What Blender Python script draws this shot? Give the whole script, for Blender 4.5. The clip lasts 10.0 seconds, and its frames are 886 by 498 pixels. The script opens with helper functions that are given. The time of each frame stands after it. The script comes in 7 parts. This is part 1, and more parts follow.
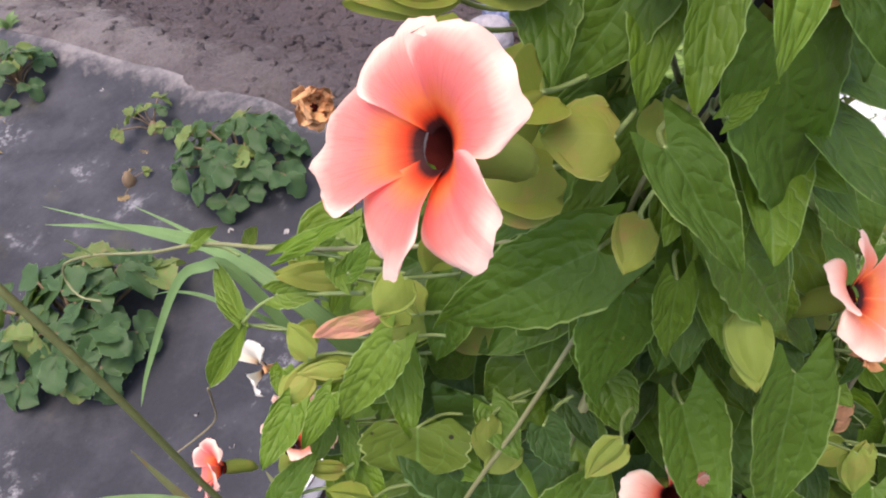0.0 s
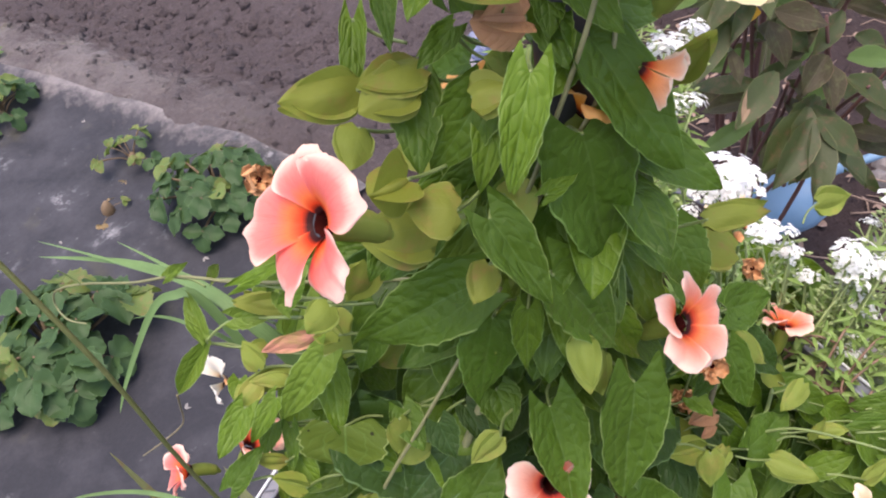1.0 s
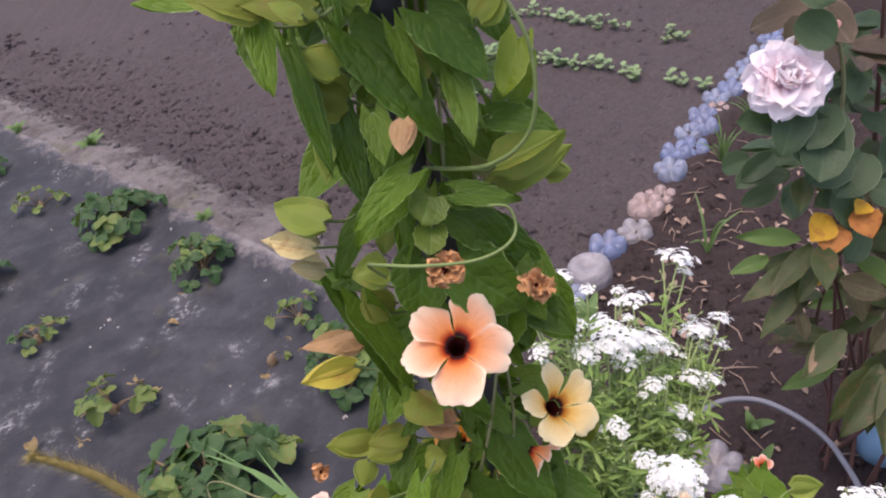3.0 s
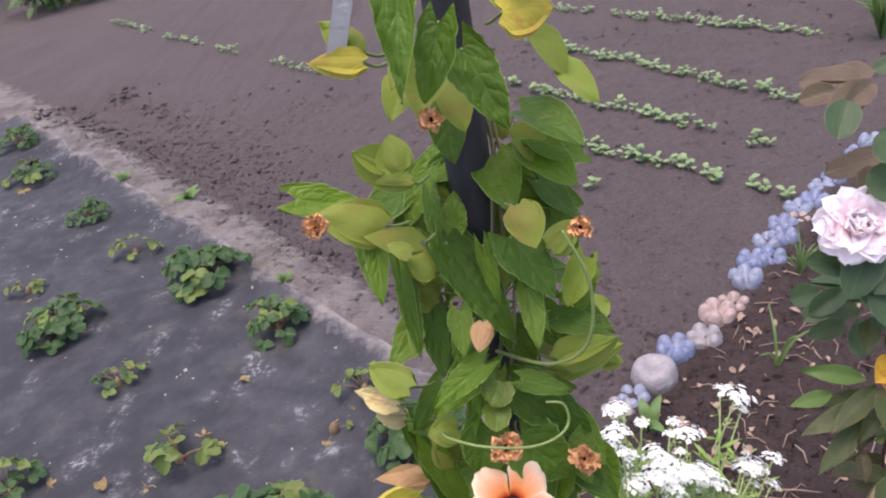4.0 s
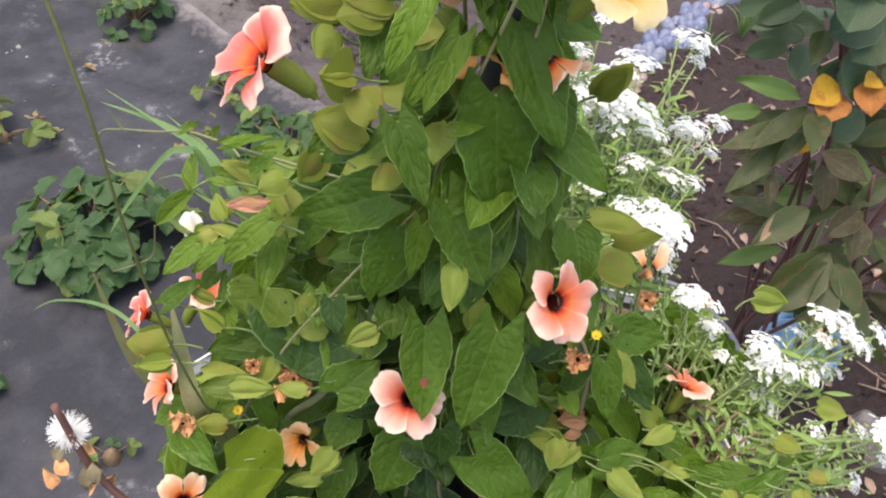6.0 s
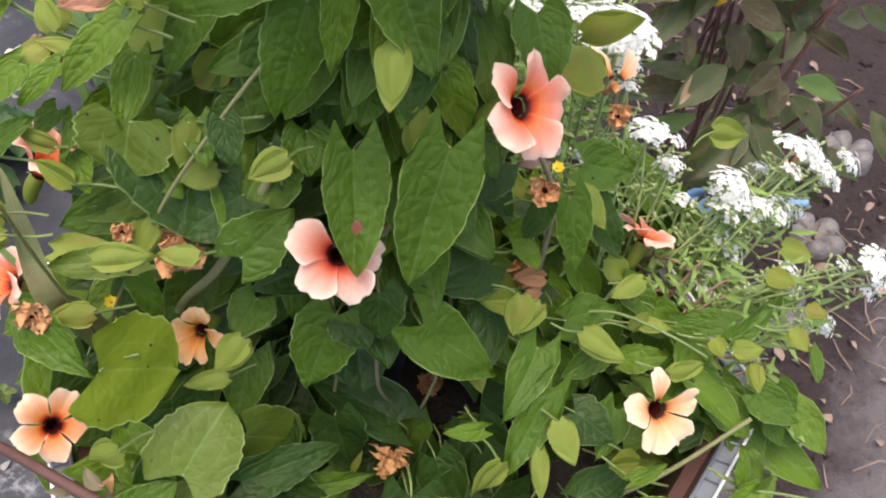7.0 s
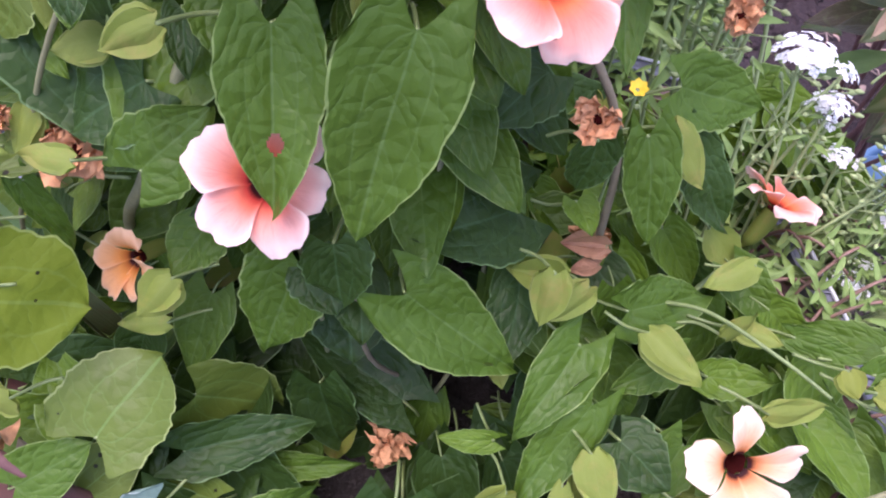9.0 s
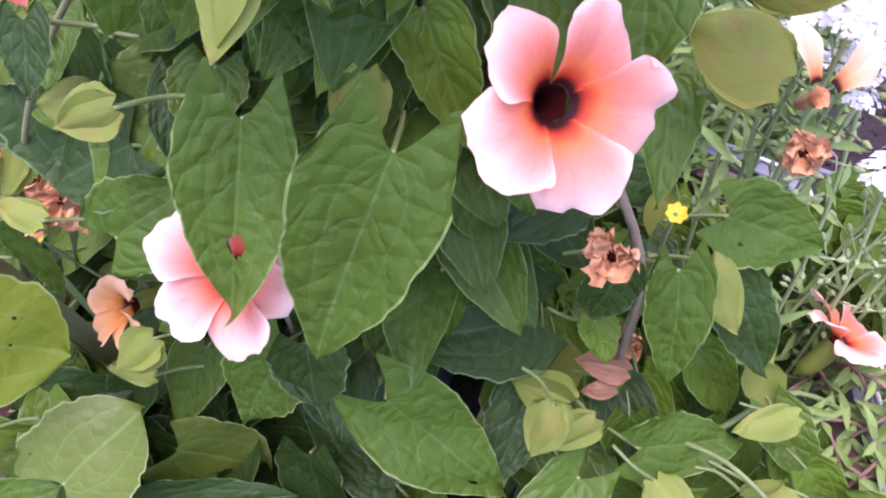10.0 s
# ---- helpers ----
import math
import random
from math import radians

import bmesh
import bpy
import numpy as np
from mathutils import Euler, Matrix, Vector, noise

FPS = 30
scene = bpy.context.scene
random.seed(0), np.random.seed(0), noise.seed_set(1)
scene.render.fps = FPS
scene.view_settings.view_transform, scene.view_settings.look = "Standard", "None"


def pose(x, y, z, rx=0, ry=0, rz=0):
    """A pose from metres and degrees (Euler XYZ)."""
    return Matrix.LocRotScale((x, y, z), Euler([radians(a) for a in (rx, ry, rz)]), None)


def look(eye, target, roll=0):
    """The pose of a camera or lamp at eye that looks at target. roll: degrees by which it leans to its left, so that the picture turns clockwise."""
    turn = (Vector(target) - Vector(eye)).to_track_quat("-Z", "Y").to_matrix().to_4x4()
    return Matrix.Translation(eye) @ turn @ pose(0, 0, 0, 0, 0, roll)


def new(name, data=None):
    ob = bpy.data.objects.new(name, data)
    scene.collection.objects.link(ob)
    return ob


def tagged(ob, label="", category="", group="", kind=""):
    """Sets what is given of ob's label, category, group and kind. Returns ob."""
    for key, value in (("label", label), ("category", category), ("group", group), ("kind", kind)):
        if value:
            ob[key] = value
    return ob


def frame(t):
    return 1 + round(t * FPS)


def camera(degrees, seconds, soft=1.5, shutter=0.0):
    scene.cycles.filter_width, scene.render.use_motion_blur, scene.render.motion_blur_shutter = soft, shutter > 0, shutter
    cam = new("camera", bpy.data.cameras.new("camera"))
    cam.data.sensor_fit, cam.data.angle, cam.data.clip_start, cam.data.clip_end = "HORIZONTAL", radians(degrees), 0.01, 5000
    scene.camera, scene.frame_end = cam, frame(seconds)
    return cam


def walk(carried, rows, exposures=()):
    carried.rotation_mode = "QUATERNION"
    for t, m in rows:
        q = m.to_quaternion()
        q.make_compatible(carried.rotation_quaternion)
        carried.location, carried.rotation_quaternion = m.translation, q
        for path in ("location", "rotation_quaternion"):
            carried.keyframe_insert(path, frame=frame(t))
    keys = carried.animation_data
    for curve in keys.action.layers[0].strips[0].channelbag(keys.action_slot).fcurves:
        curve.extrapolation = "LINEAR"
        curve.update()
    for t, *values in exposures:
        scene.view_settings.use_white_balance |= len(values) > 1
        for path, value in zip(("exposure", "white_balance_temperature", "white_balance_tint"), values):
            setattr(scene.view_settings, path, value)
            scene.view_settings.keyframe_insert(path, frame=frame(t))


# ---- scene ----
cam = camera(58.3, 10.0, 2.0)
EXPOSURES = [(0.0, 1.56, 7050, 20), (1.0, 1.53, 6980, 20), (2.0, 1.3, 7020, 22), (2.5, 1.13, 7060, 21), (3.2, 1.19, 6960, 21), (4.5, 1.56, 6950, 18), (5.2, 1.58, 7050, 17), (6.5, 1.48, 7350, 10), (7.0, 1.46, 7250, 12), (8.0, 1.52, 6750, 25), (9.0, 1.74, 5950, 38), (10.0, 1.98, 5900, 46)]
PATH = [
    (0, (-0.094, -0.105, 1.092), (0.081, 1.146, -0.458), -14.9),
    (0.5, (-0.093, -0.119, 1.101), (0.14, 1.136, -0.439), -12.6),
    (1, (-0.079, -0.152, 1.141), (0.172, 1.133, -0.371), -11.9),
    (1.5, (-0.067, -0.184, 1.181), (0.122, 1.161, -0.287), -11.4),
    (1.8, (-0.052, -0.199, 1.206), (0.07, 1.196, -0.222), -11.3),
    (2, (-0.038, -0.209, 1.221), (0.021, 1.244, -0.152), -12.9),
    (2.5, (-0.01, -0.221, 1.259), (-0.007, 1.3, -0.04), -14.2),
    (2.8, (-0.002, -0.233, 1.282), (-0.041, 1.354, 0.065), -14.0),
    (3, (0.004, -0.239, 1.305), (-0.027, 1.372, 0.12), -14.6),
    (3.2, (0.011, -0.242, 1.32), (-0.06, 1.398, 0.178), -14.5),
    (4.3, (0.013, -0.262, 1.377), (-0.167, 1.46, 0.375), -11.5),
    (4.5, (0.006, -0.26, 1.347), (-0.111, 1.383, 0.212), -10.0),
    (5, (-0.015, -0.257, 1.277), (-0.061, 1.287, 0.008), -3.7),
    (5.2, (-0.017, -0.257, 1.245), (-0.072, 1.265, -0.051), -1.8),
    (6.3, (-0.045, -0.23, 1.127), (0.165, 1.139, -0.316), 6.4),
    (6.5, (-0.045, -0.223, 1.108), (0.22, 1.131, -0.34), 6.7),
    (6.8, (-0.048, -0.216, 1.079), (0.308, 1.05, -0.428), 8.5),
    (7, (-0.051, -0.211, 1.06), (0.347, 1.015, -0.469), 9.5),
    (7.2, (-0.047, -0.211, 1.035), (0.394, 0.982, -0.508), 10.8),
    (7.5, (-0.049, -0.208, 1.018), (0.41, 0.928, -0.563), 10.8),
    (7.8, (-0.047, -0.203, 1.006), (0.336, 0.966, -0.571), 7.3),
    (8, (-0.041, -0.192, 0.997), (0.252, 0.929, -0.633), 4.8),
    (8.3, (-0.012, -0.193, 0.975), (0.148, 0.902, -0.691), 2.9),
    (8.5, (-0.003, -0.183, 0.972), (0.106, 0.869, -0.725), 1.1),
    (8.8, (0.004, -0.164, 0.977), (0.105, 0.931, -0.693), 3.7),
    (9, (0.012, -0.147, 0.988), (0.036, 0.951, -0.683), 3.2),
    (9.1, (0.014, -0.142, 0.988), (0.029, 0.97, -0.675), 3.1),
    (9.5, (0.023, -0.122, 0.988), (-0.109, 0.975, -0.679), 1.5),
    (10, (0.032, -0.11, 0.985), (-0.156, 0.983, -0.68), 2.1),
]
walk(cam, [(t, look(eye, target, roll)) for t, eye, target, roll in PATH], EXPOSURES)

# ---- light ----
world = bpy.data.worlds.new("sky")
scene.world = world
world.use_nodes = True
wn = world.node_tree
sky = wn.nodes.new("ShaderNodeTexSky")
sky.sky_type = "NISHITA"
sky.sun_disc = False
sky.sun_elevation = radians(82)
sky.sun_rotation = radians(-125)
sky.air_density, sky.dust_density = 1.0, 3.0
wn.links.new(sky.outputs["Color"], wn.nodes["Background"].inputs["Color"])
wn.nodes["Background"].inputs["Strength"].default_value = 0.15
sun_data = bpy.data.lights.new("sun", "SUN")
sun_data.energy, sun_data.angle, sun_data.color = 1.15, radians(50), (1.0, 0.95, 0.88)
sun = new("sun", sun_data)
sun.matrix_world = look((-0.53, -0.37, 4.6), (0, 0, 0))

rng = random.Random(7)
nrng = np.random.default_rng(7)


# ---- material tools ----
def node_mat(name):
    m = bpy.data.materials.new(name)
    m.use_nodes = True
    nt = m.node_tree
    return m, nt, nt.nodes["Principled BSDF"]


def math_node(nt, op, a, b=None):
    n = nt.nodes.new("ShaderNodeMath")
    n.operation = op
    for i, v in enumerate((a, b)):
        if v is None:
            continue
        if isinstance(v, (int, float)):
            n.inputs[i].default_value = v
        else:
            nt.links.new(v, n.inputs[i])
    return n.outputs[0]


def ramp(nt, fac, *stops):
    n = nt.nodes.new("ShaderNodeValToRGB")
    els = n.color_ramp.elements
    while len(els) < len(stops):
        els.new(0.5)
    for e, (p, c) in zip(els, stops):
        e.position, e.color = p, (*c, 1) if len(c) == 3 else c
    nt.links.new(fac, n.inputs[0])
    return n.outputs[0]


def mix(nt, fac, a, b, blend="MIX"):
    n = nt.nodes.new("ShaderNodeMix")
    n.data_type, n.blend_type = "RGBA", blend
    for sock, v in ((n.inputs[0], fac), (n.inputs[6], a), (n.inputs[7], b)):
        if isinstance(v, (int, float)):
            sock.default_value = v
        elif isinstance(v, tuple):
            sock.default_value = (*v, 1)
        else:
            nt.links.new(v, sock)
    return n.outputs[2]


def noise_fac(nt, scale, detail=4, rough=0.6, vec=None, dims=None):
    n = nt.nodes.new("ShaderNodeTexNoise")
    n.inputs["Scale"].default_value, n.inputs["Detail"].default_value, n.inputs["Roughness"].default_value = scale, detail, rough
    if vec is not None:
        nt.links.new(vec, n.inputs["Vector"])
    return n.outputs["Fac"]


def bump(nt, height, strength, distance):
    n = nt.nodes.new("ShaderNodeBump")
    n.inputs["Strength"].default_value, n.inputs["Distance"].default_value = strength, distance
    nt.links.new(height, n.inputs["Height"])
    return n.outputs[0]


def see_through(nt, bsdf, colour, amount):
    """Adds the light that a thin leaf or petal lets through."""
    tr = nt.nodes.new("ShaderNodeBsdfTranslucent")
    mx = nt.nodes.new("ShaderNodeMixShader")
    mx.inputs[0].default_value = amount
    if isinstance(colour, tuple):
        tr.inputs["Color"].default_value = (*colour, 1)
    else:
        nt.links.new(colour, tr.inputs["Color"])
    nt.links.new(bsdf.outputs[0], mx.inputs[1])
    nt.links.new(tr.outputs[0], mx.inputs[2])
    nt.links.new(mx.outputs[0], nt.nodes["Material Output"].inputs["Surface"])


def uv_split(nt):
    uv = nt.nodes.new("ShaderNodeUVMap")
    sep = nt.nodes.new("ShaderNodeSeparateXYZ")
    nt.links.new(uv.outputs[0], sep.inputs[0])
    return sep.outputs[0], sep.outputs[1], uv.outputs[0]


def object_random(nt):
    return nt.nodes.new("ShaderNodeObjectInfo").outputs["Random"]


def leaf_material(name, base, vein, edge, rough=0.42, blotch=None, veins=3.4, relief=0.58, thin=0.27, amount=0.42, spots=False, rim_amount=0.85):
    m, nt, b = node_mat(name)
    u, v, uv = uv_split(nt)
    side = math_node(nt, "ABSOLUTE", math_node(nt, "SUBTRACT", u, 0.5))
    geo = nt.nodes.new("ShaderNodeNewGeometry")
    rnd = math_node(nt, "FRACT", math_node(nt, "ADD", object_random(nt), geo.outputs["Random Per Island"]))
    pos = geo.outputs["Position"]
    # midrib, arching basal veins and side veins
    taper = math_node(nt, "ADD", 0.12, math_node(nt, "MULTIPLY", 0.88, math_node(nt, "SUBTRACT", 1.0, math_node(nt, "POWER", v, 1.8))))
    reach = math_node(nt, "MULTIPLY", side, taper)
    wob = math_node(nt, "MULTIPLY", math_node(nt, "SUBTRACT", noise_fac(nt, 70, 3, 0.6, pos), 0.5), 2.0)
    mid = math_node(nt, "LESS_THAN", reach, 0.011)
    along = math_node(nt, "MULTIPLY", math_node(nt, "SUBTRACT", v, math_node(nt, "MULTIPLY", reach, 1.1)), veins * 1.25)
    cell = math_node(nt, "FRACT", math_node(nt, "ADD", along, wob))
    dist = math_node(nt, "ABSOLUTE", math_node(nt, "SUBTRACT", cell, 0.5))
    ribs = math_node(nt, "GREATER_THAN", dist, 0.46)
    spread = math_node(nt, "MULTIPLY", 0.26, math_node(nt, "SUBTRACT", 1.0, math_node(nt, "POWER", 2.718, math_node(nt, "MULTIPLY", v, -7.0))))
    bow = math_node(nt, "MULTIPLY", math_node(nt, "ABSOLUTE", math_node(nt, "SUBTRACT", side, math_node(nt, "ADD", spread, math_node(nt, "MULTIPLY", wob, 0.015)))), taper)
    outer = math_node(nt, "MULTIPLY", math_node(nt, "ABSOLUTE", math_node(nt, "SUBTRACT", side, math_node(nt, "ADD", math_node(nt, "MULTIPLY", spread, 1.55), math_node(nt, "MULTIPLY", wob, 0.02)))), taper)
    bow = math_node(nt, "MINIMUM", bow, math_node(nt, "ADD", outer, math_node(nt, "MULTIPLY", v, 0.03)))
    arch = math_node(nt, "MULTIPLY", math_node(nt, "LESS_THAN", bow, 0.0075), math_node(nt, "LESS_THAN", v, 0.85))
    lines = math_node(nt, "MAXIMUM", math_node(nt, "MAXIMUM", mid, math_node(nt, "MULTIPLY", arch, 0.6)), math_node(nt, "MULTIPLY", ribs, 0.35))
    big = noise_fac(nt, 45, 4, 0.6, pos)
    fine = noise_fac(nt, 420, 3, 0.6, pos)
    dark = tuple(c * 0.62 for c in base)
    light = tuple(min(1, c * 1.35) for c in base)
    col = mix(nt, big, dark, light)
    col = mix(nt, math_node(nt, "MULTIPLY", rnd, 0.35), col, tuple(min(1, c * 1.5) for c in base))
    col = mix(nt, math_node(nt, "MULTIPLY", lines, amount), col, vein)
    rim = math_node(nt, "GREATER_THAN", side, 0.483)
    col = mix(nt, math_node(nt, "MULTIPLY", rim, rim_amount), col, edge)
    if blotch:
        spot = ramp(nt, noise_fac(nt, 95, 5, 0.7, pos), (0.52, (0, 0, 0)), (0.66, (1, 1, 1)))
        col = mix(nt, math_node(nt, "MULTIPLY", spot, 0.75), col, blotch)
    if spots:
        vor = nt.nodes.new("ShaderNodeTexVoronoi")
        vor.inputs["Scale"].default_value = 120
        nt.links.new(pos, vor.inputs["Vector"])
        dot = math_node(nt, "LESS_THAN", vor.outputs["Distance"], 0.11)
        col = mix(nt, math_node(nt, "MULTIPLY", dot, math_node(nt, "GREATER_THAN", noise_fac(nt, 75, 2, 0.5, pos), 0.5)), col, (0.02, 0.018, 0.008))
    nt.links.new(col, b.inputs["Base Color"])
    b.inputs["Specular IOR Level"].default_value = 0.22
    rr = nt.nodes.new("ShaderNodeMapRange")
    rr.inputs["To Min"].default_value, rr.inputs["To Max"].default_value = rough - 0.12, rough + 0.12
    nt.links.new(big, rr.inputs["Value"])
    nt.links.new(rr.outputs[0], b.inputs["Roughness"])
    pillow = math_node(nt, "SUBTRACT", 1.0, math_node(nt, "POWER", math_node(nt, "MULTIPLY", dist, 2.0), 3.0))
    trough = math_node(nt, "MINIMUM", math_node(nt, "MULTIPLY", reach, 14.0), math_node(nt, "MINIMUM", math_node(nt, "ADD", math_node(nt, "MULTIPLY", bow, 18.0), 0.25), 1.0))
    h = math_node(nt, "ADD", math_node(nt, "MULTIPLY", math_node(nt, "MULTIPLY", pillow, trough), 0.5), math_node(nt, "MULTIPLY", fine, 0.45))
    h = math_node(nt, "ADD", h, math_node(nt, "MULTIPLY", noise_fac(nt, 160, 3, 0.6, pos), 0.4))
    warp = nt.nodes.new("ShaderNodeTexVoronoi")
    warp.feature = "DISTANCE_TO_EDGE"
    warp.inputs["Scale"].default_value = 170
    nt.links.new(pos, warp.inputs["Vector"])
    cellh = math_node(nt, "MINIMUM", math_node(nt, "MULTIPLY", warp.outputs["Distance"], 2.6), 1.0)
    h = math_node(nt, "ADD", h, math_node(nt, "MULTIPLY", cellh, 0.65))
    nt.links.new(bump(nt, h, relief, 0.0012), b.inputs["Normal"])
    see_through(nt, b, mix(nt, 0.35, col, (0.24, 0.36, 0.03)), thin)
    return m


def plain_material(name, base, rough, spread=0.35, scale=60, fine=400, relief=0.4, depth=0.001, metal=0.0, spec=0.5):
    m, nt, b = node_mat(name)
    geo = nt.nodes.new("ShaderNodeNewGeometry")
    pos = geo.outputs["Position"]
    a = noise_fac(nt, scale, 5, 0.65, pos)
    f = noise_fac(nt, fine, 3, 0.6, pos)
    col = mix(nt, a, tuple(c * (1 - spread) for c in base), tuple(min(1, c * (1 + spread)) for c in base))
    nt.links.new(col, b.inputs["Base Color"])
    b.inputs["Roughness"].default_value, b.inputs["Metallic"].default_value = rough, metal
    b.inputs["Specular IOR Level"].default_value = spec
    nt.links.new(bump(nt, math_node(nt, "ADD", a, f), relief, depth), b.inputs["Normal"])
    return m


def petal_material(name, throat, inner, body, rim, pale=0.4):
    m, nt, b = node_mat(name)
    u, v, uv = uv_split(nt)
    geo = nt.nodes.new("ShaderNodeNewGeometry")
    pos = geo.outputs["Position"]
    mp = nt.nodes.new("ShaderNodeMapping")
    mp.inputs["Scale"].default_value = (26, 1.6, 1)
    nt.links.new(uv, mp.inputs["Vector"])
    streak = noise_fac(nt, 1.6, 3, 0.6, mp.outputs[0])
    blot = noise_fac(nt, 130, 3, 0.6, pos)
    grow = math_node(nt, "MINIMUM", math_node(nt, "MULTIPLY", v, 2.0), 1.0)
    vv = math_node(nt, "ADD", v, math_node(nt, "MULTIPLY", math_node(nt, "MULTIPLY", math_node(nt, "SUBTRACT", streak, 0.5), 0.2), grow))
    vv = math_node(nt, "ADD", vv, math_node(nt, "MULTIPLY", math_node(nt, "MULTIPLY", math_node(nt, "SUBTRACT", blot, 0.5), 0.24), grow))
    side = math_node(nt, "ABSOLUTE", math_node(nt, "SUBTRACT", u, 0.5))
    edge = math_node(nt, "POWER", math_node(nt, "MULTIPLY", side, 2.0), 7.0)
    edge = math_node(nt, "MULTIPLY", edge, math_node(nt, "MULTIPLY", v, 0.8))
    edge = math_node(nt, "ADD", edge, math_node(nt, "MULTIPLY", math_node(nt, "POWER", v, 9.0), 0.2))
    fac = math_node(nt, "ADD", vv, edge)
    col = ramp(nt, fac, (0.0, (0.022, 0.003, 0.003)), (0.055, (0.045, 0.005, 0.004)), (0.12, throat), (0.25, inner), (0.46, body), (0.72, tuple((1 - pale) * a + pale * c for a, c in zip(body, rim))), (1.0, rim))
    # fine darker veins that fade towards the rim
    hair = ramp(nt, streak, (0.535, (0, 0, 0)), (0.60, (1, 1, 1)))
    near = math_node(nt, "SUBTRACT", 0.85, v)
    hair = math_node(nt, "MULTIPLY", hair, math_node(nt, "MAXIMUM", math_node(nt, "MULTIPLY", near, 0.62), 0.0))
    col = mix(nt, math_node(nt, "MULTIPLY", hair, grow), col, throat)
    nt.links.new(col, b.inputs["Base Color"])
    b.inputs["Roughness"].default_value = 0.6
    b.inputs["Specular IOR Level"].default_value = 0.25
    h = math_node(nt, "ADD", streak, math_node(nt, "MULTIPLY", blot, 0.6))
    nt.links.new(bump(nt, h, 0.18, 0.0008), b.inputs["Normal"])
    see_through(nt, b, col, 0.38)
    return m


# ---- materials ----
LEAF = {
    "mid": leaf_material("leaf_green", (0.058, 0.115, 0.011), (0.12, 0.20, 0.06), (0.22, 0.31, 0.09)),
    # darkest green, lowered to carry the shade deep in the vine
    "dark": leaf_material("leaf_shaded_green", (0.027, 0.060, 0.010), (0.08, 0.16, 0.06), (0.13, 0.22, 0.08)),
    "deep": leaf_material("leaf_deep_green", (0.047, 0.100, 0.009), (0.10, 0.17, 0.035), (0.17, 0.29, 0.07)),
    "green": leaf_material("leaf_bright_green", (0.086, 0.156, 0.012), (0.15, 0.25, 0.07), (0.23, 0.35, 0.11)),
    "green2": leaf_material("leaf_fresh_green", (0.102, 0.168, 0.020), (0.17, 0.28, 0.08), (0.25, 0.37, 0.12)),
    "lime": leaf_material("leaf_lime", (0.150, 0.205, 0.016), (0.23, 0.33, 0.07), (0.30, 0.38, 0.10), relief=0.22, thin=0.22, spots=True),
    "olive": leaf_material("leaf_olive", (0.080, 0.120, 0.016), (0.15, 0.27, 0.07), (0.25, 0.32, 0.10), relief=0.28, thin=0.2, spots=True),
    "blue": leaf_material("leaf_blue_grey", (0.120, 0.195, 0.150), (0.22, 0.31, 0.25), (0.30, 0.38, 0.33), rough=0.7, relief=0.25),
}
BRACT = {
    "bl": leaf_material("bract_lime", (0.188, 0.242, 0.042), (0.26, 0.33, 0.10), (0.31, 0.36, 0.13), amount=0.16, rim_amount=0.45, rough=0.55, relief=0.14, thin=0.32, blotch=(0.27, 0.26, 0.06)),
    "bm": LEAF["green2"],
    "green2": LEAF["green2"],
    "ol": leaf_material("bract_olive", (0.168, 0.200, 0.030), (0.24, 0.29, 0.08), (0.30, 0.31, 0.10), amount=0.16, rim_amount=0.45, rough=0.55, relief=0.14, thin=0.32, blotch=(0.25, 0.17, 0.05)),
    "tan": leaf_material("bract_tan", (0.46, 0.28, 0.14), (0.30, 0.14, 0.07), (0.48, 0.36, 0.18), rough=0.65, relief=0.35, blotch=(0.30, 0.15, 0.08)),
    "tanl": leaf_material("bract_pale", (0.48, 0.40, 0.20), (0.35, 0.24, 0.11), (0.5, 0.45, 0.25), rough=0.65, relief=0.35, blotch=(0.36, 0.22, 0.10)),
    "rust": leaf_material("bract_rust", (0.40, 0.21, 0.11), (0.28, 0.11, 0.06), (0.40, 0.26, 0.12), rough=0.65, relief=0.4, blotch=(0.24, 0.10, 0.06)),
    "yel": leaf_material("bract_yellow", (0.42, 0.36, 0.055), (0.42, 0.25, 0.07), (0.47, 0.42, 0.12), rough=0.6, relief=0.25, thin=0.32, blotch=(0.42, 0.24, 0.06)),
    "pinkb": leaf_material("bract_pink", (0.52, 0.24, 0.16), (0.38, 0.13, 0.10), (0.5, 0.32, 0.18), rough=0.6, relief=0.3, blotch=(0.40, 0.30, 0.10)),
}
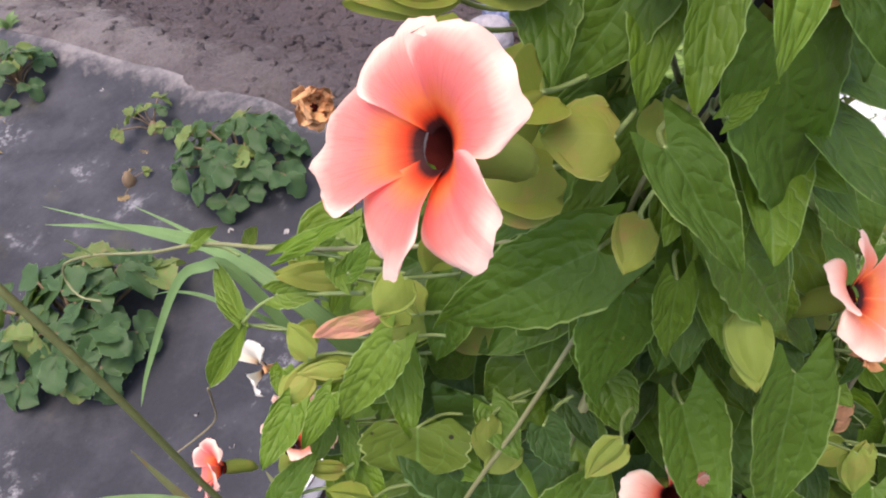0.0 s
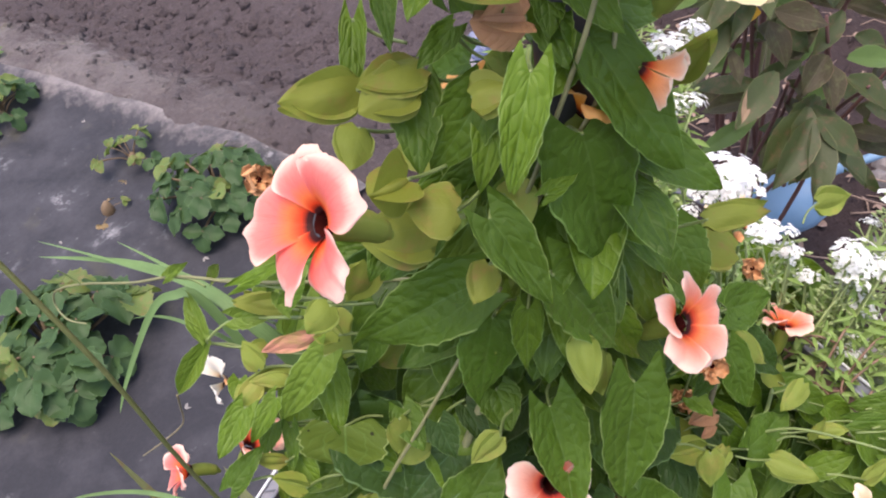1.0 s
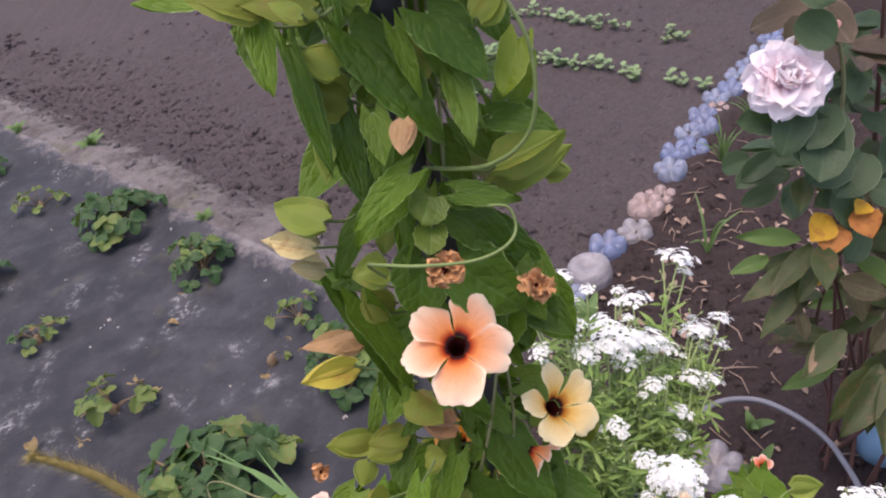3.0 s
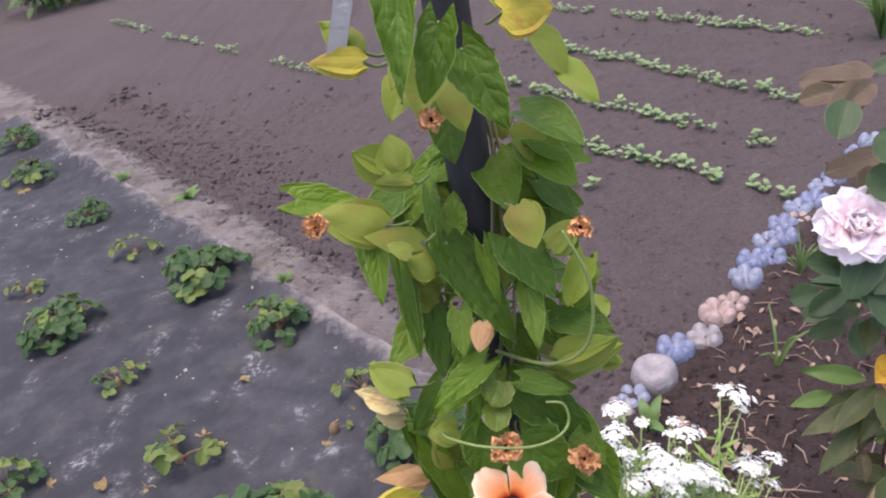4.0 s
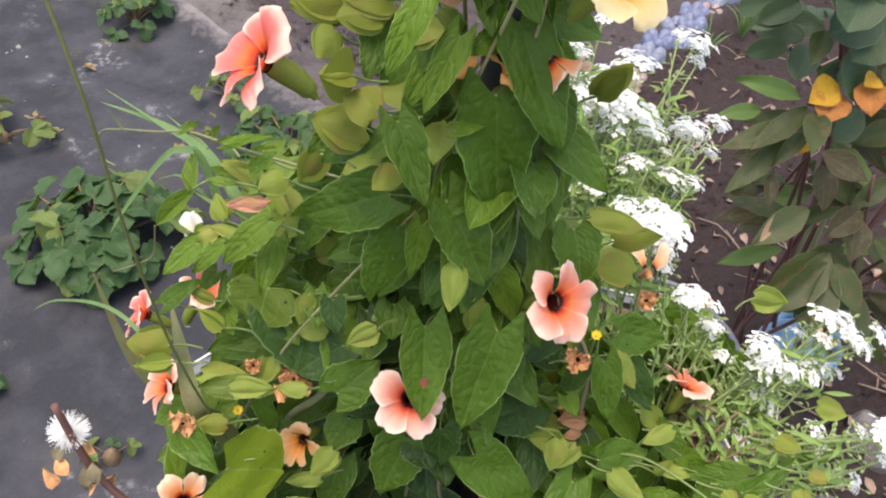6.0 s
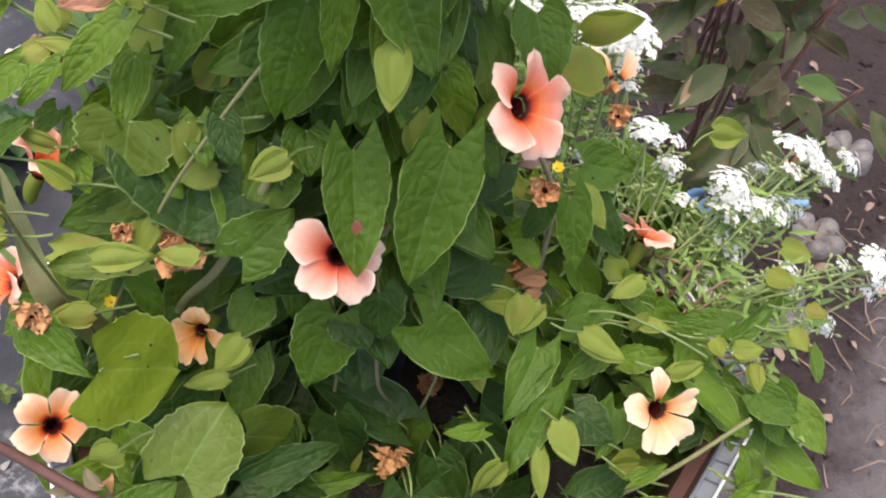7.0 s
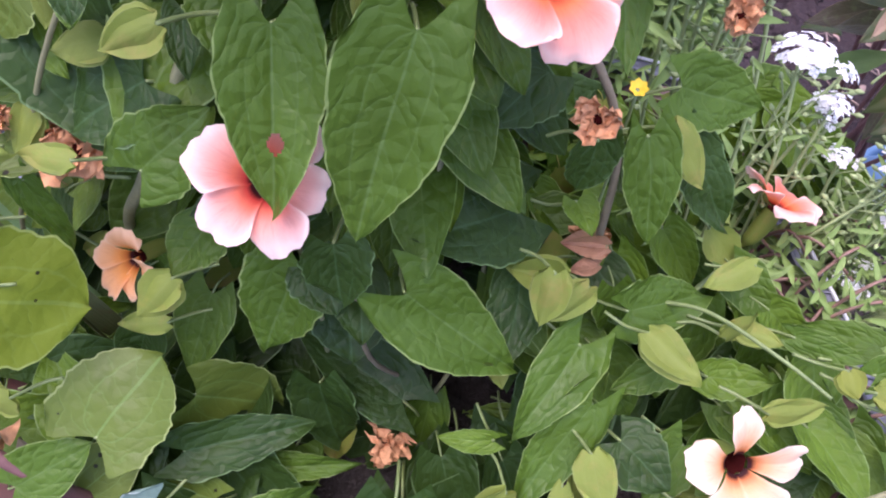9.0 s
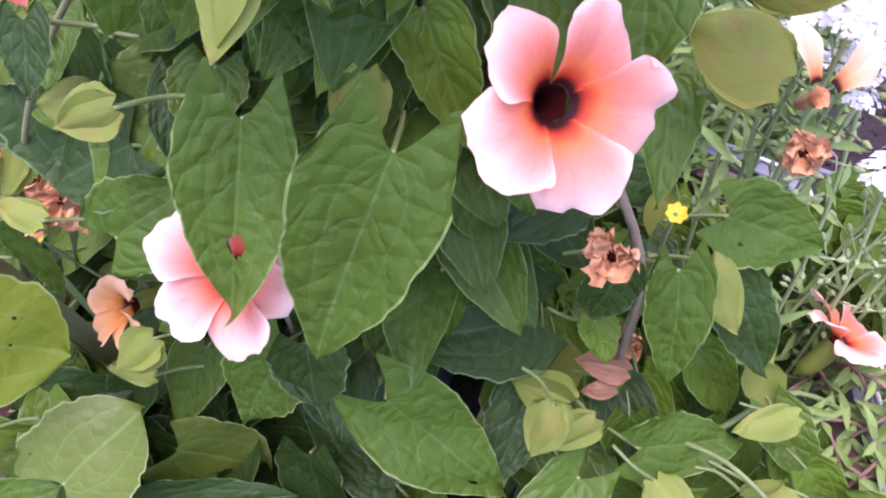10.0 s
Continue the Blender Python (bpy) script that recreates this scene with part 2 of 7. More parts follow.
PETAL = {
    "pink": petal_material("petal_coral_pink", (0.68, 0.05, 0.01), (0.87, 0.19, 0.06), (0.87, 0.190, 0.170), (0.96, 0.64, 0.53), 0.2),
    "salmon": petal_material("petal_salmon", (0.62, 0.06, 0.02), (0.92, 0.24, 0.08), (0.95, 0.30, 0.20), (0.98, 0.68, 0.55)),
    "rosy": petal_material("petal_rosy", (0.62, 0.06, 0.04), (0.88, 0.20, 0.11), (0.90, 0.36, 0.27), (0.96, 0.74, 0.62)),
    "peach": petal_material("petal_peach", (0.55, 0.06, 0.01), (0.92, 0.31, 0.09), (0.95, 0.42, 0.21), (0.98, 0.76, 0.57)),
    "yellow": petal_material("petal_yellow", (0.58, 0.19, 0.02), (0.94, 0.56, 0.13), (0.97, 0.69, 0.29), (0.98, 0.82, 0.48)),
    "orange": petal_material("petal_orange", (0.55, 0.16, 0.02), (0.84, 0.34, 0.07), (0.87, 0.43, 0.17), (0.91, 0.58, 0.32)),
    "amber": petal_material("petal_amber", (0.60, 0.10, 0.01), (0.88, 0.30, 0.03), (0.90, 0.38, 0.07), (0.93, 0.50, 0.18)),
    "white": petal_material("petal_cream_white", (0.75, 0.50, 0.28), (0.90, 0.76, 0.56), (0.92, 0.84, 0.70), (0.95, 0.90, 0.80)),
    "cream": petal_material("petal_cream_peach", (0.62, 0.20, 0.06), (0.87, 0.42, 0.19), (0.92, 0.56, 0.33), (0.96, 0.77, 0.56)),
}
EYE = plain_material("flower_eye", (0.030, 0.004, 0.003), 0.9, relief=0.15, scale=300, spec=0.05)
WITHER = plain_material("withered_petal", (0.56, 0.29, 0.13), 0.85, spread=0.65, scale=220, relief=0.8)
STEM = plain_material("stem_green", (0.185, 0.190, 0.085), 0.6, scale=120)
STEM_BROWN = plain_material("stem_brown", (0.165, 0.140, 0.080), 0.75, scale=120, relief=0.7)
STEM_RED = plain_material("stem_red_brown", (0.12, 0.055, 0.045), 0.65, scale=90)
PETIOLE = plain_material("petiole_green", (0.150, 0.205, 0.062), 0.55, scale=160)
POLE = plain_material("black_plastic", (0.022, 0.023, 0.030), 0.5, scale=40, relief=0.25)
STAKE = plain_material("grey_aluminium", (0.55, 0.57, 0.60), 0.35, spread=0.12, metal=0.7)
BROWN_PLASTIC = plain_material("brown_plastic", (0.105, 0.050, 0.042), 0.5, scale=20, relief=0.2)
GREY_PLASTIC = plain_material("grey_clear_plastic", (0.17, 0.18, 0.21), 0.35, spread=0.15, scale=90, relief=0.2)
WHITE_PLASTIC = plain_material("white_plastic", (0.78, 0.79, 0.81), 0.4, spread=0.06)
POT_SOIL = plain_material("potting_soil", (0.030, 0.024, 0.020), 0.95, spread=0.5, scale=90, relief=1.0, depth=0.004)


# ---- mesh tools ----
def mesh_from(name, verts, faces, mats, uvs=None, smooth=True, mat_index=None):
    me = bpy.data.meshes.new(name)
    me.from_pydata(verts, [], faces)
    for m in mats if isinstance(mats, (list, tuple)) else [mats]:
        me.materials.append(m)
    if uvs is not None:
        layer = me.uv_layers.new(name="UVMap")
        loops = np.empty(len(me.loops), dtype=np.int32)
        me.loops.foreach_get("vertex_index", loops)
        layer.data.foreach_set("uv", np.asarray(uvs, dtype=np.float32)[loops].ravel())
    if smooth:
        me.polygons.foreach_set("use_smooth", [True] * len(me.polygons))
    if mat_index is not None:
        me.polygons.foreach_set("material_index", mat_index)
    me.update()
    return me


def part(name, me, parent=None, m=None, label=""):
    ob = new(name, me)
    if parent is not None:
        ob.parent = parent
    if m is not None:
        ob.matrix_basis = m
    if label:
        ob["label"] = label
    return ob


def thing(name, at, label, category, group="", kind=""):
    ob = new(name)
    ob.location = at
    ob.empty_display_size = 0.05
    return tagged(ob, label, category, group, kind)


def tube_data(points, radii, sides=7, close=True):
    """Vertices, faces and uvs of a tube along points."""
    pts = [Vector(p) for p in points]
    n = len(pts)
    if isinstance(radii, (int, float)):
        radii = [radii] * n
    verts, faces, uvs = [], [], []
    prev = None
    for i, p in enumerate(pts):
        d = (pts[min(i + 1, n - 1)] - pts[max(i - 1, 0)]).normalized()
        if prev is None:
            a = d.orthogonal().normalized()
        else:
            a = (prev - d * prev.dot(d))
            a = a.normalized() if a.length > 1e-6 else d.orthogonal().normalized()
        prev = a
        b = d.cross(a)
        for k in range(sides):
            w = 2 * math.pi * k / sides
            verts.append(p + (a * math.cos(w) + b * math.sin(w)) * radii[i])
            uvs.append((k / sides, i / max(1, n - 1)))
    for i in range(n - 1):
        for k in range(sides):
            k2 = (k + 1) % sides
            faces.append((i * sides + k, i * sides + k2, (i + 1) * sides + k2, (i + 1) * sides + k))
    if close:
        faces.append(tuple(reversed(range(sides))))
        faces.append(tuple(range((n - 1) * sides, n * sides)))
    return verts, faces, uvs


def tube(name, points, radii, mat, sides=7):
    v, f, uv = tube_data(points, radii, sides)
    return mesh_from(name, v, f, mat, uv)


def curve_points(ctrl, steps=8):
    """A smooth line through the control points."""
    c = [Vector(p) for p in ctrl]
    out = []
    for i in range(len(c) - 1):
        p0, p1, p2, p3 = c[max(i - 1, 0)], c[i], c[i + 1], c[min(i + 2, len(c) - 1)]
        for k in range(steps):
            t = k / steps
            out.append(0.5 * ((2 * p1) + (p2 - p0) * t + (2 * p0 - 5 * p1 + 4 * p2 - p3) * t * t + (3 * p1 - p0 - 3 * p2 + p3) * t ** 3))
    out.append(c[-1])
    return out


OUTLINE = {
    "heart": ((0, .06, .14, .25, .4, .6, .78, .9, .96, 1), (.80, .93, .99, 1, .95, .76, .49, .26, .12, 0), 0.26),
    "broad": ((0, .08, .2, .4, .6, .76, .88, .95, 1), (.86, .97, 1, .99, .92, .72, .44, .22, 0), 0.23),
    "oval": ((0, .12, .3, .5, .7, .87, .95, 1), (.42, .78, 1, .96, .74, .40, .20, 0), 0.10),
    "pod": ((0, .06, .16, .32, .5, .7, .86, .95, 1), (.50, .80, .97, 1, .93, .70, .38, .16, 0), 0.12),
    "lance": ((0, .12, .3, .5, .7, .87, .95, 1), (.16, .55, .95, 1, .76, .36, .17, 0), 0.0),
    "round": ((0, .12, .3, .55, .75, .9, .97, 1), (.35, .72, .96, 1, .84, .55, .3, .0), 0.0),
}


def blade_data(length, width, shape="heart", rows=12, cols=8, fold=0.12, droop=0.12, wave=0.03, teeth=0.02, curl=0.0, r=rng, bulge=0.0, hole=None):
    """A leaf blade along +y from its notch, facing +z."""
    xs, ys, lobe = OUTLINE[shape]
    ph, ph2 = r.uniform(0, 6.28), r.uniform(0, 6.28)
    asym = r.uniform(-0.06, 0.06)
    verts, uvs, faces = [], [], []
    for i in range(rows + 1):
        v = i / rows
        h = 0.5 * width * float(np.interp(v, xs, ys))
        if 0 < i < rows:
            h *= 1 + teeth * (0.8 * math.sin(v * 17 + ph) + 0.6 * math.sin(v * 41 + ph2)) + r.uniform(-teeth, teeth) * 0.6
        for j in range(cols + 1):
            s = 2 * j / cols - 1
            x = s * h * (1 + asym * s) + 0.03 * width * math.sin(v * 3.0 + ph2) * v
            a = abs(s)
            back = (a / 0.7) ** 1.35 if a < 0.7 else 1 - 0.78 * ((a - 0.7) / 0.3) ** 1.4
            y = v * length - lobe * length * back * (1 - v) ** 2.3
            z = fold * abs(s) * h * 1.6 - droop * length * v * v
            z += wave * length * math.sin(5.5 * v + ph + (2.2 if s > 0 else 0)) * abs(s) ** 2
            z += wave * 0.5 * length * math.sin(9 * v + ph2 + 3 * s)
            z += curl * length * s * (v - 0.3) + bulge * h * (1 - s * s) * math.sin(math.pi * min(1, 0.12 + 0.88 * v))
            verts.append(Vector((x, y, z)))
            uvs.append((0.5 + 0.5 * s, v))
    for i in range(rows):
        for j in range(cols):
            a = i * (cols + 1) + j
            if hole and ((2 * (j + 0.5) / cols - 1 - hole[0]) / hole[2]) ** 2 + (((i + 0.5) / rows - hole[1]) / hole[3]) ** 2 < 1:
                continue
            faces.append((a, a + 1, a + cols + 2, a + cols + 1))
    return verts, faces, uvs


def aim(base, tip, face):
    """A pose at base with +y towards tip and +z as near as can be to face."""
    y = (Vector(tip) - Vector(base)).normalized()
    f = Vector(face)
    z = (f - y * f.dot(y)).normalized()
    x = y.cross(z)
    m = Matrix((x, y, z)).transposed().to_4x4()
    m.translation = base
    return m


def join_data(chunks):
    """Joins (verts, faces, uvs, material index) chunks."""
    V, Fc, U, I = [], [], [], []
    for v, f, u, k in chunks:
        o = len(V)
        V += v
        Fc += [tuple(i + o for i in q) for q in f]
        U += u
        I += [k] * len(f)
    return V, Fc, U, I


# ---- ground ----
EDGE_AT, EDGE_DIR = Vector((-0.45, 1.65)), Vector((-0.65, 0.76)).normalized()
EDGE_NEAR = Vector((-EDGE_DIR.y, EDGE_DIR.x))
BED_SIDE = Vector((0.72, -0.69))
BOTTLE_A, BOTTLE_B = Vector((0.20, 1.18)), Vector((1.05, 2.07))


def ground_height(x, y, rough=1.0):
    d = Vector((x, y)) - EDGE_AT
    across = d.dot(EDGE_NEAR)
    along = d.dot(EDGE_DIR)
    z = 0.012 * noise.noise((x * 1.3, y * 1.3, 0)) + 0.010 * noise.noise((x * 5, y * 5, 3)) * rough
    z += 0.016 * noise.noise((x * 14, y * 14, 5)) * rough + 0.010 * noise.noise((x * 32, y * 32, 8)) * rough
    fade = min(1, max(0, (along + 1.0) / 0.5))
    z += fade * 0.045 * math.exp(-((across + 0.02) / 0.11) ** 2)
    z -= fade * 0.040 * math.exp(-((across + 0.34) / 0.13) ** 2)
    return z


def axis_lines(lo, hi, step, far):
    a = list(np.arange(lo, hi, step))
    left, right, s = [], [], step
    p = lo
    while p > -far:
        s *= 1.35
        p -= s
        left.append(p)
    p, s = a[-1], step
    while p < far:
        s *= 1.35
        p += s
        right.append(p)
    return list(reversed(left)) + a + right


def soil_material():
    m, nt, b = node_mat("garden_soil")
    geo = nt.nodes.new("ShaderNodeNewGeometry")
    pos = geo.outputs["Position"]
    big = noise_fac(nt, 1.6, 5, 0.6, pos)
    mid = noise_fac(nt, 14, 6, 0.7, pos)
    fine = noise_fac(nt, 90, 5, 0.7, pos)
    col = mix(nt, big, (0.066, 0.053, 0.055), (0.110, 0.091, 0.092))
    col = mix(nt, math_node(nt, "MULTIPLY", mid, 0.8), col, (0.084, 0.068, 0.070))
    pale = ramp(nt, fine, (0.56, (0, 0, 0)), (0.72, (1, 1, 1)))
    col = mix(nt, math_node(nt, "MULTIPLY", pale, 0.5), col, (0.19, 0.165, 0.162))
    deep = ramp(nt, fine, (0.30, (1, 1, 1)), (0.45, (0, 0, 0)))
    col = mix(nt, math_node(nt, "MULTIPLY", deep, 0.6), col, (0.035, 0.028, 0.026))
    # darker, richer soil in the bed beyond the bottles
    sep = nt.nodes.new("ShaderNodeSeparateXYZ")
    nt.links.new(pos, sep.inputs[0])
    bx = math_node(nt, "MULTIPLY", math_node(nt, "SUBTRACT", sep.outputs[0], BOTTLE_A.x), BED_SIDE.x)
    by = math_node(nt, "MULTIPLY", math_node(nt, "SUBTRACT", sep.outputs[1], BOTTLE_A.y), BED_SIDE.y)
    bed = math_node(nt, "ADD", math_node(nt, "ADD", bx, by), math_node(nt, "MULTIPLY", math_node(nt, "SUBTRACT", mid, 0.5), 0.2))
    bed = math_node(nt, "MINIMUM", math_node(nt, "MAXIMUM", math_node(nt, "MULTIPLY", bed, 14.0), 0.0), 1.0)
    col = mix(nt, bed, col, mix(nt, 1.0, col, (0.58, 0.51, 0.49), "MULTIPLY"))
    # pale trodden path beside the planter
    px = math_node(nt, "MULTIPLY", sep.outputs[0], 0.76)
    py = math_node(nt, "MULTIPLY", sep.outputs[1], -0.65)
    path = math_node(nt, "ADD", math_node(nt, "SUBTRACT", math_node(nt, "ADD", px, py), 0.42), math_node(nt, "MULTIPLY", math_node(nt, "SUBTRACT", mid, 0.5), 0.18))
    path = math_node(nt, "MINIMUM", math_node(nt, "MAXIMUM", math_node(nt, "MULTIPLY", path, 12.0), 0.0), 1.0)
    col = mix(nt, path, col, mix(nt, mid, (0.130, 0.113, 0.117), (0.185, 0.163, 0.167)))
    # dusty sand strip along the edge of the strawberry bed
    sep = nt.nodes.new("ShaderNodeSeparateXYZ")
    nt.links.new(pos, sep.inputs[0])
    ax = math_node(nt, "MULTIPLY", math_node(nt, "SUBTRACT", sep.outputs[0], EDGE_AT.x), EDGE_NEAR.x)
    ay = math_node(nt, "MULTIPLY", math_node(nt, "SUBTRACT", sep.outputs[1], EDGE_AT.y), EDGE_NEAR.y)
    across = math_node(nt, "ADD", math_node(nt, "ADD", ax, ay), math_node(nt, "MULTIPLY", math_node(nt, "SUBTRACT", mid, 0.5), 0.34))
    strip = math_node(nt, "SUBTRACT", 1.0, math_node(nt, "MULTIPLY", math_node(nt, "ABSOLUTE", math_node(nt, "ADD", across, 0.0)), 6.5))
    strip = math_node(nt, "MINIMUM", math_node(nt, "MAXIMUM", math_node(nt, "MULTIPLY", strip, 2.0), 0.0), 1.0)
    ux = math_node(nt, "MULTIPLY", math_node(nt, "SUBTRACT", sep.outputs[0], EDGE_AT.x), EDGE_DIR.x)
    uy = math_node(nt, "MULTIPLY", math_node(nt, "SUBTRACT", sep.outputs[1], EDGE_AT.y), EDGE_DIR.y)
    along = math_node(nt, "MINIMUM", math_node(nt, "MAXIMUM", math_node(nt, "ADD", math_node(nt, "ADD", ux, uy), 0.7), 0.0), 1.0)
    strip = math_node(nt, "MULTIPLY", strip, along)
    patch = ramp(nt, noise_fac(nt, 7, 5, 0.65, pos), (0.34, (0.25, 0.25, 0.25)), (0.56, (1, 1, 1)))
    sand = mix(nt, fine, (0.135, 0.12, 0.118), (0.28, 0.255, 0.247))
    green = ramp(nt, noise_fac(nt, 10, 4, 0.6, pos), (0.56, (0, 0, 0)), (0.68, (1, 1, 1)))
    sand = mix(nt, math_node(nt, "MULTIPLY", green, 0.5), sand, (0.125, 0.125, 0.065))
    col = mix(nt, math_node(nt, "MULTIPLY", math_node(nt, "MULTIPLY", strip, patch), math_node(nt, "ADD", 0.6, math_node(nt, "MULTIPLY", big, 0.6))), col, sand)
    nt.links.new(col, b.inputs["Base Color"])
    b.inputs["Roughness"].default_value = 0.95
    b.inputs["Specular IOR Level"].default_value = 0.15
    h = math_node(nt, "ADD", math_node(nt, "MULTIPLY", mid, 1.0), math_node(nt, "MULTIPLY", fine, 0.5))
    nt.links.new(bump(nt, h, 1.0, 0.03), b.inputs["Normal"])
    return m


SOIL = soil_material()


def build_ground():
    xs = axis_lines(-2.4, 1.6, 0.022, 60)
    ys = axis_lines(-0.4, 3.6, 0.022, 70)
    verts = [(x, y, ground_height(x, y)) for y in ys for x in xs]
    n = len(xs)
    faces = [(j * n + i, j * n + i + 1, (j + 1) * n + i + 1, (j + 1) * n + i) for j in range(len(ys) - 1) for i in range(n - 1)]
    g = new("ground", mesh_from("ground", verts, faces, SOIL))
    tagged(g, "dark brown garden soil with a dusty sand strip", "soil", kind="structure")


build_ground()


def fabric_material():
    m, nt, b = node_mat("weed_fabric")
    geo = nt.nodes.new("ShaderNodeNewGeometry")
    pos = geo.outputs["Position"]
    big = noise_fac(nt, 2.2, 5, 0.65, pos)
    mid = noise_fac(nt, 11, 6, 0.7, pos)
    fine = noise_fac(nt, 150, 4, 0.7, pos)
    col = mix(nt, fine, (0.016, 0.017, 0.021), (0.030, 0.031, 0.038))
    dust = ramp(nt, math_node(nt, "ADD", math_node(nt, "MULTIPLY", big, 0.5), math_node(nt, "MULTIPLY", mid, 0.55)), (0.47, (0, 0, 0)), (0.68, (1, 1, 1)))
    col = mix(nt, math_node(nt, "MULTIPLY", dust, 0.5), col, (0.082, 0.082, 0.093))
    chalk = math_node(nt, "MULTIPLY", ramp(nt, noise_fac(nt, 5.5, 3, 0.55, pos), (0.58, (0, 0, 0)), (0.70, (1, 1, 1))), ramp(nt, noise_fac(nt, 48, 5, 0.7, pos), (0.50, (0, 0, 0)), (0.66, (1, 1, 1))))
    col = mix(nt, math_node(nt, "MULTIPLY", chalk, 0.8), col, (0.30, 0.30, 0.31))
    moss = ramp(nt, noise_fac(nt, 8, 4, 0.6, pos), (0.60, (0, 0, 0)), (0.75, (1, 1, 1)))
    col = mix(nt, math_node(nt, "MULTIPLY", moss, 0.45), col, (0.085, 0.080, 0.050))
    sep = nt.nodes.new("ShaderNodeSeparateXYZ")
    nt.links.new(pos, sep.inputs[0])
    ax = math_node(nt, "MULTIPLY", math_node(nt, "SUBTRACT", sep.outputs[0], EDGE_AT.x), EDGE_NEAR.x)
    ay = math_node(nt, "MULTIPLY", math_node(nt, "SUBTRACT", sep.outputs[1], EDGE_AT.y), EDGE_NEAR.y)
    near = math_node(nt, "SUBTRACT", 1.0, math_node(nt, "MULTIPLY", math_node(nt, "ADD", math_node(nt, "ADD", ax, ay), math_node(nt, "MULTIPLY", math_node(nt, "SUBTRACT", mid, 0.5), 0.3)), 12.0))
    near = math_node(nt, "MINIMUM", math_node(nt, "MAXIMUM", near, 0.0), 0.85)
    col = mix(nt, near, col, mix(nt, fine, (0.13, 0.115, 0.115), (0.26, 0.235, 0.23)))
    speck = ramp(nt, noise_fac(nt, 60, 3, 0.6, pos), (0.66, (0, 0, 0)), (0.74, (1, 1, 1)))
    col = mix(nt, math_node(nt, "MULTIPLY", math_node(nt, "MULTIPLY", speck, dust), 0.6), col, (0.26, 0.25, 0.25))
    nt.links.new(col, b.inputs["Base Color"])
    b.inputs["Roughness"].default_value = 0.8
    b.inputs["Specular IOR Level"].default_value = 0.25
    nt.links.new(bump(nt, math_node(nt, "ADD", mid, math_node(nt, "MULTIPLY", fine, 0.5)), 0.5, 0.004), b.inputs["Normal"])
    return m


def build_fabric():
    """The sheet of weed fabric on the strawberry bed; its far edge is tucked into the sand strip."""
    na, nc = 150, 110
    verts, faces = [], []
    for i in range(na + 1):
        a = -1.9 + 5.6 * i / na
        for j in range(nc + 1):
            c = 0.035 + 0.03 * noise.noise((a * 4, 9, 0)) + 3.4 * (j / nc) ** 1.3
            p = EDGE_AT + EDGE_DIR * a + EDGE_NEAR * c
            lift = 0.012 * min(1, j / 3) + 0.006 * noise.noise((p.x * 7, p.y * 7, 20)) + 0.008 * abs(noise.noise((p.x * 2.3 + 4, p.y * 2.3, 30)))
            verts.append((p.x, p.y, ground_height(p.x, p.y, 0.35) + lift))
    keep = []
    for i in range(na):
        for j in range(nc):
            q = (i * (nc + 1) + j, i * (nc + 1) + j + 1, (i + 1) * (nc + 1) + j + 1, (i + 1) * (nc + 1) + j)
            x, y = verts[q[0]][0], verts[q[0]][1]
            if x < 0.05 - 0.28 * max(0, 1.1 - y):
                keep.append(q)
    f = new("weed_fabric", mesh_from("weed_fabric", verts, keep, fabric_material()))
    tagged(f, "dark grey weed fabric laid over the strawberry bed", "fabric", kind="structure")


build_fabric()


def scatter_clods():
    """Crumbs and clods of soil, thickest in the furrow and in the bed with the rose."""
    V, Fc = [], []
    r = random.Random(3)
    ico = [(0, 0, 1), (0.9, 0, -0.2), (-0.45, 0.78, -0.2), (-0.45, -0.78, -0.2), (0.4, 0.5, 0.6), (0.1, -0.7, 0.5)]
    tri = [(0, 1, 4), (0, 4, 2), (1, 2, 4), (0, 5, 1), (0, 2, 3), (0, 3, 5), (5, 3, 1), (1, 3, 2)]
    for k in range(12000):
        kind = r.random()
        if kind < 0.30:
            a, c = r.uniform(-1.2, 3.6), r.gauss(-0.30, 0.16)
            p = EDGE_AT + EDGE_DIR * a + EDGE_NEAR * c
            s = abs(r.gauss(0, 0.015)) + 0.006
        elif kind < 0.52:
            p = Vector((r.uniform(0.1, 1.5), r.uniform(-0.3, 2.0)))
            if (p - BOTTLE_A).dot(Vector((0.72, -0.69))) < 0.05:
                continue
            s = abs(r.gauss(0, 0.009)) + 0.004
            if 0.76 * p.x - 0.65 * p.y > 0.44:
                s *= 0.4
        else:
            p = Vector((r.uniform(-2.4, 1.8), r.uniform(1.3, 4.2)))
            d = (p - EDGE_AT).dot(EDGE_NEAR)
            if d > -0.1:
                continue
            s = abs(r.gauss(0, 0.008)) + 0.003
        z = ground_height(p.x, p.y)
        o = len(V)
        w = r.uniform(0, 6.28)
        cw, sw = math.cos(w), math.sin(w)
        for x, y, zz in ico:
            x, y = x * r.uniform(0.6, 1.3), y * r.uniform(0.6, 1.3)
            V.append((p.x + s * (x * cw - y * sw), p.y + s * (x * sw + y * cw), z + s * (zz * 0.5 - 0.22)))
        Fc += [tuple(i + o for i in q) for q in tri]
    c = new("soil_clods", mesh_from("soil_clods", V, Fc, SOIL))
    tagged(c, "loose crumbs and clods of dark soil", "soil clods", kind="stuff")


scatter_clods()

# ---- the planter, its pole and stake ----
POT = Vector((0.006, 0.017, 0.0))
TURN = -18
RIM_Z = 0.70


def ring(n, apothem, z, turn=22.5):
    rad = apothem / math.cos(math.pi / n)
    return [Vector((rad * math.cos(radians(turn) + 2 * math.pi * k / n), rad * math.sin(radians(turn) + 2 * math.pi * k / n), z)) for k in range(n)]


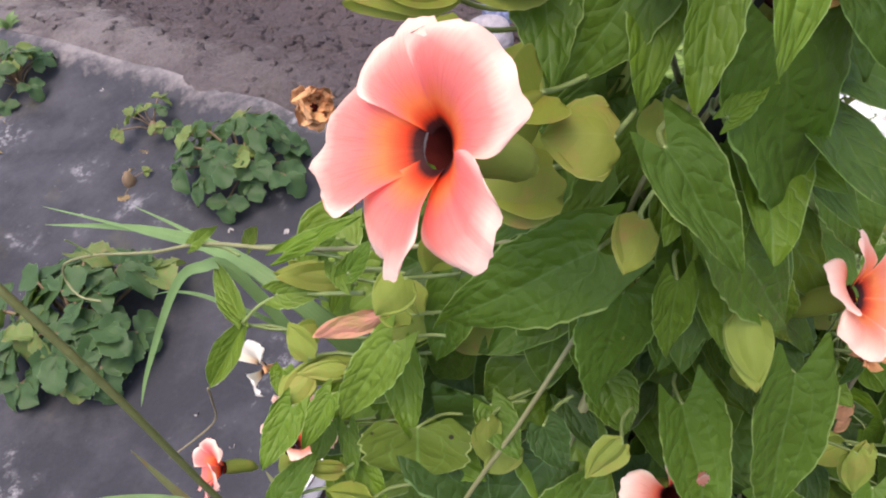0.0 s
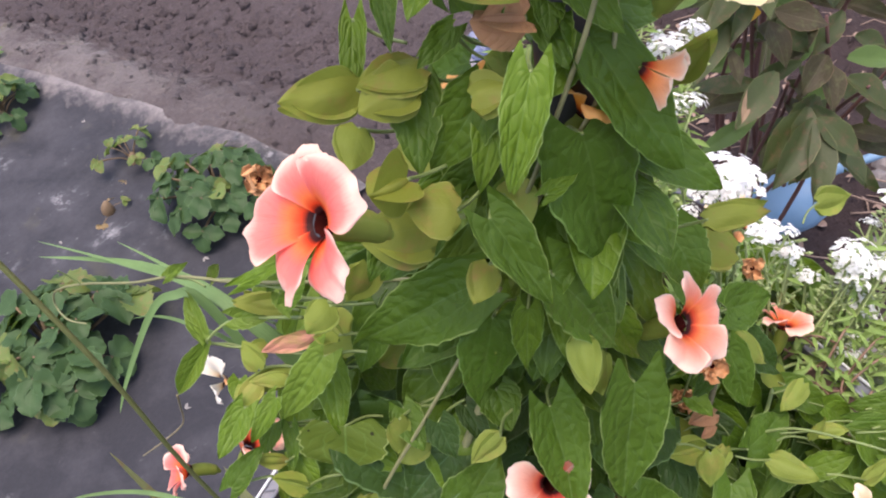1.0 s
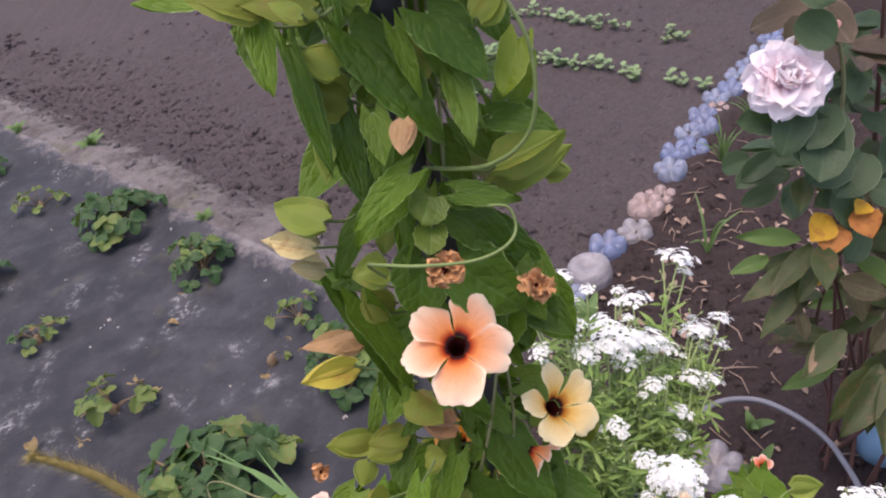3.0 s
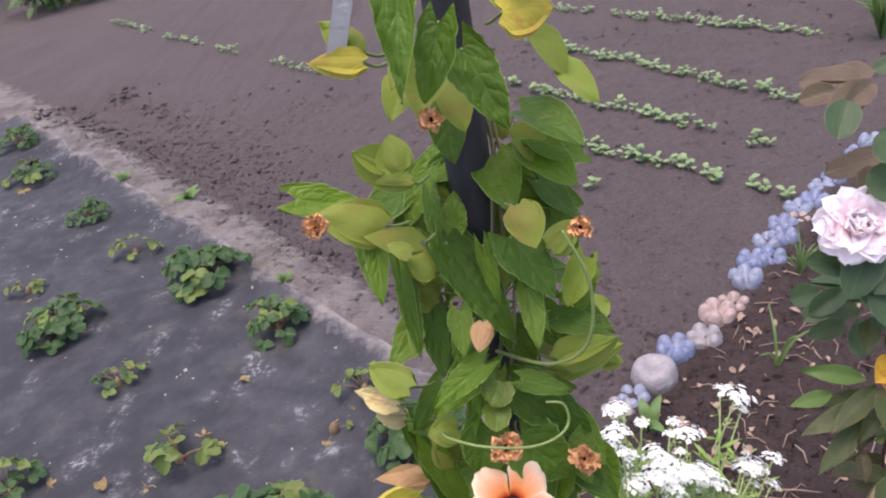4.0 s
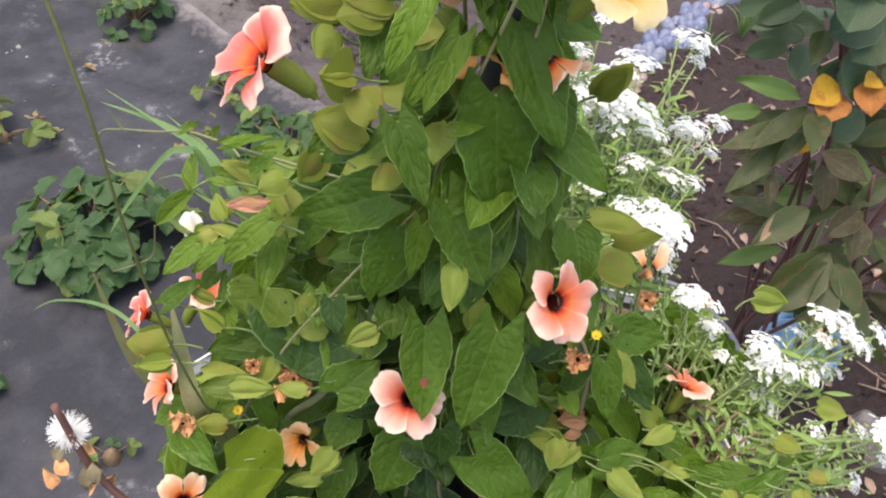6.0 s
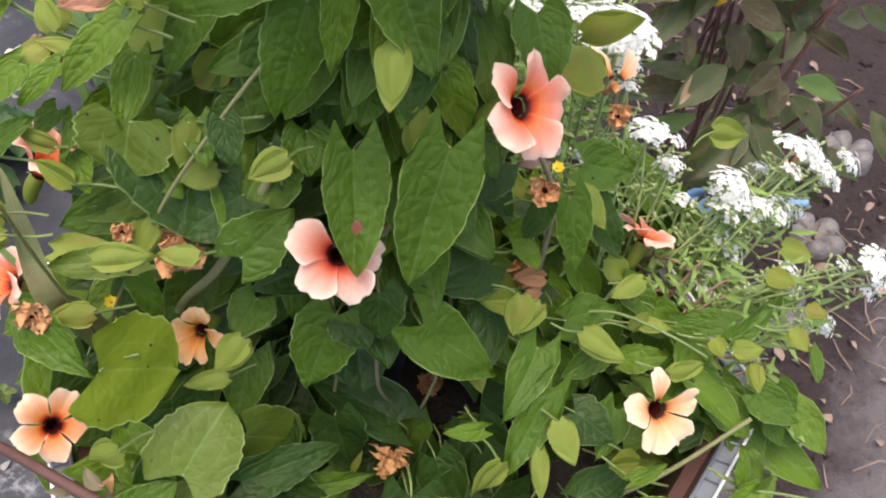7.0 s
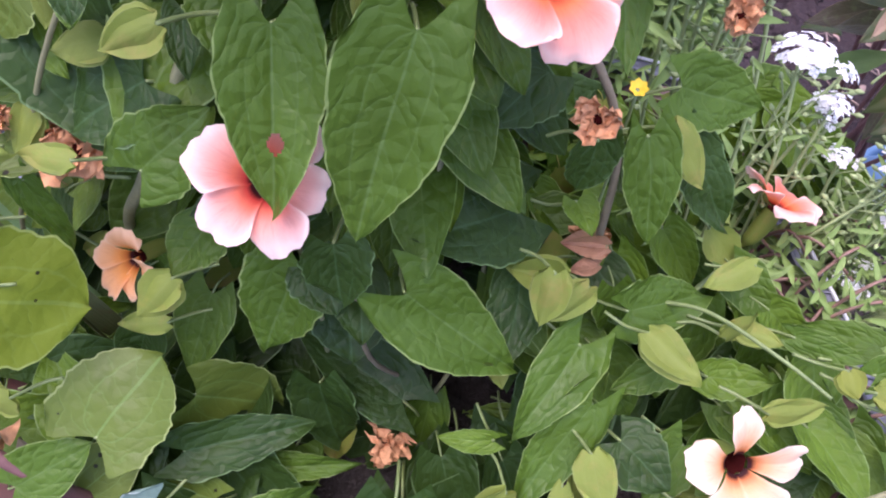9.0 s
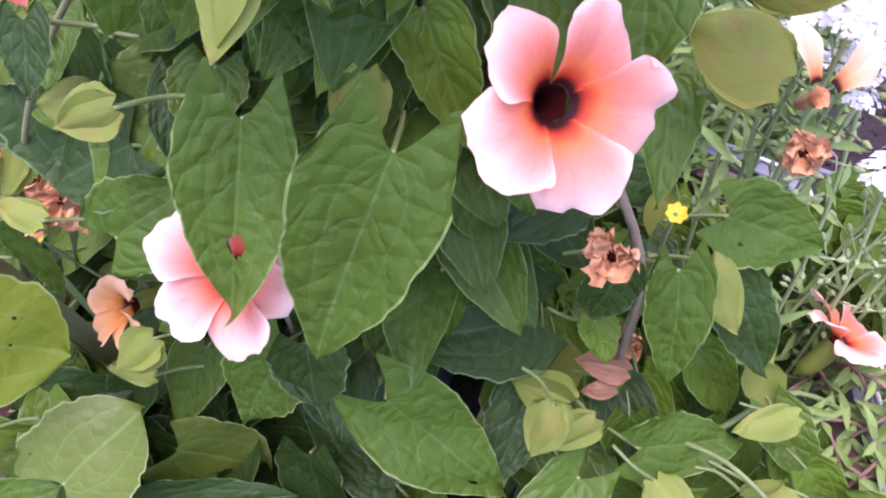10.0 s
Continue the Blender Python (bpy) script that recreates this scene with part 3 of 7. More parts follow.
def loft(rings, closed_bottom=True):
    n = len(rings[0])
    V = [v for rg in rings for v in rg]
    Fc = [(i * n + k, i * n + (k + 1) % n, (i + 1) * n + (k + 1) % n, (i + 1) * n + k) for i in range(len(rings) - 1) for k in range(n)]
    if closed_bottom:
        Fc.append(tuple(reversed(range(n))))
    return V, Fc


def film_material():
    m, nt, b = node_mat("clear_film")
    b.inputs["Base Color"].default_value = (0.9, 0.9, 0.93, 1)
    b.inputs["Roughness"].default_value = 0.18
    geo = nt.nodes.new("ShaderNodeNewGeometry")
    nt.links.new(bump(nt, noise_fac(nt, 60, 4, 0.6, geo.outputs["Position"]), 0.6, 0.006), b.inputs["Normal"])
    tr = nt.nodes.new("ShaderNodeBsdfTransparent")
    mx = nt.nodes.new("ShaderNodeMixShader")
    nt.links.new(ramp(nt, noise_fac(nt, 35, 4, 0.6, geo.outputs["Position"]), (0.35, (0.1, 0.1, 0.1)), (0.75, (0.45, 0.45, 0.45))), mx.inputs[0])
    nt.links.new(tr.outputs[0], mx.inputs[1])
    nt.links.new(b.outputs[0], mx.inputs[2])
    nt.links.new(mx.outputs[0], nt.nodes["Material Output"].inputs["Surface"])
    return m


FILM = film_material()


def build_planter():
    t = thing("planter", POT, "tall hexagonal brown plastic planter with a ribbed grey rim", "planter")
    V, Fc = loft([ring(6, 0.140, 0.0, TURN), ring(6, 0.146, 0.02, TURN), ring(6, 0.163, RIM_Z - 0.02, TURN), ring(6, 0.166, RIM_Z - 0.012, TURN), ring(6, 0.162, RIM_Z - 0.002, TURN), ring(6, 0.156, RIM_Z - 0.006, TURN), ring(6, 0.153, RIM_Z - 0.05, TURN), ring(6, 0.148, 0.58, TURN)])
    part("body", mesh_from("planter_body", V, Fc, BROWN_PLASTIC, smooth=False), t)
    inner, outer = ring(6, 0.165, RIM_Z, TURN), ring(6, 0.174, RIM_Z, TURN)
    for k in range(6):
        a, b, c, d = inner[k], inner[(k + 1) % 6], outer[(k + 1) % 6], outer[k]
        dn = Vector((0, 0, -0.007))
        V = [a + dn, b + dn, c + dn, d + dn, a, b, c, d]
        Fc = [(0, 3, 2, 1), (4, 5, 6, 7), (0, 1, 5, 4), (1, 2, 6, 5), (2, 3, 7, 6), (3, 0, 4, 7)]
        strip = part("rim_strip", mesh_from("rim_strip", V, Fc, GREY_PLASTIC, smooth=False), t)
        up = Vector((0, 0, 0.003))
        part("lip", tube("lip", [d + up * 0.5, c + up * 0.5], 0.0009, WHITE_PLASTIC, 6), strip)
        part("inner_lip", tube("inner_lip", [a + up * 0.5, b + up * 0.5], 0.0010, GREY_PLASTIC, 6), strip)
        n = 15
        for i in range(n):
            f = (i + 0.5) / n
            p, q = a.lerp(b, f), d.lerp(c, f)
            part("rib", tube("rib", [p + up * 0.4, q + up * 0.4], 0.0007, GREY_PLASTIC, 5), strip)
    # loose clear film round the outside
    V, Fc, n = [], [], 90
    for i in range(n + 1):
        w = radians(-75 + 130 * i / n)
        for j in range(6):
            rad = 0.203 + 0.009 * noise.noise((math.cos(w) * 9, math.sin(w) * 9, j * 0.25)) + 0.010 * noise.noise((math.cos(w) * 26, math.sin(w) * 26, j * 0.4)) + 0.004 * j * noise.noise((w * 5, 3, 0))
            V.append(Vector((rad * math.cos(w), rad * math.sin(w), RIM_Z - 0.012 - 0.03 * j + 0.016 * noise.noise((w * 6, 8, 0)))))
    for i in range(n):
        for j in range(5):
            Fc.append((i * 6 + j, i * 6 + j + 1, i * 6 + j + 7, i * 6 + j + 6))
    part("film", mesh_from("film", V, Fc, FILM), t, label="loose clear plastic film")
    # soil in the pot
    r = random.Random(5)
    V, Fc, m, top = [Vector((0, 0, 0.640))], [], 28, 0.638
    for k in range(1, 8):
        for i in range(m):
            w = 2 * math.pi * i / m
            rr = 0.156 * k / 7
            V.append(Vector((rr * math.cos(w), rr * math.sin(w), top - 0.01 * (k / 7) ** 2 + r.uniform(-0.006, 0.006))))
    for i in range(m):
        Fc.append((0, 1 + i, 1 + (i + 1) % m))
    for k in range(6):
        for i in range(m):
            Fc.append((1 + k * m + i, 1 + (k + 1) * m + i, 1 + (k + 1) * m + (i + 1) % m, 1 + k * m + (i + 1) % m))
    part("potting_soil", mesh_from("potting_soil", V, Fc, POT_SOIL), t, label="dark potting soil")


build_planter()


def build_pole():
    t = thing("support_pole", (0.003, 0.022, 0.60), "black plastic support pole standing in the planter", "pole")
    pts, rad = [], []
    for i in range(24):
        z = 0.86 * i / 23 - 0.06
        pts.append((0.004 * math.sin(z * 9), 0.0025 * math.sin(z * 7 + 1), z))
        rad.append(0.0085 + 0.0008 * math.sin(i * 1.7))
    part("shaft", tube("shaft", pts, rad, POLE, 12), t)
    s = thing("garden_stake", (-0.033, -0.02, 1.298), "thin grey metal channel stake hanging in the vine", "stake")
    V, Fc = [], []
    prof = [(-0.003, 0.0022), (-0.003, -0.001), (0.003, -0.001), (0.003, 0.0022), (0.0022, 0.0022), (0.0022, 0), (-0.0022, 0), (-0.0022, 0.0022)]
    for z, dx, dy in ((0.0, 0, 0), (0.16, 0.062, -0.004)):
        V += [Vector((x + dx, y + dy, z)) for x, y in prof]
    Fc = [(k, (k + 1) % 8, 8 + (k + 1) % 8, 8 + k) for k in range(8)] + [tuple(reversed(range(8))), tuple(range(8, 16))]
    part("channel", mesh_from("channel", V, Fc, STAKE, smooth=False), s)


build_pole()

# ---- the climbing vine ----
VINE_BASE = Vector((0.003, 0.03, 0.61))
vine = thing("climbing_vine", VINE_BASE, "climbing vine with arrow-shaped leaves and orange-pink dark-eyed flowers in a planter", "vine")
OUT = Matrix.Translation(-VINE_BASE)
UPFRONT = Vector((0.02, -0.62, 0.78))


def petiole_data(base, at, r0=0.0006):
    """A leaf stalk from the leaf's notch to the stem, in the leaf's own axes."""
    a, b = Vector((0, 0, 0)), at
    mid = (a + b) / 2 + Vector((0, 0, -0.18 * (b - a).length))
    return tube_data(curve_points([a, mid, b], 5), r0, 5)


def stem_near(p):
    return Vector((p[0] * 0.45, max(-0.005, p[1] * 0.3 + 0.018), p[2] - 0.012 - 0.12 * abs(p[0])))


# what stands in front and must not be buried under the filling leaves: place and radius
FRONT = []
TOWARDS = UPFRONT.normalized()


def buried(p, size, mind=1.0):
    """Whether a leaf at p would lie over one of the things in FRONT."""
    for q, rad, *hard in FRONT:
        d = p - q
        along = d.dot(TOWARDS)
        if along > -0.007 and (d - TOWARDS * along).length < (rad + 0.5 * size) * (1.0 if hard else mind):
            return True
    return False


def foliage(name, base, tip, width, mat, shape, fold, droop, teeth, wave, r, hole=None, pod=False, roll=0.0):
    length = (Vector(tip) - Vector(base)).length
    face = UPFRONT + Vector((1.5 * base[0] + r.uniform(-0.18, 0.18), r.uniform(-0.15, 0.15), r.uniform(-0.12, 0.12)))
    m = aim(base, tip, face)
    if pod:
        m = m @ pose(0, 0, 0, 0, roll, 0)
    FRONT.append(((Vector(base) + Vector(tip)) / 2, 0.36 * length))
    fine = (48, 38) if hole else (12, 10) if pod else (26, 16)
    blade = blade_data(length, width, shape, rows=fine[0], cols=fine[1], fold=fold, droop=droop, teeth=teeth * (0.5 if hole else 1), wave=wave, curl=r.uniform(-0.12, 0.12), r=r, hole=hole, bulge=0.16 if pod else 0.0)
    to_stem = m.inverted() @ stem_near(base)
    if to_stem.length > 0.017:
        to_stem *= 0.017 / to_stem.length
    chunks = [(*blade, 0), (*petiole_data(base, to_stem), 1)]
    if pod:
        # the second of the two bracts that clasp the bud, folded the other way
        under = blade_data(length * r.uniform(0.86, 0.98), width * 0.96, shape, rows=12, cols=10, fold=-fold, droop=droop, teeth=teeth, wave=wave, r=r, bulge=-0.14)
        lower = pose(0, 0, -0.08 * width, r.uniform(0, 5), r.uniform(-4, 4), r.uniform(-3, 3))
        chunks.append(([lower @ v for v in under[0]], under[1], under[2], 0))
    V, Fc, U, I = join_data(chunks)
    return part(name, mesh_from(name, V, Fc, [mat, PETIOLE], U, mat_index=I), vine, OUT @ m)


def leaf(base, tip, width, kind, hole=None):
    flat = kind in ("lime", "olive")
    return foliage("leaf", base, tip, width, LEAF[kind], "broad" if flat else "heart", rng.uniform(0.05, 0.22) * (0.4 if flat else 1), rng.uniform(-0.02, 0.14) * (0.2 if flat else 1), 0.11 if kind == "blue" else 0.042, rng.uniform(0.02, 0.04), rng, hole)


def rolled(base, tip, width, kind):
    """A young leaf still rolled up towards its midrib."""
    return foliage("leaf", base, tip, width, LEAF[kind], "oval", rng.uniform(0.5, 0.7), 0.05, 0.02, 0.02, rng)


def bract(base, tip, width, kind):
    """A bract clasping a bud: mostly seen on its flat, sometimes on the keel like a small tent."""
    tent = rng.random() < 0.22
    roll = rng.uniform(-12, 12) if tent else rng.uniform(-26, 26)
    fold = rng.uniform(-0.75, -0.55) if tent else rng.uniform(-0.22, -0.06)
    return foliage("bract", base, tip, width * 1.06, BRACT[kind], "pod", fold, rng.uniform(0.02, 0.16), 0.012, 0.025, rng, pod=True, roll=roll)


def petal_mesh(mat, size, spread=74, cup=0.10, seed=1):
    r = random.Random(seed)
    rows, cols = 16, 18
    V, U, Fc = [], [], []
    ph, ph2, skew = r.uniform(0, 6), r.uniform(0, 6), r.uniform(-0.10, 0.10)
    for i in range(rows + 1):
        v = i / rows
        rad = size * (0.17 + 0.83 * v)
        half = radians(spread / 2) * float(np.interp(v, (0, 0.15, 0.35, 0.55, 0.72, 0.86, 0.95, 1), (1.08, 1.0, 1.0, 1.06, 1.06, 0.98, 0.86, 0.76)))
        for j in range(cols + 1):
            s = 2 * j / cols - 1
            a = abs(s)
            w = s * half * (1 + skew * s * v)
            rr = rad * (1 - 0.22 * v ** 2.2 * a ** 3.2 + 0.030 * v ** 4 * math.sin(5 * s + ph) + 0.016 * v ** 5 * math.sin(13 * s + ph2) + 0.008 * v ** 6 * math.sin(29 * s + ph) - 0.03 * v ** 6 * math.exp(-((s - 2 * skew) / 0.22) ** 2))
            z = cup * (1 - (1 - v) ** 2.0) * 1.2 - 0.16 * v ** 3.2
            z += 0.07 * v * s * s - 0.05 * v ** 2 * a ** 4 + 0.035 * v * v * math.sin(3.6 * s + ph)
            z += 0.030 * v ** 4 * math.sin(9 * s + ph2) - 0.17 * v * s - 0.035 * v * math.exp(-(s / 0.13) ** 2)
            V.append(Vector((rr * math.sin(w), rr * math.cos(w), size * z)))
            U.append((0.5 + 0.5 * s, v))
    for i in range(rows):
        for j in range(cols):
            a = i * (cols + 1) + j
            Fc.append((a, a + 1, a + cols + 2, a + cols + 1))
    return mesh_from("petal", V, Fc, mat, U)


def throat_mesh(size, mat):
    """The dark eye: a funnel that sinks from the petals into a short tube."""
    V, Fc, n = [], [], 16
    for rad, z in ((0.185, 0.012), (0.160, -0.02), (0.12, -0.22), (0.10, -0.5), (0.0, -0.55)):
        for k in range(n):
            w = 2 * math.pi * k / n
            wob = 1 + 0.10 * math.sin(5 * w + 0.4) + 0.05 * math.sin(9 * w)
            V.append(Vector((size * rad * wob * math.cos(w), size * rad * wob * math.sin(w), size * z)))
    for i in range(4):
        for k in range(n):
            Fc.append((i * n + k, i * n + (k + 1) % n, (i + 1) * n + (k + 1) % n, (i + 1) * n + k))
    return mesh_from("flower", V, Fc, mat)


def tube_mesh(size, mat):
    """The green calyx that holds the flower from behind."""
    pts = [(0, 0, -0.03 * size), (0, 0, -0.3 * size), (0, -0.05 * size, -0.7 * size), (0, -0.18 * size, -1.1 * size)]
    v, f, uv = tube_data(curve_points(pts, 4), [size * (0.15 + 0.07 * math.sin(math.pi * min(1, 0.15 + i / 13))) * (1 if i < 11 else 0.5) for i in range(13)], 10, close=False)
    return mesh_from("calyx", v, f, mat, [(a, 0.5) for a, b in uv])


def flower(at, facing, kind, size=0.022, turn=0.0, cup=0.10, spread=67, gone=(), petals=None):
    """petals: each one's turn round the eye in degrees and its length, where they are uneven."""
    f = Vector(facing).normalized()
    up = Vector((0, 0, 1))
    y = (up - f * up.dot(f)).normalized()
    m = Matrix((y.cross(f), y, f)).transposed().to_4x4()
    m.translation = at
    m = m @ pose(0, 0, 0, 0, 0, turn)
    FRONT.append((Vector(at), size * 1.05, True))
    eye = part("flower", throat_mesh(size * (0.7 if gone else 1), WITHER if gone else EYE), vine, OUT @ m, label={"pink": "coral pink flower with a dark eye", "salmon": "salmon pink flower with a dark eye", "rosy": "pale rosy pink flower half hidden by a leaf", "peach": "peach orange flower with a dark eye", "yellow": "pale yellow flower with a dark eye", "orange": "small orange flower with a dark eye", "amber": "deep orange flower with a dark eye", "cream": "cream and peach flower with a dark eye", "white": "cream white flower losing its petals"}[kind])
    if not gone:
        part("calyx", tube_mesh(size, BRACT["bl"]), eye)
    for k in range(5):
        if k in gone:
            continue
        way, long = petals[k] if petals else (72 * k, 1 + 0.05 * math.sin(k * 2.1 + turn))
        me = petal_mesh(PETAL[kind], size * long, spread, cup, seed=k + int(abs(turn + 1000 * at[0])))
        part("petal", me, eye, pose(0, 0, 0.0004 * k, rng.uniform(-4, 4), 0, way))
    return eye


def crumpled(at, size, mat=None, name="withered_flower"):
    """A dried flower: ragged, rolled-up petals round a dark middle."""
    r = random.Random(int(1e5 * (at[0] + 3 * at[1] + 7 * at[2])) & 0xffff)
    FRONT.append((Vector(at), size * 1.1, True))
    chunks = []
    out = Vector((r.uniform(-0.3, 0.3), -0.75, 0.55)).normalized()
    a = out.orthogonal().normalized()
    b2 = out.cross(a)
    for k in range(16):
        L = size * r.uniform(0.75, 1.15)
        b = blade_data(L, L * r.uniform(0.75, 1.1), "round", rows=9, cols=10, fold=r.uniform(0.3, 0.9), droop=r.uniform(-0.9, 0.5), teeth=0.32, wave=0.3, curl=r.uniform(-0.5, 0.5), r=r)
        w = k * 2.4 + r.uniform(-0.3, 0.3)
        side = a * math.cos(w) + b2 * math.sin(w)
        d = side + out * r.uniform(-0.25, 0.65)
        root = side * (0.22 * size) - out * (0.25 * size) * (k % 2)
        m = aim(root, root + d, out + Vector((r.uniform(-0.5, 0.5), r.uniform(-0.5, 0.5), r.uniform(-0.5, 0.5))))
        chunks.append(([m @ v for v in b[0]], b[1], b[2], 0))
    core = tube_data([tuple(out * (-0.9 * size)), tuple(out * (-0.2 * size)), tuple(out * (0.08 * size)), tuple(out * (0.16 * size))], [0.14 * size, 0.36 * size, 0.26 * size, 0.08 * size], 9)
    chunks.append((*core, 1))
    V, Fc, U, I = join_data(chunks)
    return part(name, mesh_from(name, V, Fc, [mat or WITHER, EYE], U, mat_index=I), vine, OUT @ pose(*at), label="dry brown withered flower" if name == "withered_flower" else "")


def vine_stem(ctrl, r0, r1, mat=STEM, sides=7):
    pts = curve_points(ctrl, 7)
    n = len(pts)
    me = tube("stem", pts, [r0 + (r1 - r0) * i / (n - 1) for i in range(n)], mat, sides)
    return part("stem", me, vine, OUT)


# twining stems
for turns, ph, rad, z0, z1, mat, r0 in ((2.4, 0.3, 0.017, 0.60, 1.38, STEM_BROWN, 0.0015), (2.0, 2.2, 0.021, 0.60, 1.36, STEM, 0.0012), (1.7, 4.0, 0.026, 0.60, 1.25, STEM, 0.0011), (3.0, 5.3, 0.015, 0.8, 1.42, STEM, 0.0009)):
    ctrl = []
    for i in range(13):
        f = i / 12
        w = ph + turns * 2 * math.pi * f
        rr = rad * (1.5 - 0.8 * min(1, f * 1.6))
        ctrl.append((rr * math.cos(w), 0.02 + rr * math.sin(w), z0 + (z1 - z0) * f))
    vine_stem(ctrl, r0, r0 * 0.5, mat)
# side shoots and hanging stems
vine_stem([(0.050, 0.03, 0.61), (0.077, 0.010, 0.673), (0.068, 0.004, 0.76), (0.060, 0.0, 0.83), (0.03, 0.01, 0.88)], 0.0017, 0.0011, STEM_BROWN)
vine_stem([(-0.10, 0.02, 0.62), (-0.128, 0.0, 0.739), (-0.10, 0.0, 0.82), (-0.068, 0.0, 0.875), (-0.03, 0.01, 0.92)], 0.0009, 0.0007, STEM)
vine_stem([(0.01, -0.05, 0.61), (0.055, -0.072, 0.65), (0.11, -0.08, 0.70), (0.159, -0.07, 0.739)], 0.0015, 0.0011, STEM)
vine_stem([(0.06, 0.0, 0.70), (0.10, 0.0, 0.73), (0.14, 0.03, 0.72), (0.19, 0.03, 0.69)], 0.0013, 0.0009, PETIOLE)
vine_stem([(-0.05, 0.02, 0.925), (-0.085, 0.04, 0.92), (-0.1163, 0.06, 0.914), (-0.145, 0.092, 0.897), (-0.1714, 0.12, 0.875), (-0.2105, 0.17, 0.8376), (-0.231, 0.187, 0.823), (-0.2377, 0.19, 0.810), (-0.233, 0.180, 0.806), (-0.2219, 0.17, 0.808)], 0.0008, 0.0005, STEM)
vine_stem([(-0.2105, 0.17, 0.8376), (-0.214, 0.171, 0.846), (-0.216, 0.170, 0.852)], 0.0006, 0.0003, PETIOLE)
leaf((-0.1500, 0.096, 0.895), (-0.1391, 0.090, 0.905), 0.006, "green2")
leaf((-0.1300, 0.075, 0.906), (-0.1238, 0.070, 0.918), 0.005, "olive")
# a stem with two young leaves rolled lengthwise and a fine curl at the end
vine_stem([(-0.10, 0.045, 0.90), (-0.128, 0.066, 0.888), (-0.1431, 0.070, 0.877)], 0.0008, 0.0006, PETIOLE)
vine_stem([(-0.1649, 0.065, 0.8556), (-0.168, 0.068, 0.843), (-0.1728, 0.07, 0.8274), (-0.184, 0.07, 0.820), (-0.1972, 0.07, 0.8141)], 0.0005, 0.0003, STEM_BROWN)
rolled((-0.1431, 0.07, 0.8768), (-0.1475, 0.10, 0.8800), 0.009, "green2")
rolled((-0.1436, 0.07, 0.8750), (-0.1649, 0.065, 0.8556), 0.010, "green2")
vine_stem([(-0.022, -0.020, 1.138), (-0.025, -0.030, 1.152), (-0.020, -0.042, 1.160), (-0.008, -0.050, 1.162), (0.008, -0.050, 1.159), (0.0185, -0.0465, 1.1585), (0.0235, -0.042, 1.161), (0.0225, -0.040, 1.168), (0.0165, -0.041, 1.171)], 0.0006, 0.0005, PETIOLE)
vine_stem([(0.0, 0.0, 1.165), (0.02, -0.025, 1.175), (0.034, -0.035, 1.19), (0.037, -0.035, 1.215), (0.03, -0.03, 1.235)], 0.0008, 0.0006, PETIOLE)
vine_stem([(-0.045, 0.005, 0.86), (-0.0748, 0.0, 0.7994), (-0.1022, 0.020, 0.733), (-0.10, 0.03, 0.63)], 0.0019, 0.0022, STEM)
vine_stem([(0.0, 0.01, 0.61), (0.01, 0.0, 0.65), (-0.01, -0.02, 0.72), (-0.012, -0.02, 0.79)], 0.0012, 0.0009, STEM_BROWN)
vine_stem([(-0.02, 0.01, 0.61), (-0.03, 0.0, 0.66), (-0.028, -0.01, 0.74), (-0.034, -0.005, 0.80)], 0.0012, 0.0009, STEM)

vine_stem([(0.110, -0.060, 0.672), (0.139, -0.075, 0.678), (0.157, -0.08, 0.680), (0.180, -0.085, 0.683), (0.205, -0.094, 0.685), (0.223, -0.102, 0.684), (0.245, -0.118, 0.678)], 0.0009, 0.0007, PETIOLE)

leaf((-0.042, 0.004, 0.935), (-0.083, 0.020, 0.907), 0.026, "mid")
leaf((-0.039, -0.018, 0.988), (-0.028, -0.034, 0.963), 0.015, "mid")
leaf((-0.019, -0.011, 0.945), (0.001, -0.024, 0.909), 0.024, "mid")
leaf((-0.003, 0.001, 0.987), (0.003, -0.007, 0.935), 0.032, "deep")
leaf((-0.028, 0.010, 1.005), (-0.046, 0.010, 0.983), 0.018, "mid")
leaf((-0.018, 0.002, 1.010), (-0.030, -0.013, 0.988), 0.012, "green")
leaf((0.003, 0.009, 1.012), (0.021, -0.015, 0.976), 0.024, "deep")
leaf((-0.018, -0.006, 0.976), (-0.004, -0.001, 0.977), 0.006, "green")
leaf((-0.0245, -0.0145, 0.8715), (-0.0262, -0.0400, 0.8352), 0.0245, "mid", hole=(-.05, .60, .20, .06))
leaf((0.007, -0.021, 0.877), (-0.007, -0.044, 0.830), 0.029, "mid")
leaf((-0.038, -0.002, 0.922), (-0.049, -0.009, 0.883), 0.021, "deep")
leaf((-0.028, -0.010, 0.931), (-0.032, -0.015, 0.905), 0.011, "green")
leaf((-0.049, 0.012, 0.963), (-0.070, 0.009, 0.948), 0.017, "mid")
leaf((0.021, 0.011, 0.964), (0.025, 0.013, 0.917), 0.019, "dark")
leaf((-0.100, 0.016, 0.862), (-0.105, 0.008, 0.843), 0.036, "olive")
leaf((-0.097, 0.027, 0.896), (-0.123, 0.022, 0.872), 0.015, "green2")
leaf((-0.134, 0.032, 0.876), (-0.150, 0.020, 0.867), 0.012, "green")
leaf((-0.121, 0.030, 0.877), (-0.136, 0.021, 0.868), 0.009, "green")
leaf((-0.066, -0.017, 0.822), (-0.046, -0.009, 0.839), 0.025, "mid")
leaf((-0.030, -0.014, 0.775), (-0.045, -0.028, 0.739), 0.030, "mid")
leaf((0.004, -0.029, 0.784), (0.040, -0.036, 0.746), 0.029, "mid", hole=(.45, .80, .1, .04))
leaf((0.061, -0.030, 0.756), (0.039, -0.060, 0.745), 0.021, "mid")
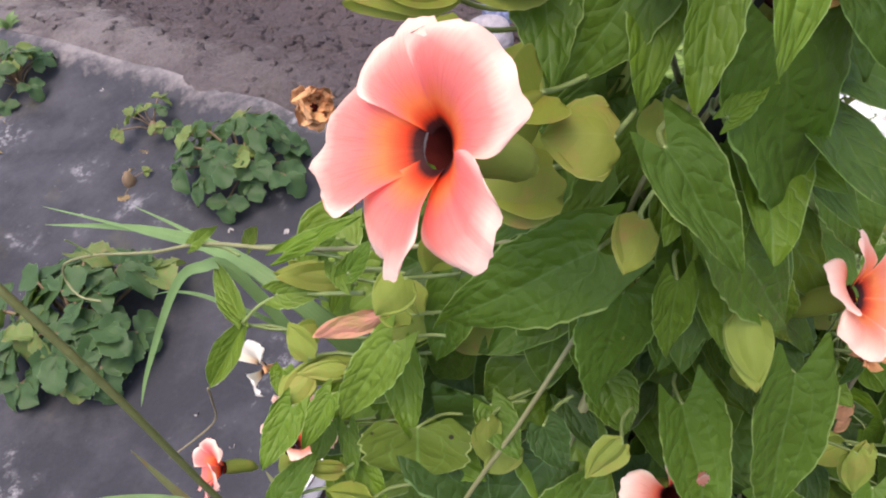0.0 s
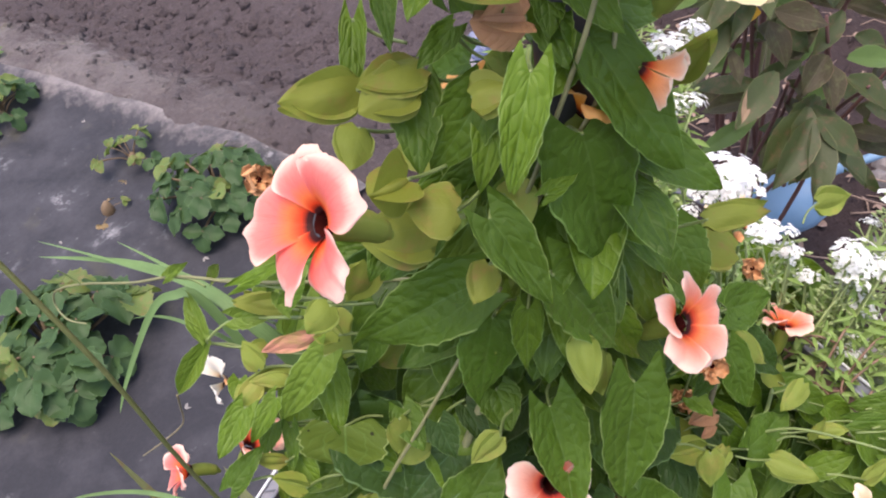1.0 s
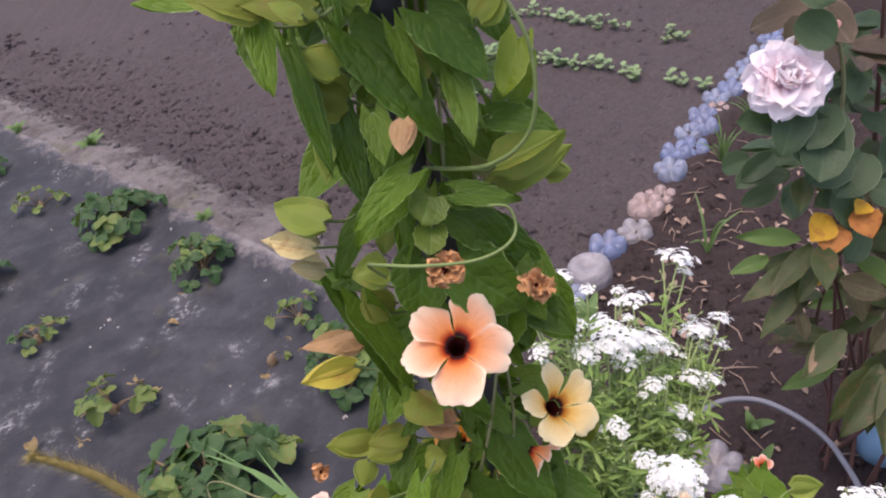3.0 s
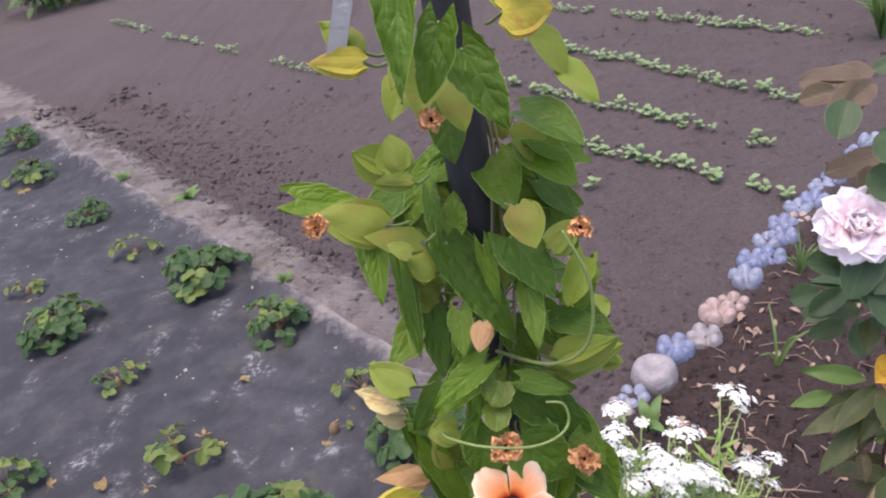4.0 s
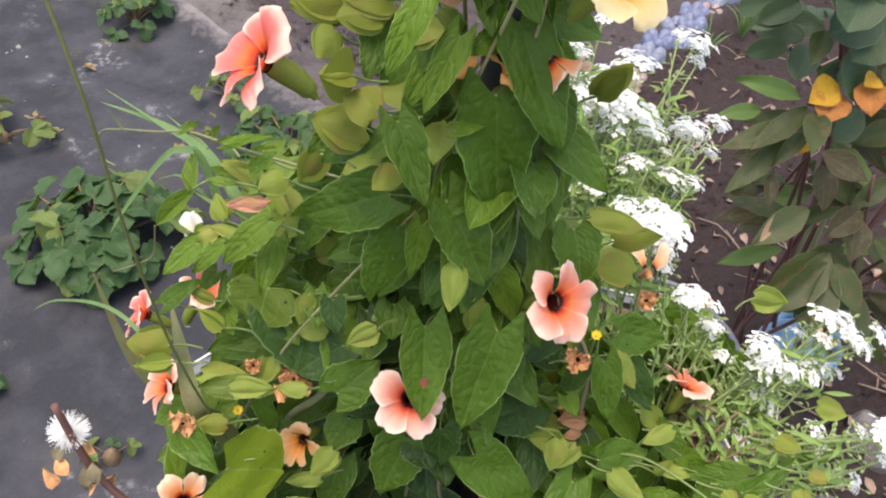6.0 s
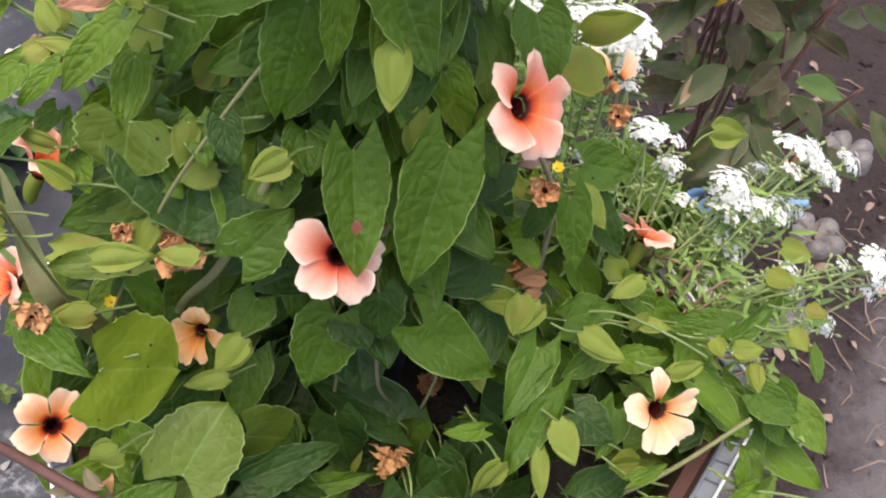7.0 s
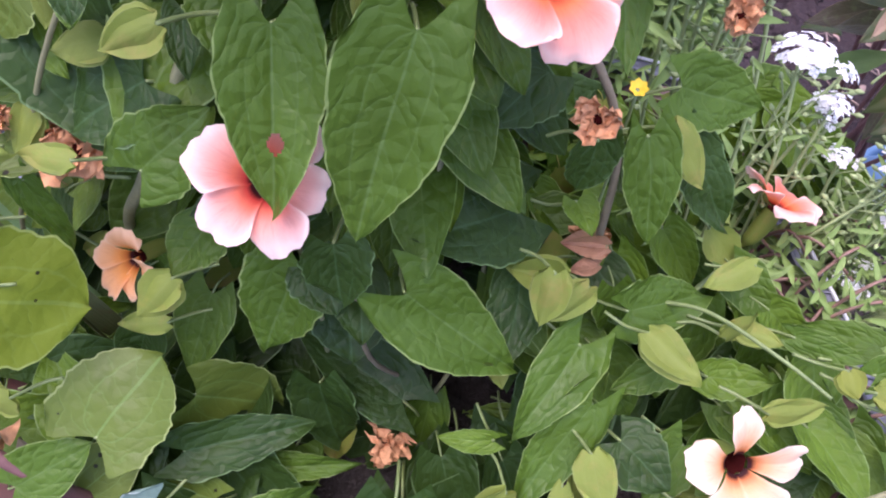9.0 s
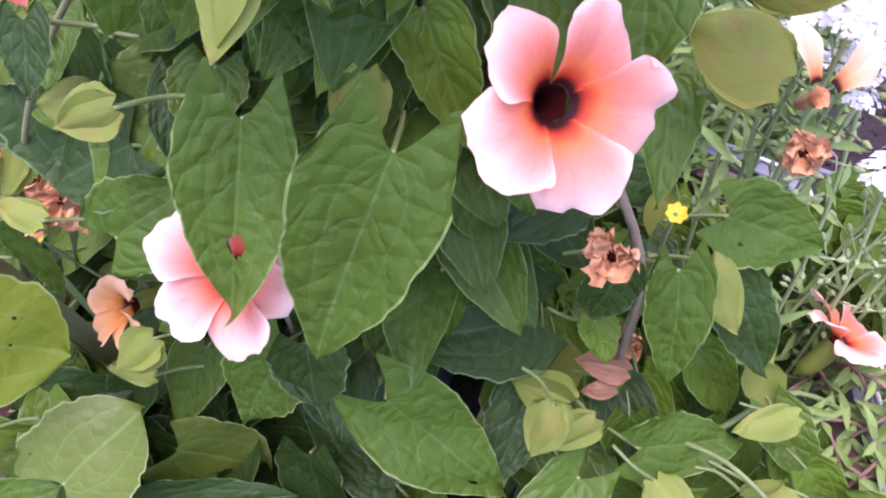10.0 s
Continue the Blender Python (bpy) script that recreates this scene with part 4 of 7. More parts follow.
leaf((0.039, 0.007, 0.779), (0.005, -0.017, 0.793), 0.033, "dark")
leaf((0.065, -0.047, 0.748), (0.042, -0.072, 0.720), 0.020, "mid")
leaf((0.105, -0.106, 0.731), (0.069, -0.099, 0.716), 0.024, "mid")
leaf((0.034, -0.095, 0.710), (0.010, -0.067, 0.689), 0.017, "green")
leaf((-0.056, -0.082, 0.696), (-0.026, -0.060, 0.693), 0.021, "mid")
leaf((-0.011, -0.099, 0.677), (-0.011, -0.067, 0.681), 0.024, "mid")
leaf((-0.077, -0.051, 0.700), (-0.030, -0.038, 0.698), 0.022, "dark")
leaf((-0.031, -0.020, 0.695), (-0.025, -0.036, 0.662), 0.029, "dark")
leaf((-0.100, -0.056, 0.725), (-0.080, -0.030, 0.739), 0.039, "olive")
leaf((-0.074, -0.033, 0.710), (-0.049, -0.024, 0.681), 0.035, "olive", hole=(.40, .62, .14, .07))
leaf((-0.120, -0.043, 0.794), (-0.096, -0.026, 0.764), 0.045, "lime")
leaf((0.077, -0.019, 0.760), (0.109, -0.006, 0.751), 0.022, "mid")
leaf((0.084, 0.025, 0.819), (0.113, 0.029, 0.806), 0.024, "mid")
leaf((0.072, 0.005, 0.819), (0.079, -0.012, 0.787), 0.018, "mid")
leaf((0.089, 0.016, 0.804), (0.111, 0.007, 0.770), 0.020, "dark")
leaf((0.060, 0.037, 0.852), (0.062, 0.008, 0.838), 0.016, "mid")
leaf((0.056, -0.002, 0.824), (0.054, -0.005, 0.803), 0.017, "dark")
leaf((0.042, 0.017, 0.830), (0.026, 0.001, 0.826), 0.021, "dark")
leaf((0.042, -0.006, 0.758), (0.038, -0.034, 0.745), 0.022, "dark")
leaf((-0.025, -0.014, 0.775), (-0.017, -0.029, 0.769), 0.023, "dark")
leaf((0.075, -0.056, 0.740), (0.091, -0.070, 0.735), 0.023, "dark")
leaf((0.163, -0.025, 0.752), (0.142, -0.013, 0.746), 0.013, "mid")
leaf((0.171, -0.026, 0.742), (0.200, -0.012, 0.749), 0.015, "mid")
leaf((0.147, -0.102, 0.732), (0.124, -0.112, 0.726), 0.013, "green")
leaf((0.145, -0.098, 0.731), (0.146, -0.086, 0.744), 0.009, "green")
leaf((-0.076, 0.011, 0.867), (-0.074, -0.006, 0.860), 0.013, "mid")
leaf((-0.052, 0.008, 0.856), (-0.049, -0.009, 0.849), 0.011, "dark")
leaf((-0.023, -0.012, 0.854), (-0.013, -0.007, 0.861), 0.013, "mid")
leaf((-0.047, 0.023, 1.105), (-0.032, 0.022, 1.026), 0.011, "deep")
leaf((-0.036, 0.006, 1.107), (-0.029, 0.011, 1.051), 0.017, "green")
leaf((-0.038, 0.020, 1.110), (-0.060, 0.030, 1.110), 0.010, "deep")
leaf((-0.026, 0.006, 1.148), (-0.043, -0.001, 1.129), 0.011, "mid")
leaf((-0.006, -0.007, 1.166), (-0.027, -0.028, 1.161), 0.016, "green")
leaf((-0.008, -0.013, 1.136), (-0.016, -0.020, 1.115), 0.023, "mid")
leaf((0.004, -0.019, 1.134), (0.024, -0.023, 1.109), 0.025, "mid")
leaf((0.021, 0.005, 1.130), (0.037, -0.003, 1.108), 0.012, "deep")
leaf((0.005, -0.012, 1.153), (0.025, -0.007, 1.126), 0.021, "deep")
leaf((-0.010, 0.004, 1.154), (-0.014, -0.018, 1.135), 0.009, "green")
leaf((-0.011, -0.003, 1.065), (0.001, -0.002, 1.029), 0.014, "mid")
leaf((-0.012, 0.006, 1.216), (0.010, -0.020, 1.183), 0.019, "deep")
leaf((0.013, -0.002, 1.219), (0.027, -0.018, 1.201), 0.020, "deep")
leaf((-0.023, 0.008, 1.183), (-0.022, -0.011, 1.163), 0.014, "deep")
leaf((-0.031, 0.007, 1.212), (-0.029, -0.019, 1.181), 0.010, "mid")
leaf((-0.010, -0.004, 1.185), (-0.015, -0.019, 1.171), 0.009, "green")
leaf((0.034, 0.008, 1.174), (0.048, -0.002, 1.166), 0.014, "mid")
leaf((0.005, -0.010, 1.158), (0.030, -0.016, 1.154), 0.011, "mid")
leaf((-0.037, -0.008, 1.231), (-0.038, -0.023, 1.216), 0.013, "green2")
leaf((0.002, -0.000, 1.216), (0.005, -0.016, 1.199), 0.007, "green")
leaf((0.014, -0.000, 1.202), (0.022, -0.018, 1.183), 0.009, "green2")
leaf((-0.014, 0.006, 1.238), (-0.014, -0.010, 1.222), 0.007, "deep")
leaf((-0.007, 0.000, 1.226), (-0.005, 0.004, 1.239), 0.010, "green2")
leaf((0.034, 0.006, 1.180), (0.046, 0.011, 1.193), 0.013, "green2")
leaf((-0.042, 0.044, 1.036), (-0.048, 0.021, 1.020), 0.009, "mid")
leaf((-0.030, 0.023, 1.019), (-0.043, 0.016, 1.016), 0.008, "mid")
leaf((-0.011, -0.014, 0.768), (-0.010, -0.035, 0.760), 0.020, "dark")
leaf((-0.052, -0.048, 0.676), (-0.012, -0.049, 0.683), 0.012, "mid")
leaf((0.035, -0.052, 0.725), (0.016, -0.053, 0.727), 0.009, "green")
leaf((0.041, -0.095, 0.704), (0.042, -0.117, 0.695), 0.018, "mid")
leaf((0.020, -0.107, 0.671), (0.007, -0.077, 0.693), 0.017, "mid")
leaf((0.096, -0.029, 0.747), (0.073, -0.040, 0.743), 0.016, "mid")
leaf((-0.067, -0.082, 0.692), (-0.094, -0.095, 0.687), 0.023, "mid")
leaf((-0.081, -0.077, 0.710), (-0.117, -0.102, 0.697), 0.021, "blue")
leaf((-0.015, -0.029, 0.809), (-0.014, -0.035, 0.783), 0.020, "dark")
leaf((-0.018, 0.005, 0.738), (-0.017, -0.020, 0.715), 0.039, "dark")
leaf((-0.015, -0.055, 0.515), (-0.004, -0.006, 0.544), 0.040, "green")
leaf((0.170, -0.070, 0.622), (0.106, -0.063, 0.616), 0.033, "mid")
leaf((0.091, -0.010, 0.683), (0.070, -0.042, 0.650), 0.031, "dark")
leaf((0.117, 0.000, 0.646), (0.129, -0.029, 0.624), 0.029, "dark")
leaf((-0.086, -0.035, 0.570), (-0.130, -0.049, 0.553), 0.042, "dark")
leaf((-0.066, -0.010, 0.884), (-0.065, -0.020, 0.873), 0.012, "dark")
leaf((-0.032, -0.035, 1.044), (-0.043, -0.048, 1.027), 0.010, "green")
leaf((-0.007, -0.030, 1.326), (-0.013, -0.046, 1.294), 0.014, "mid")
leaf((0.002, -0.030, 1.310), (-0.006, -0.039, 1.290), 0.013, "mid")
leaf((0.007, -0.020, 1.298), (0.018, -0.030, 1.274), 0.016, "mid")
leaf((-0.068, 0.020, 1.238), (-0.038, 0.022, 1.229), 0.015, "green")
leaf((0.044, 0.020, 0.901), (0.049, 0.002, 0.881), 0.024, "mid")
leaf((0.009, 0.020, 0.900), (0.019, 0.002, 0.881), 0.021, "dark")
leaf((-0.095, 0.020, 0.851), (-0.074, -0.011, 0.819), 0.037, "dark")
leaf((-0.064, 0.000, 0.838), (-0.087, -0.006, 0.825), 0.031, "dark")
leaf((0.249, 0.030, 0.694), (0.220, 0.025, 0.678), 0.026, "mid")
leaf((0.117, 0.010, 0.714), (0.103, -0.016, 0.686), 0.033, "mid")
leaf((0.175, -0.085, 0.692), (0.166, -0.090, 0.659), 0.023, "green")
leaf((0.173, -0.084, 0.698), (0.156, -0.080, 0.731), 0.015, "green2")
leaf((0.008, 0.000, 0.892), (0.019, -0.005, 0.864), 0.015, "green")
bract((-0.098, 0.033, 0.902), (-0.121, 0.040, 0.893), 0.008, "pinkb")
bract((-0.105, 0.057, 0.896), (-0.125, 0.064, 0.902), 0.009, "ol")
bract((-0.089, 0.031, 0.900), (-0.096, 0.045, 0.906), 0.012, "bl")
bract((-0.124, 0.043, 0.882), (-0.126, 0.051, 0.892), 0.008, "bl")
bract((-0.126, 0.039, 0.878), (-0.138, 0.033, 0.875), 0.009, "bl")
bract((-0.115, 0.037, 0.877), (-0.129, 0.039, 0.882), 0.006, "bl")
bract((-0.046, -0.012, 0.989), (-0.058, -0.008, 0.992), 0.015, "ol")
bract((-0.055, -0.002, 0.996), (-0.066, -0.005, 0.998), 0.014, "ol")
bract((-0.039, -0.011, 0.961), (-0.047, -0.021, 0.960), 0.010, "ol")
bract((-0.071, 0.023, 0.940), (-0.083, 0.025, 0.920), 0.013, "ol")
bract((-0.079, 0.005, 0.870), (-0.084, -0.001, 0.854), 0.009, "bl")
bract((-0.001, -0.009, 0.883), (-0.003, -0.015, 0.865), 0.011, "bl")
bract((0.048, -0.025, 0.791), (0.045, -0.034, 0.774), 0.012, "bl")
bract((0.080, 0.009, 0.819), (0.093, -0.001, 0.802), 0.011, "bl")
bract((0.042, 0.027, 0.970), (0.051, 0.019, 0.989), 0.012, "ol")
bract((0.067, 0.026, 0.888), (0.086, 0.018, 0.899), 0.012, "ol")
bract((-0.061, 0.032, 0.999), (-0.081, 0.038, 1.002), 0.009, "ol")
bract((-0.041, 0.022, 1.011), (-0.059, 0.018, 1.015), 0.014, "ol")
bract((-0.017, 0.012, 1.006), (-0.025, 0.012, 1.015), 0.011, "bl")
bract((-0.016, 0.006, 1.027), (-0.029, 0.006, 1.032), 0.013, "rust")
bract((-0.009, 0.023, 1.039), (-0.023, 0.023, 1.044), 0.018, "ol")
bract((-0.054, 0.027, 1.057), (-0.080, 0.025, 1.056), 0.013, "yel")
bract((-0.047, 0.023, 1.075), (-0.068, 0.014, 1.089), 0.013, "tan")
bract((-0.022, -0.009, 1.134), (-0.034, -0.013, 1.137), 0.013, "bl")
bract((-0.028, 0.005, 1.101), (-0.035, 0.010, 1.113), 0.015, "ol")
bract((-0.038, -0.008, 1.159), (-0.057, 0.008, 1.163), 0.014, "bl")
bract((-0.046, -0.002, 1.145), (-0.066, 0.011, 1.146), 0.010, "tanl")
bract((-0.046, 0.003, 1.131), (-0.057, 0.002, 1.137), 0.008, "tanl")
bract((-0.030, -0.017, 1.240), (-0.053, -0.017, 1.249), 0.016, "ol")
bract((-0.018, -0.025, 1.236), (-0.036, -0.026, 1.244), 0.011, "ol")
bract((0.017, -0.021, 1.242), (0.021, -0.033, 1.232), 0.013, "ol")
bract((0.027, -0.011, 1.217), (0.038, -0.008, 1.227), 0.012, "bl")
bract((-0.019, 0.002, 1.196), (-0.033, 0.001, 1.204), 0.016, "ol")
bract((-0.028, 0.010, 1.188), (-0.033, -0.006, 1.172), 0.009, "bl")
bract((0.023, -0.005, 1.155), (0.052, -0.003, 1.162), 0.012, "bl")
bract((-0.023, -0.029, 1.268), (-0.032, -0.029, 1.275), 0.010, "bl")
bract((-0.017, -0.019, 1.257), (-0.030, -0.023, 1.261), 0.008, "bl")
bract((0.014, 0.028, 1.247), (0.017, 0.031, 1.258), 0.010, "bl")
bract((-0.019, -0.034, 1.268), (-0.019, -0.031, 1.279), 0.011, "bl")
bract((0.078, -0.040, 0.668), (0.074, -0.060, 0.651), 0.013, "bl")
bract((0.050, -0.020, 0.666), (0.027, -0.018, 0.661), 0.012, "bm")
bract((0.117, -0.050, 0.664), (0.148, -0.054, 0.661), 0.013, "bl")
bract((-0.141, -0.050, 0.642), (-0.174, -0.039, 0.642), 0.018, "bl")
bract((-0.121, -0.050, 0.623), (-0.135, -0.035, 0.628), 0.015, "bl")
bract((-0.070, -0.020, 0.772), (-0.082, -0.029, 0.761), 0.013, "bl")
bract((-0.079, -0.020, 0.742), (-0.099, -0.019, 0.737), 0.009, "bl")
bract((-0.047, -0.020, 0.875), (-0.060, -0.023, 0.870), 0.010, "bl")
bract((-0.081, -0.020, 0.829), (-0.096, -0.018, 0.828), 0.008, "bl")
bract((-0.031, -0.030, 1.330), (-0.056, -0.027, 1.334), 0.012, "yel")
bract((-0.023, -0.025, 1.301), (-0.041, -0.022, 1.304), 0.009, "yel")
bract((-0.024, -0.020, 1.303), (-0.036, -0.012, 1.312), 0.009, "bl")
bract((0.021, -0.020, 1.307), (0.037, -0.016, 1.305), 0.017, "yel")
bract((0.024, -0.020, 1.317), (0.036, -0.016, 1.316), 0.010, "yel")
bract((-0.014, -0.020, 0.919), (-0.017, -0.033, 0.904), 0.011, "bl")
bract((-0.033, 0.000, 0.919), (-0.040, -0.008, 0.908), 0.009, "ol")
bract((0.044, 0.000, 0.928), (0.067, -0.004, 0.925), 0.010, "ol")
bract((0.099, 0.030, 0.780), (0.115, 0.014, 0.765), 0.015, "bl")
bract((0.204, 0.100, 0.763), (0.228, 0.098, 0.760), 0.018, "bl")
bract((0.134, -0.050, 0.657), (0.156, -0.054, 0.656), 0.013, "bl")
bract((0.250, -0.050, 0.541), (0.280, -0.035, 0.556), 0.022, "green2")
bract((0.233, 0.050, 0.664), (0.264, 0.044, 0.664), 0.017, "green2")
bract((0.192, 0.000, 0.683), (0.175, 0.001, 0.676), 0.015, "bl")
bract((0.251, 0.050, 0.709), (0.271, 0.045, 0.707), 0.016, "bl")
bract((-0.123, -0.050, 0.743), (-0.136, -0.050, 0.736), 0.014, "bl")
bract((-0.116, -0.020, 0.831), (-0.094, -0.021, 0.832), 0.010, "bl")
bract((-0.135, 0.000, 0.814), (-0.107, -0.004, 0.810), 0.016, "bl")
bract((-0.098, 0.000, 0.826), (-0.106, -0.007, 0.814), 0.010, "bl")


leaf((-0.052, 0.049, 1.014), (-0.062, 0.028, 0.999), 0.008, "green")
leaf((0.034, 0.037, 0.925), (0.027, 0.011, 0.905), 0.015, "mid")
leaf((0.025, 0.023, 0.897), (0.030, -0.007, 0.876), 0.021, "mid")
leaf((0.043, 0.033, 0.891), (0.053, 0.013, 0.882), 0.016, "olive")
leaf((-0.053, 0.014, 0.846), (-0.071, -0.011, 0.827), 0.035, "green")
leaf((-0.061, 0.012, 0.966), (-0.073, 0.000, 0.959), 0.010, "mid")
leaf((-0.039, 0.005, 0.864), (-0.039, -0.010, 0.856), 0.018, "mid")
leaf((-0.097, 0.036, 0.875), (-0.103, 0.014, 0.860), 0.014, "green")
leaf((-0.026, 0.039, 1.007), (-0.039, 0.034, 1.006), 0.006, "green2")
leaf((-0.028, 0.011, 1.030), (-0.021, 0.013, 1.038), 0.015, "mid")
leaf((-0.001, 0.016, 1.031), (0.009, -0.001, 1.018), 0.014, "mid")
leaf((-0.034, 0.019, 1.044), (-0.045, 0.007, 1.036), 0.011, "green")
leaf((-0.043, 0.022, 1.005), (-0.051, 0.004, 0.990), 0.015, "mid")
leaf((-0.021, 0.014, 1.004), (-0.037, -0.006, 0.986), 0.013, "green")
leaf((0.000, -0.010, 1.162), (-0.005, -0.024, 1.152), 0.007, "green2")
leaf((-0.002, -0.025, 1.157), (-0.004, -0.034, 1.153), 0.011, "olive")
leaf((0.018, -0.003, 1.092), (0.013, -0.016, 1.084), 0.015, "green")
leaf((0.031, -0.005, 1.116), (0.022, -0.017, 1.108), 0.011, "green2")
leaf((0.016, -0.010, 1.200), (0.017, -0.027, 1.184), 0.010, "green2")
leaf((0.014, 0.003, 1.210), (0.019, -0.016, 1.191), 0.013, "green")
leaf((0.040, 0.002, 1.202), (0.030, -0.011, 1.190), 0.011, "lime")
leaf((0.026, -0.004, 1.180), (0.042, -0.011, 1.178), 0.013, "mid")
leaf((-0.011, -0.009, 1.194), (-0.011, -0.023, 1.182), 0.010, "green2")
leaf((-0.022, 0.005, 1.191), (-0.021, -0.016, 1.169), 0.011, "deep")
leaf((-0.005, -0.022, 1.177), (-0.026, -0.033, 1.169), 0.011, "green")
leaf((0.000, -0.021, 1.166), (-0.005, -0.029, 1.162), 0.013, "olive")
leaf((0.009, -0.020, 1.165), (0.027, -0.027, 1.162), 0.009, "mid")
leaf((-0.034, -0.015, 1.236), (-0.035, -0.033, 1.218), 0.009, "green")
leaf((-0.031, 0.001, 1.219), (-0.027, -0.027, 1.188), 0.007, "mid")
bract((0.079, 0.023, 0.868), (0.059, 0.029, 0.876), 0.019, "ol")
bract((-0.088, 0.026, 0.924), (-0.098, 0.019, 0.922), 0.012, "bl")
bract((-0.112, 0.041, 0.873), (-0.135, 0.042, 0.875), 0.010, "bl")
bract((-0.120, 0.053, 0.878), (-0.128, 0.054, 0.882), 0.010, "bl")
bract((-0.032, 0.010, 1.045), (-0.019, -0.001, 1.039), 0.016, "ol")
bract((-0.033, 0.003, 1.011), (-0.023, 0.000, 1.014), 0.013, "ol")
bract((-0.059, 0.024, 1.009), (-0.080, 0.022, 1.014), 0.014, "ol")
bract((-0.045, 0.018, 1.010), (-0.061, 0.013, 1.011), 0.015, "ol")
bract((-0.062, 0.018, 1.001), (-0.068, 0.009, 0.996), 0.012, "bl")
bract((-0.051, 0.006, 0.967), (-0.071, 0.005, 0.973), 0.020, "ol")
bract((0.005, 0.005, 1.208), (0.009, -0.006, 1.200), 0.011, "bl")
bract((-0.018, 0.000, 1.208), (-0.028, 0.001, 1.216), 0.013, "bl")
bract((0.024, -0.013, 1.167), (0.048, -0.013, 1.174), 0.011, "bl")
bract((-0.020, -0.036, 1.239), (-0.027, -0.037, 1.244), 0.007, "bl")
bract((0.043, 0.005, 1.148), (0.051, 0.001, 1.149), 0.008, "bl")
bract((-0.002, -0.020, 1.195), (-0.005, -0.029, 1.189), 0.008, "tan")
bract((0.018, -0.008, 1.196), (0.013, -0.016, 1.191), 0.007, "pinkb")

leaf((-0.117, 0.053, 0.921), (-0.094, 0.045, 0.933), 0.006, "green")
leaf((-0.102, 0.039, 0.919), (-0.092, 0.040, 0.927), 0.007, "mid")
leaf((-0.122, 0.031, 0.853), (-0.126, 0.015, 0.845), 0.008, "mid")
leaf((-0.124, 0.024, 0.842), (-0.119, 0.009, 0.835), 0.012, "green")
leaf((-0.127, 0.063, 0.893), (-0.112, 0.055, 0.895), 0.010, "green2")
leaf((-0.128, 0.035, 0.853), (-0.136, 0.025, 0.849), 0.010, "mid")
leaf((-0.136, 0.055, 0.864), (-0.140, 0.047, 0.862), 0.009, "green")
leaf((-0.105, 0.053, 0.909), (-0.104, 0.042, 0.905), 0.007, "green2")
leaf((-0.102, 0.058, 0.913), (-0.109, 0.053, 0.913), 0.007, "mid")
leaf((-0.105, -0.005, 0.812), (-0.136, -0.009, 0.816), 0.013, "olive")
leaf((-0.106, -0.009, 0.806), (-0.100, -0.015, 0.777), 0.011, "mid")
leaf((-0.145, -0.021, 0.799), (-0.122, -0.048, 0.799), 0.017, "mid")
leaf((-0.063, 0.001, 0.771), (-0.074, -0.013, 0.762), 0.021, "mid")
leaf((-0.151, 0.016, 0.850), (-0.134, 0.021, 0.863), 0.011, "mid")
leaf((-0.097, 0.018, 0.848), (-0.086, 0.000, 0.838), 0.017, "green")
leaf((-0.007, 0.017, 1.020), (-0.007, 0.001, 1.012), 0.013, "mid")
leaf((-0.001, 0.011, 1.007), (-0.015, 0.002, 1.003), 0.011, "green")
leaf((-0.005, 0.018, 1.025), (-0.009, 0.006, 1.019), 0.010, "mid")
bract((-0.128, 0.018, 0.850), (-0.140, 0.021, 0.856), 0.007, "ol")
bract((-0.124, 0.009, 0.840), (-0.135, 0.014, 0.848), 0.007, "bl")
bract((-0.116, 0.065, 0.894), (-0.119, 0.068, 0.901), 0.005, "bl")
bract((-0.114, 0.045, 0.867), (-0.131, 0.048, 0.872), 0.009, "ol")
bract((-0.131, 0.046, 0.868), (-0.139, 0.039, 0.866), 0.011, "bl")
bract((-0.098, 0.000, 0.797), (-0.107, -0.002, 0.803), 0.009, "bl")
bract((-0.123, -0.020, 0.799), (-0.139, -0.021, 0.801), 0.010, "ol")
bract((-0.072, 0.004, 0.848), (-0.085, 0.000, 0.848), 0.011, "bl")
bract((-0.151, 0.006, 0.830), (-0.171, 0.005, 0.832), 0.019, "ol")
bract((-0.150, 0.000, 0.825), (-0.168, -0.002, 0.825), 0.009, "bl")
bract((-0.104, 0.005, 0.821), (-0.108, -0.004, 0.817), 0.010, "ol")

leaf((0.131, -0.026, 0.759), (0.150, -0.037, 0.764), 0.010, "mid")
leaf((0.092, -0.090, 0.737), (0.110, -0.087, 0.740), 0.008, "green")
leaf((0.151, -0.041, 0.764), (0.169, -0.036, 0.777), 0.012, "mid")
leaf((0.183, -0.054, 0.770), (0.182, -0.068, 0.764), 0.010, "mid")
leaf((0.097, -0.055, 0.735), (0.082, -0.075, 0.727), 0.019, "mid")
leaf((0.057, 0.005, 0.787), (0.061, -0.007, 0.785), 0.012, "green")
leaf((0.105, -0.035, 0.746), (0.124, -0.040, 0.753), 0.014, "green")
bract((0.061, -0.020, 0.776), (0.049, -0.028, 0.766), 0.011, "bl")
bract((0.054, -0.014, 0.771), (0.035, -0.010, 0.769), 0.012, "bl")
bract((0.081, -0.030, 0.766), (0.095, -0.047, 0.766), 0.013, "bl")
bract((0.064, -0.063, 0.746), (0.069, -0.080, 0.735), 0.013, "bl")
bract((0.039, -0.070, 0.725), (0.027, -0.077, 0.703), 0.011, "bl")
bract((0.057, -0.069, 0.731), (0.055, -0.087, 0.716), 0.008, "bl")
bract((0.115, -0.055, 0.764), (0.137, -0.052, 0.761), 0.009, "bl")
bract((0.098, -0.083, 0.736), (0.086, -0.081, 0.730), 0.011, "ol")
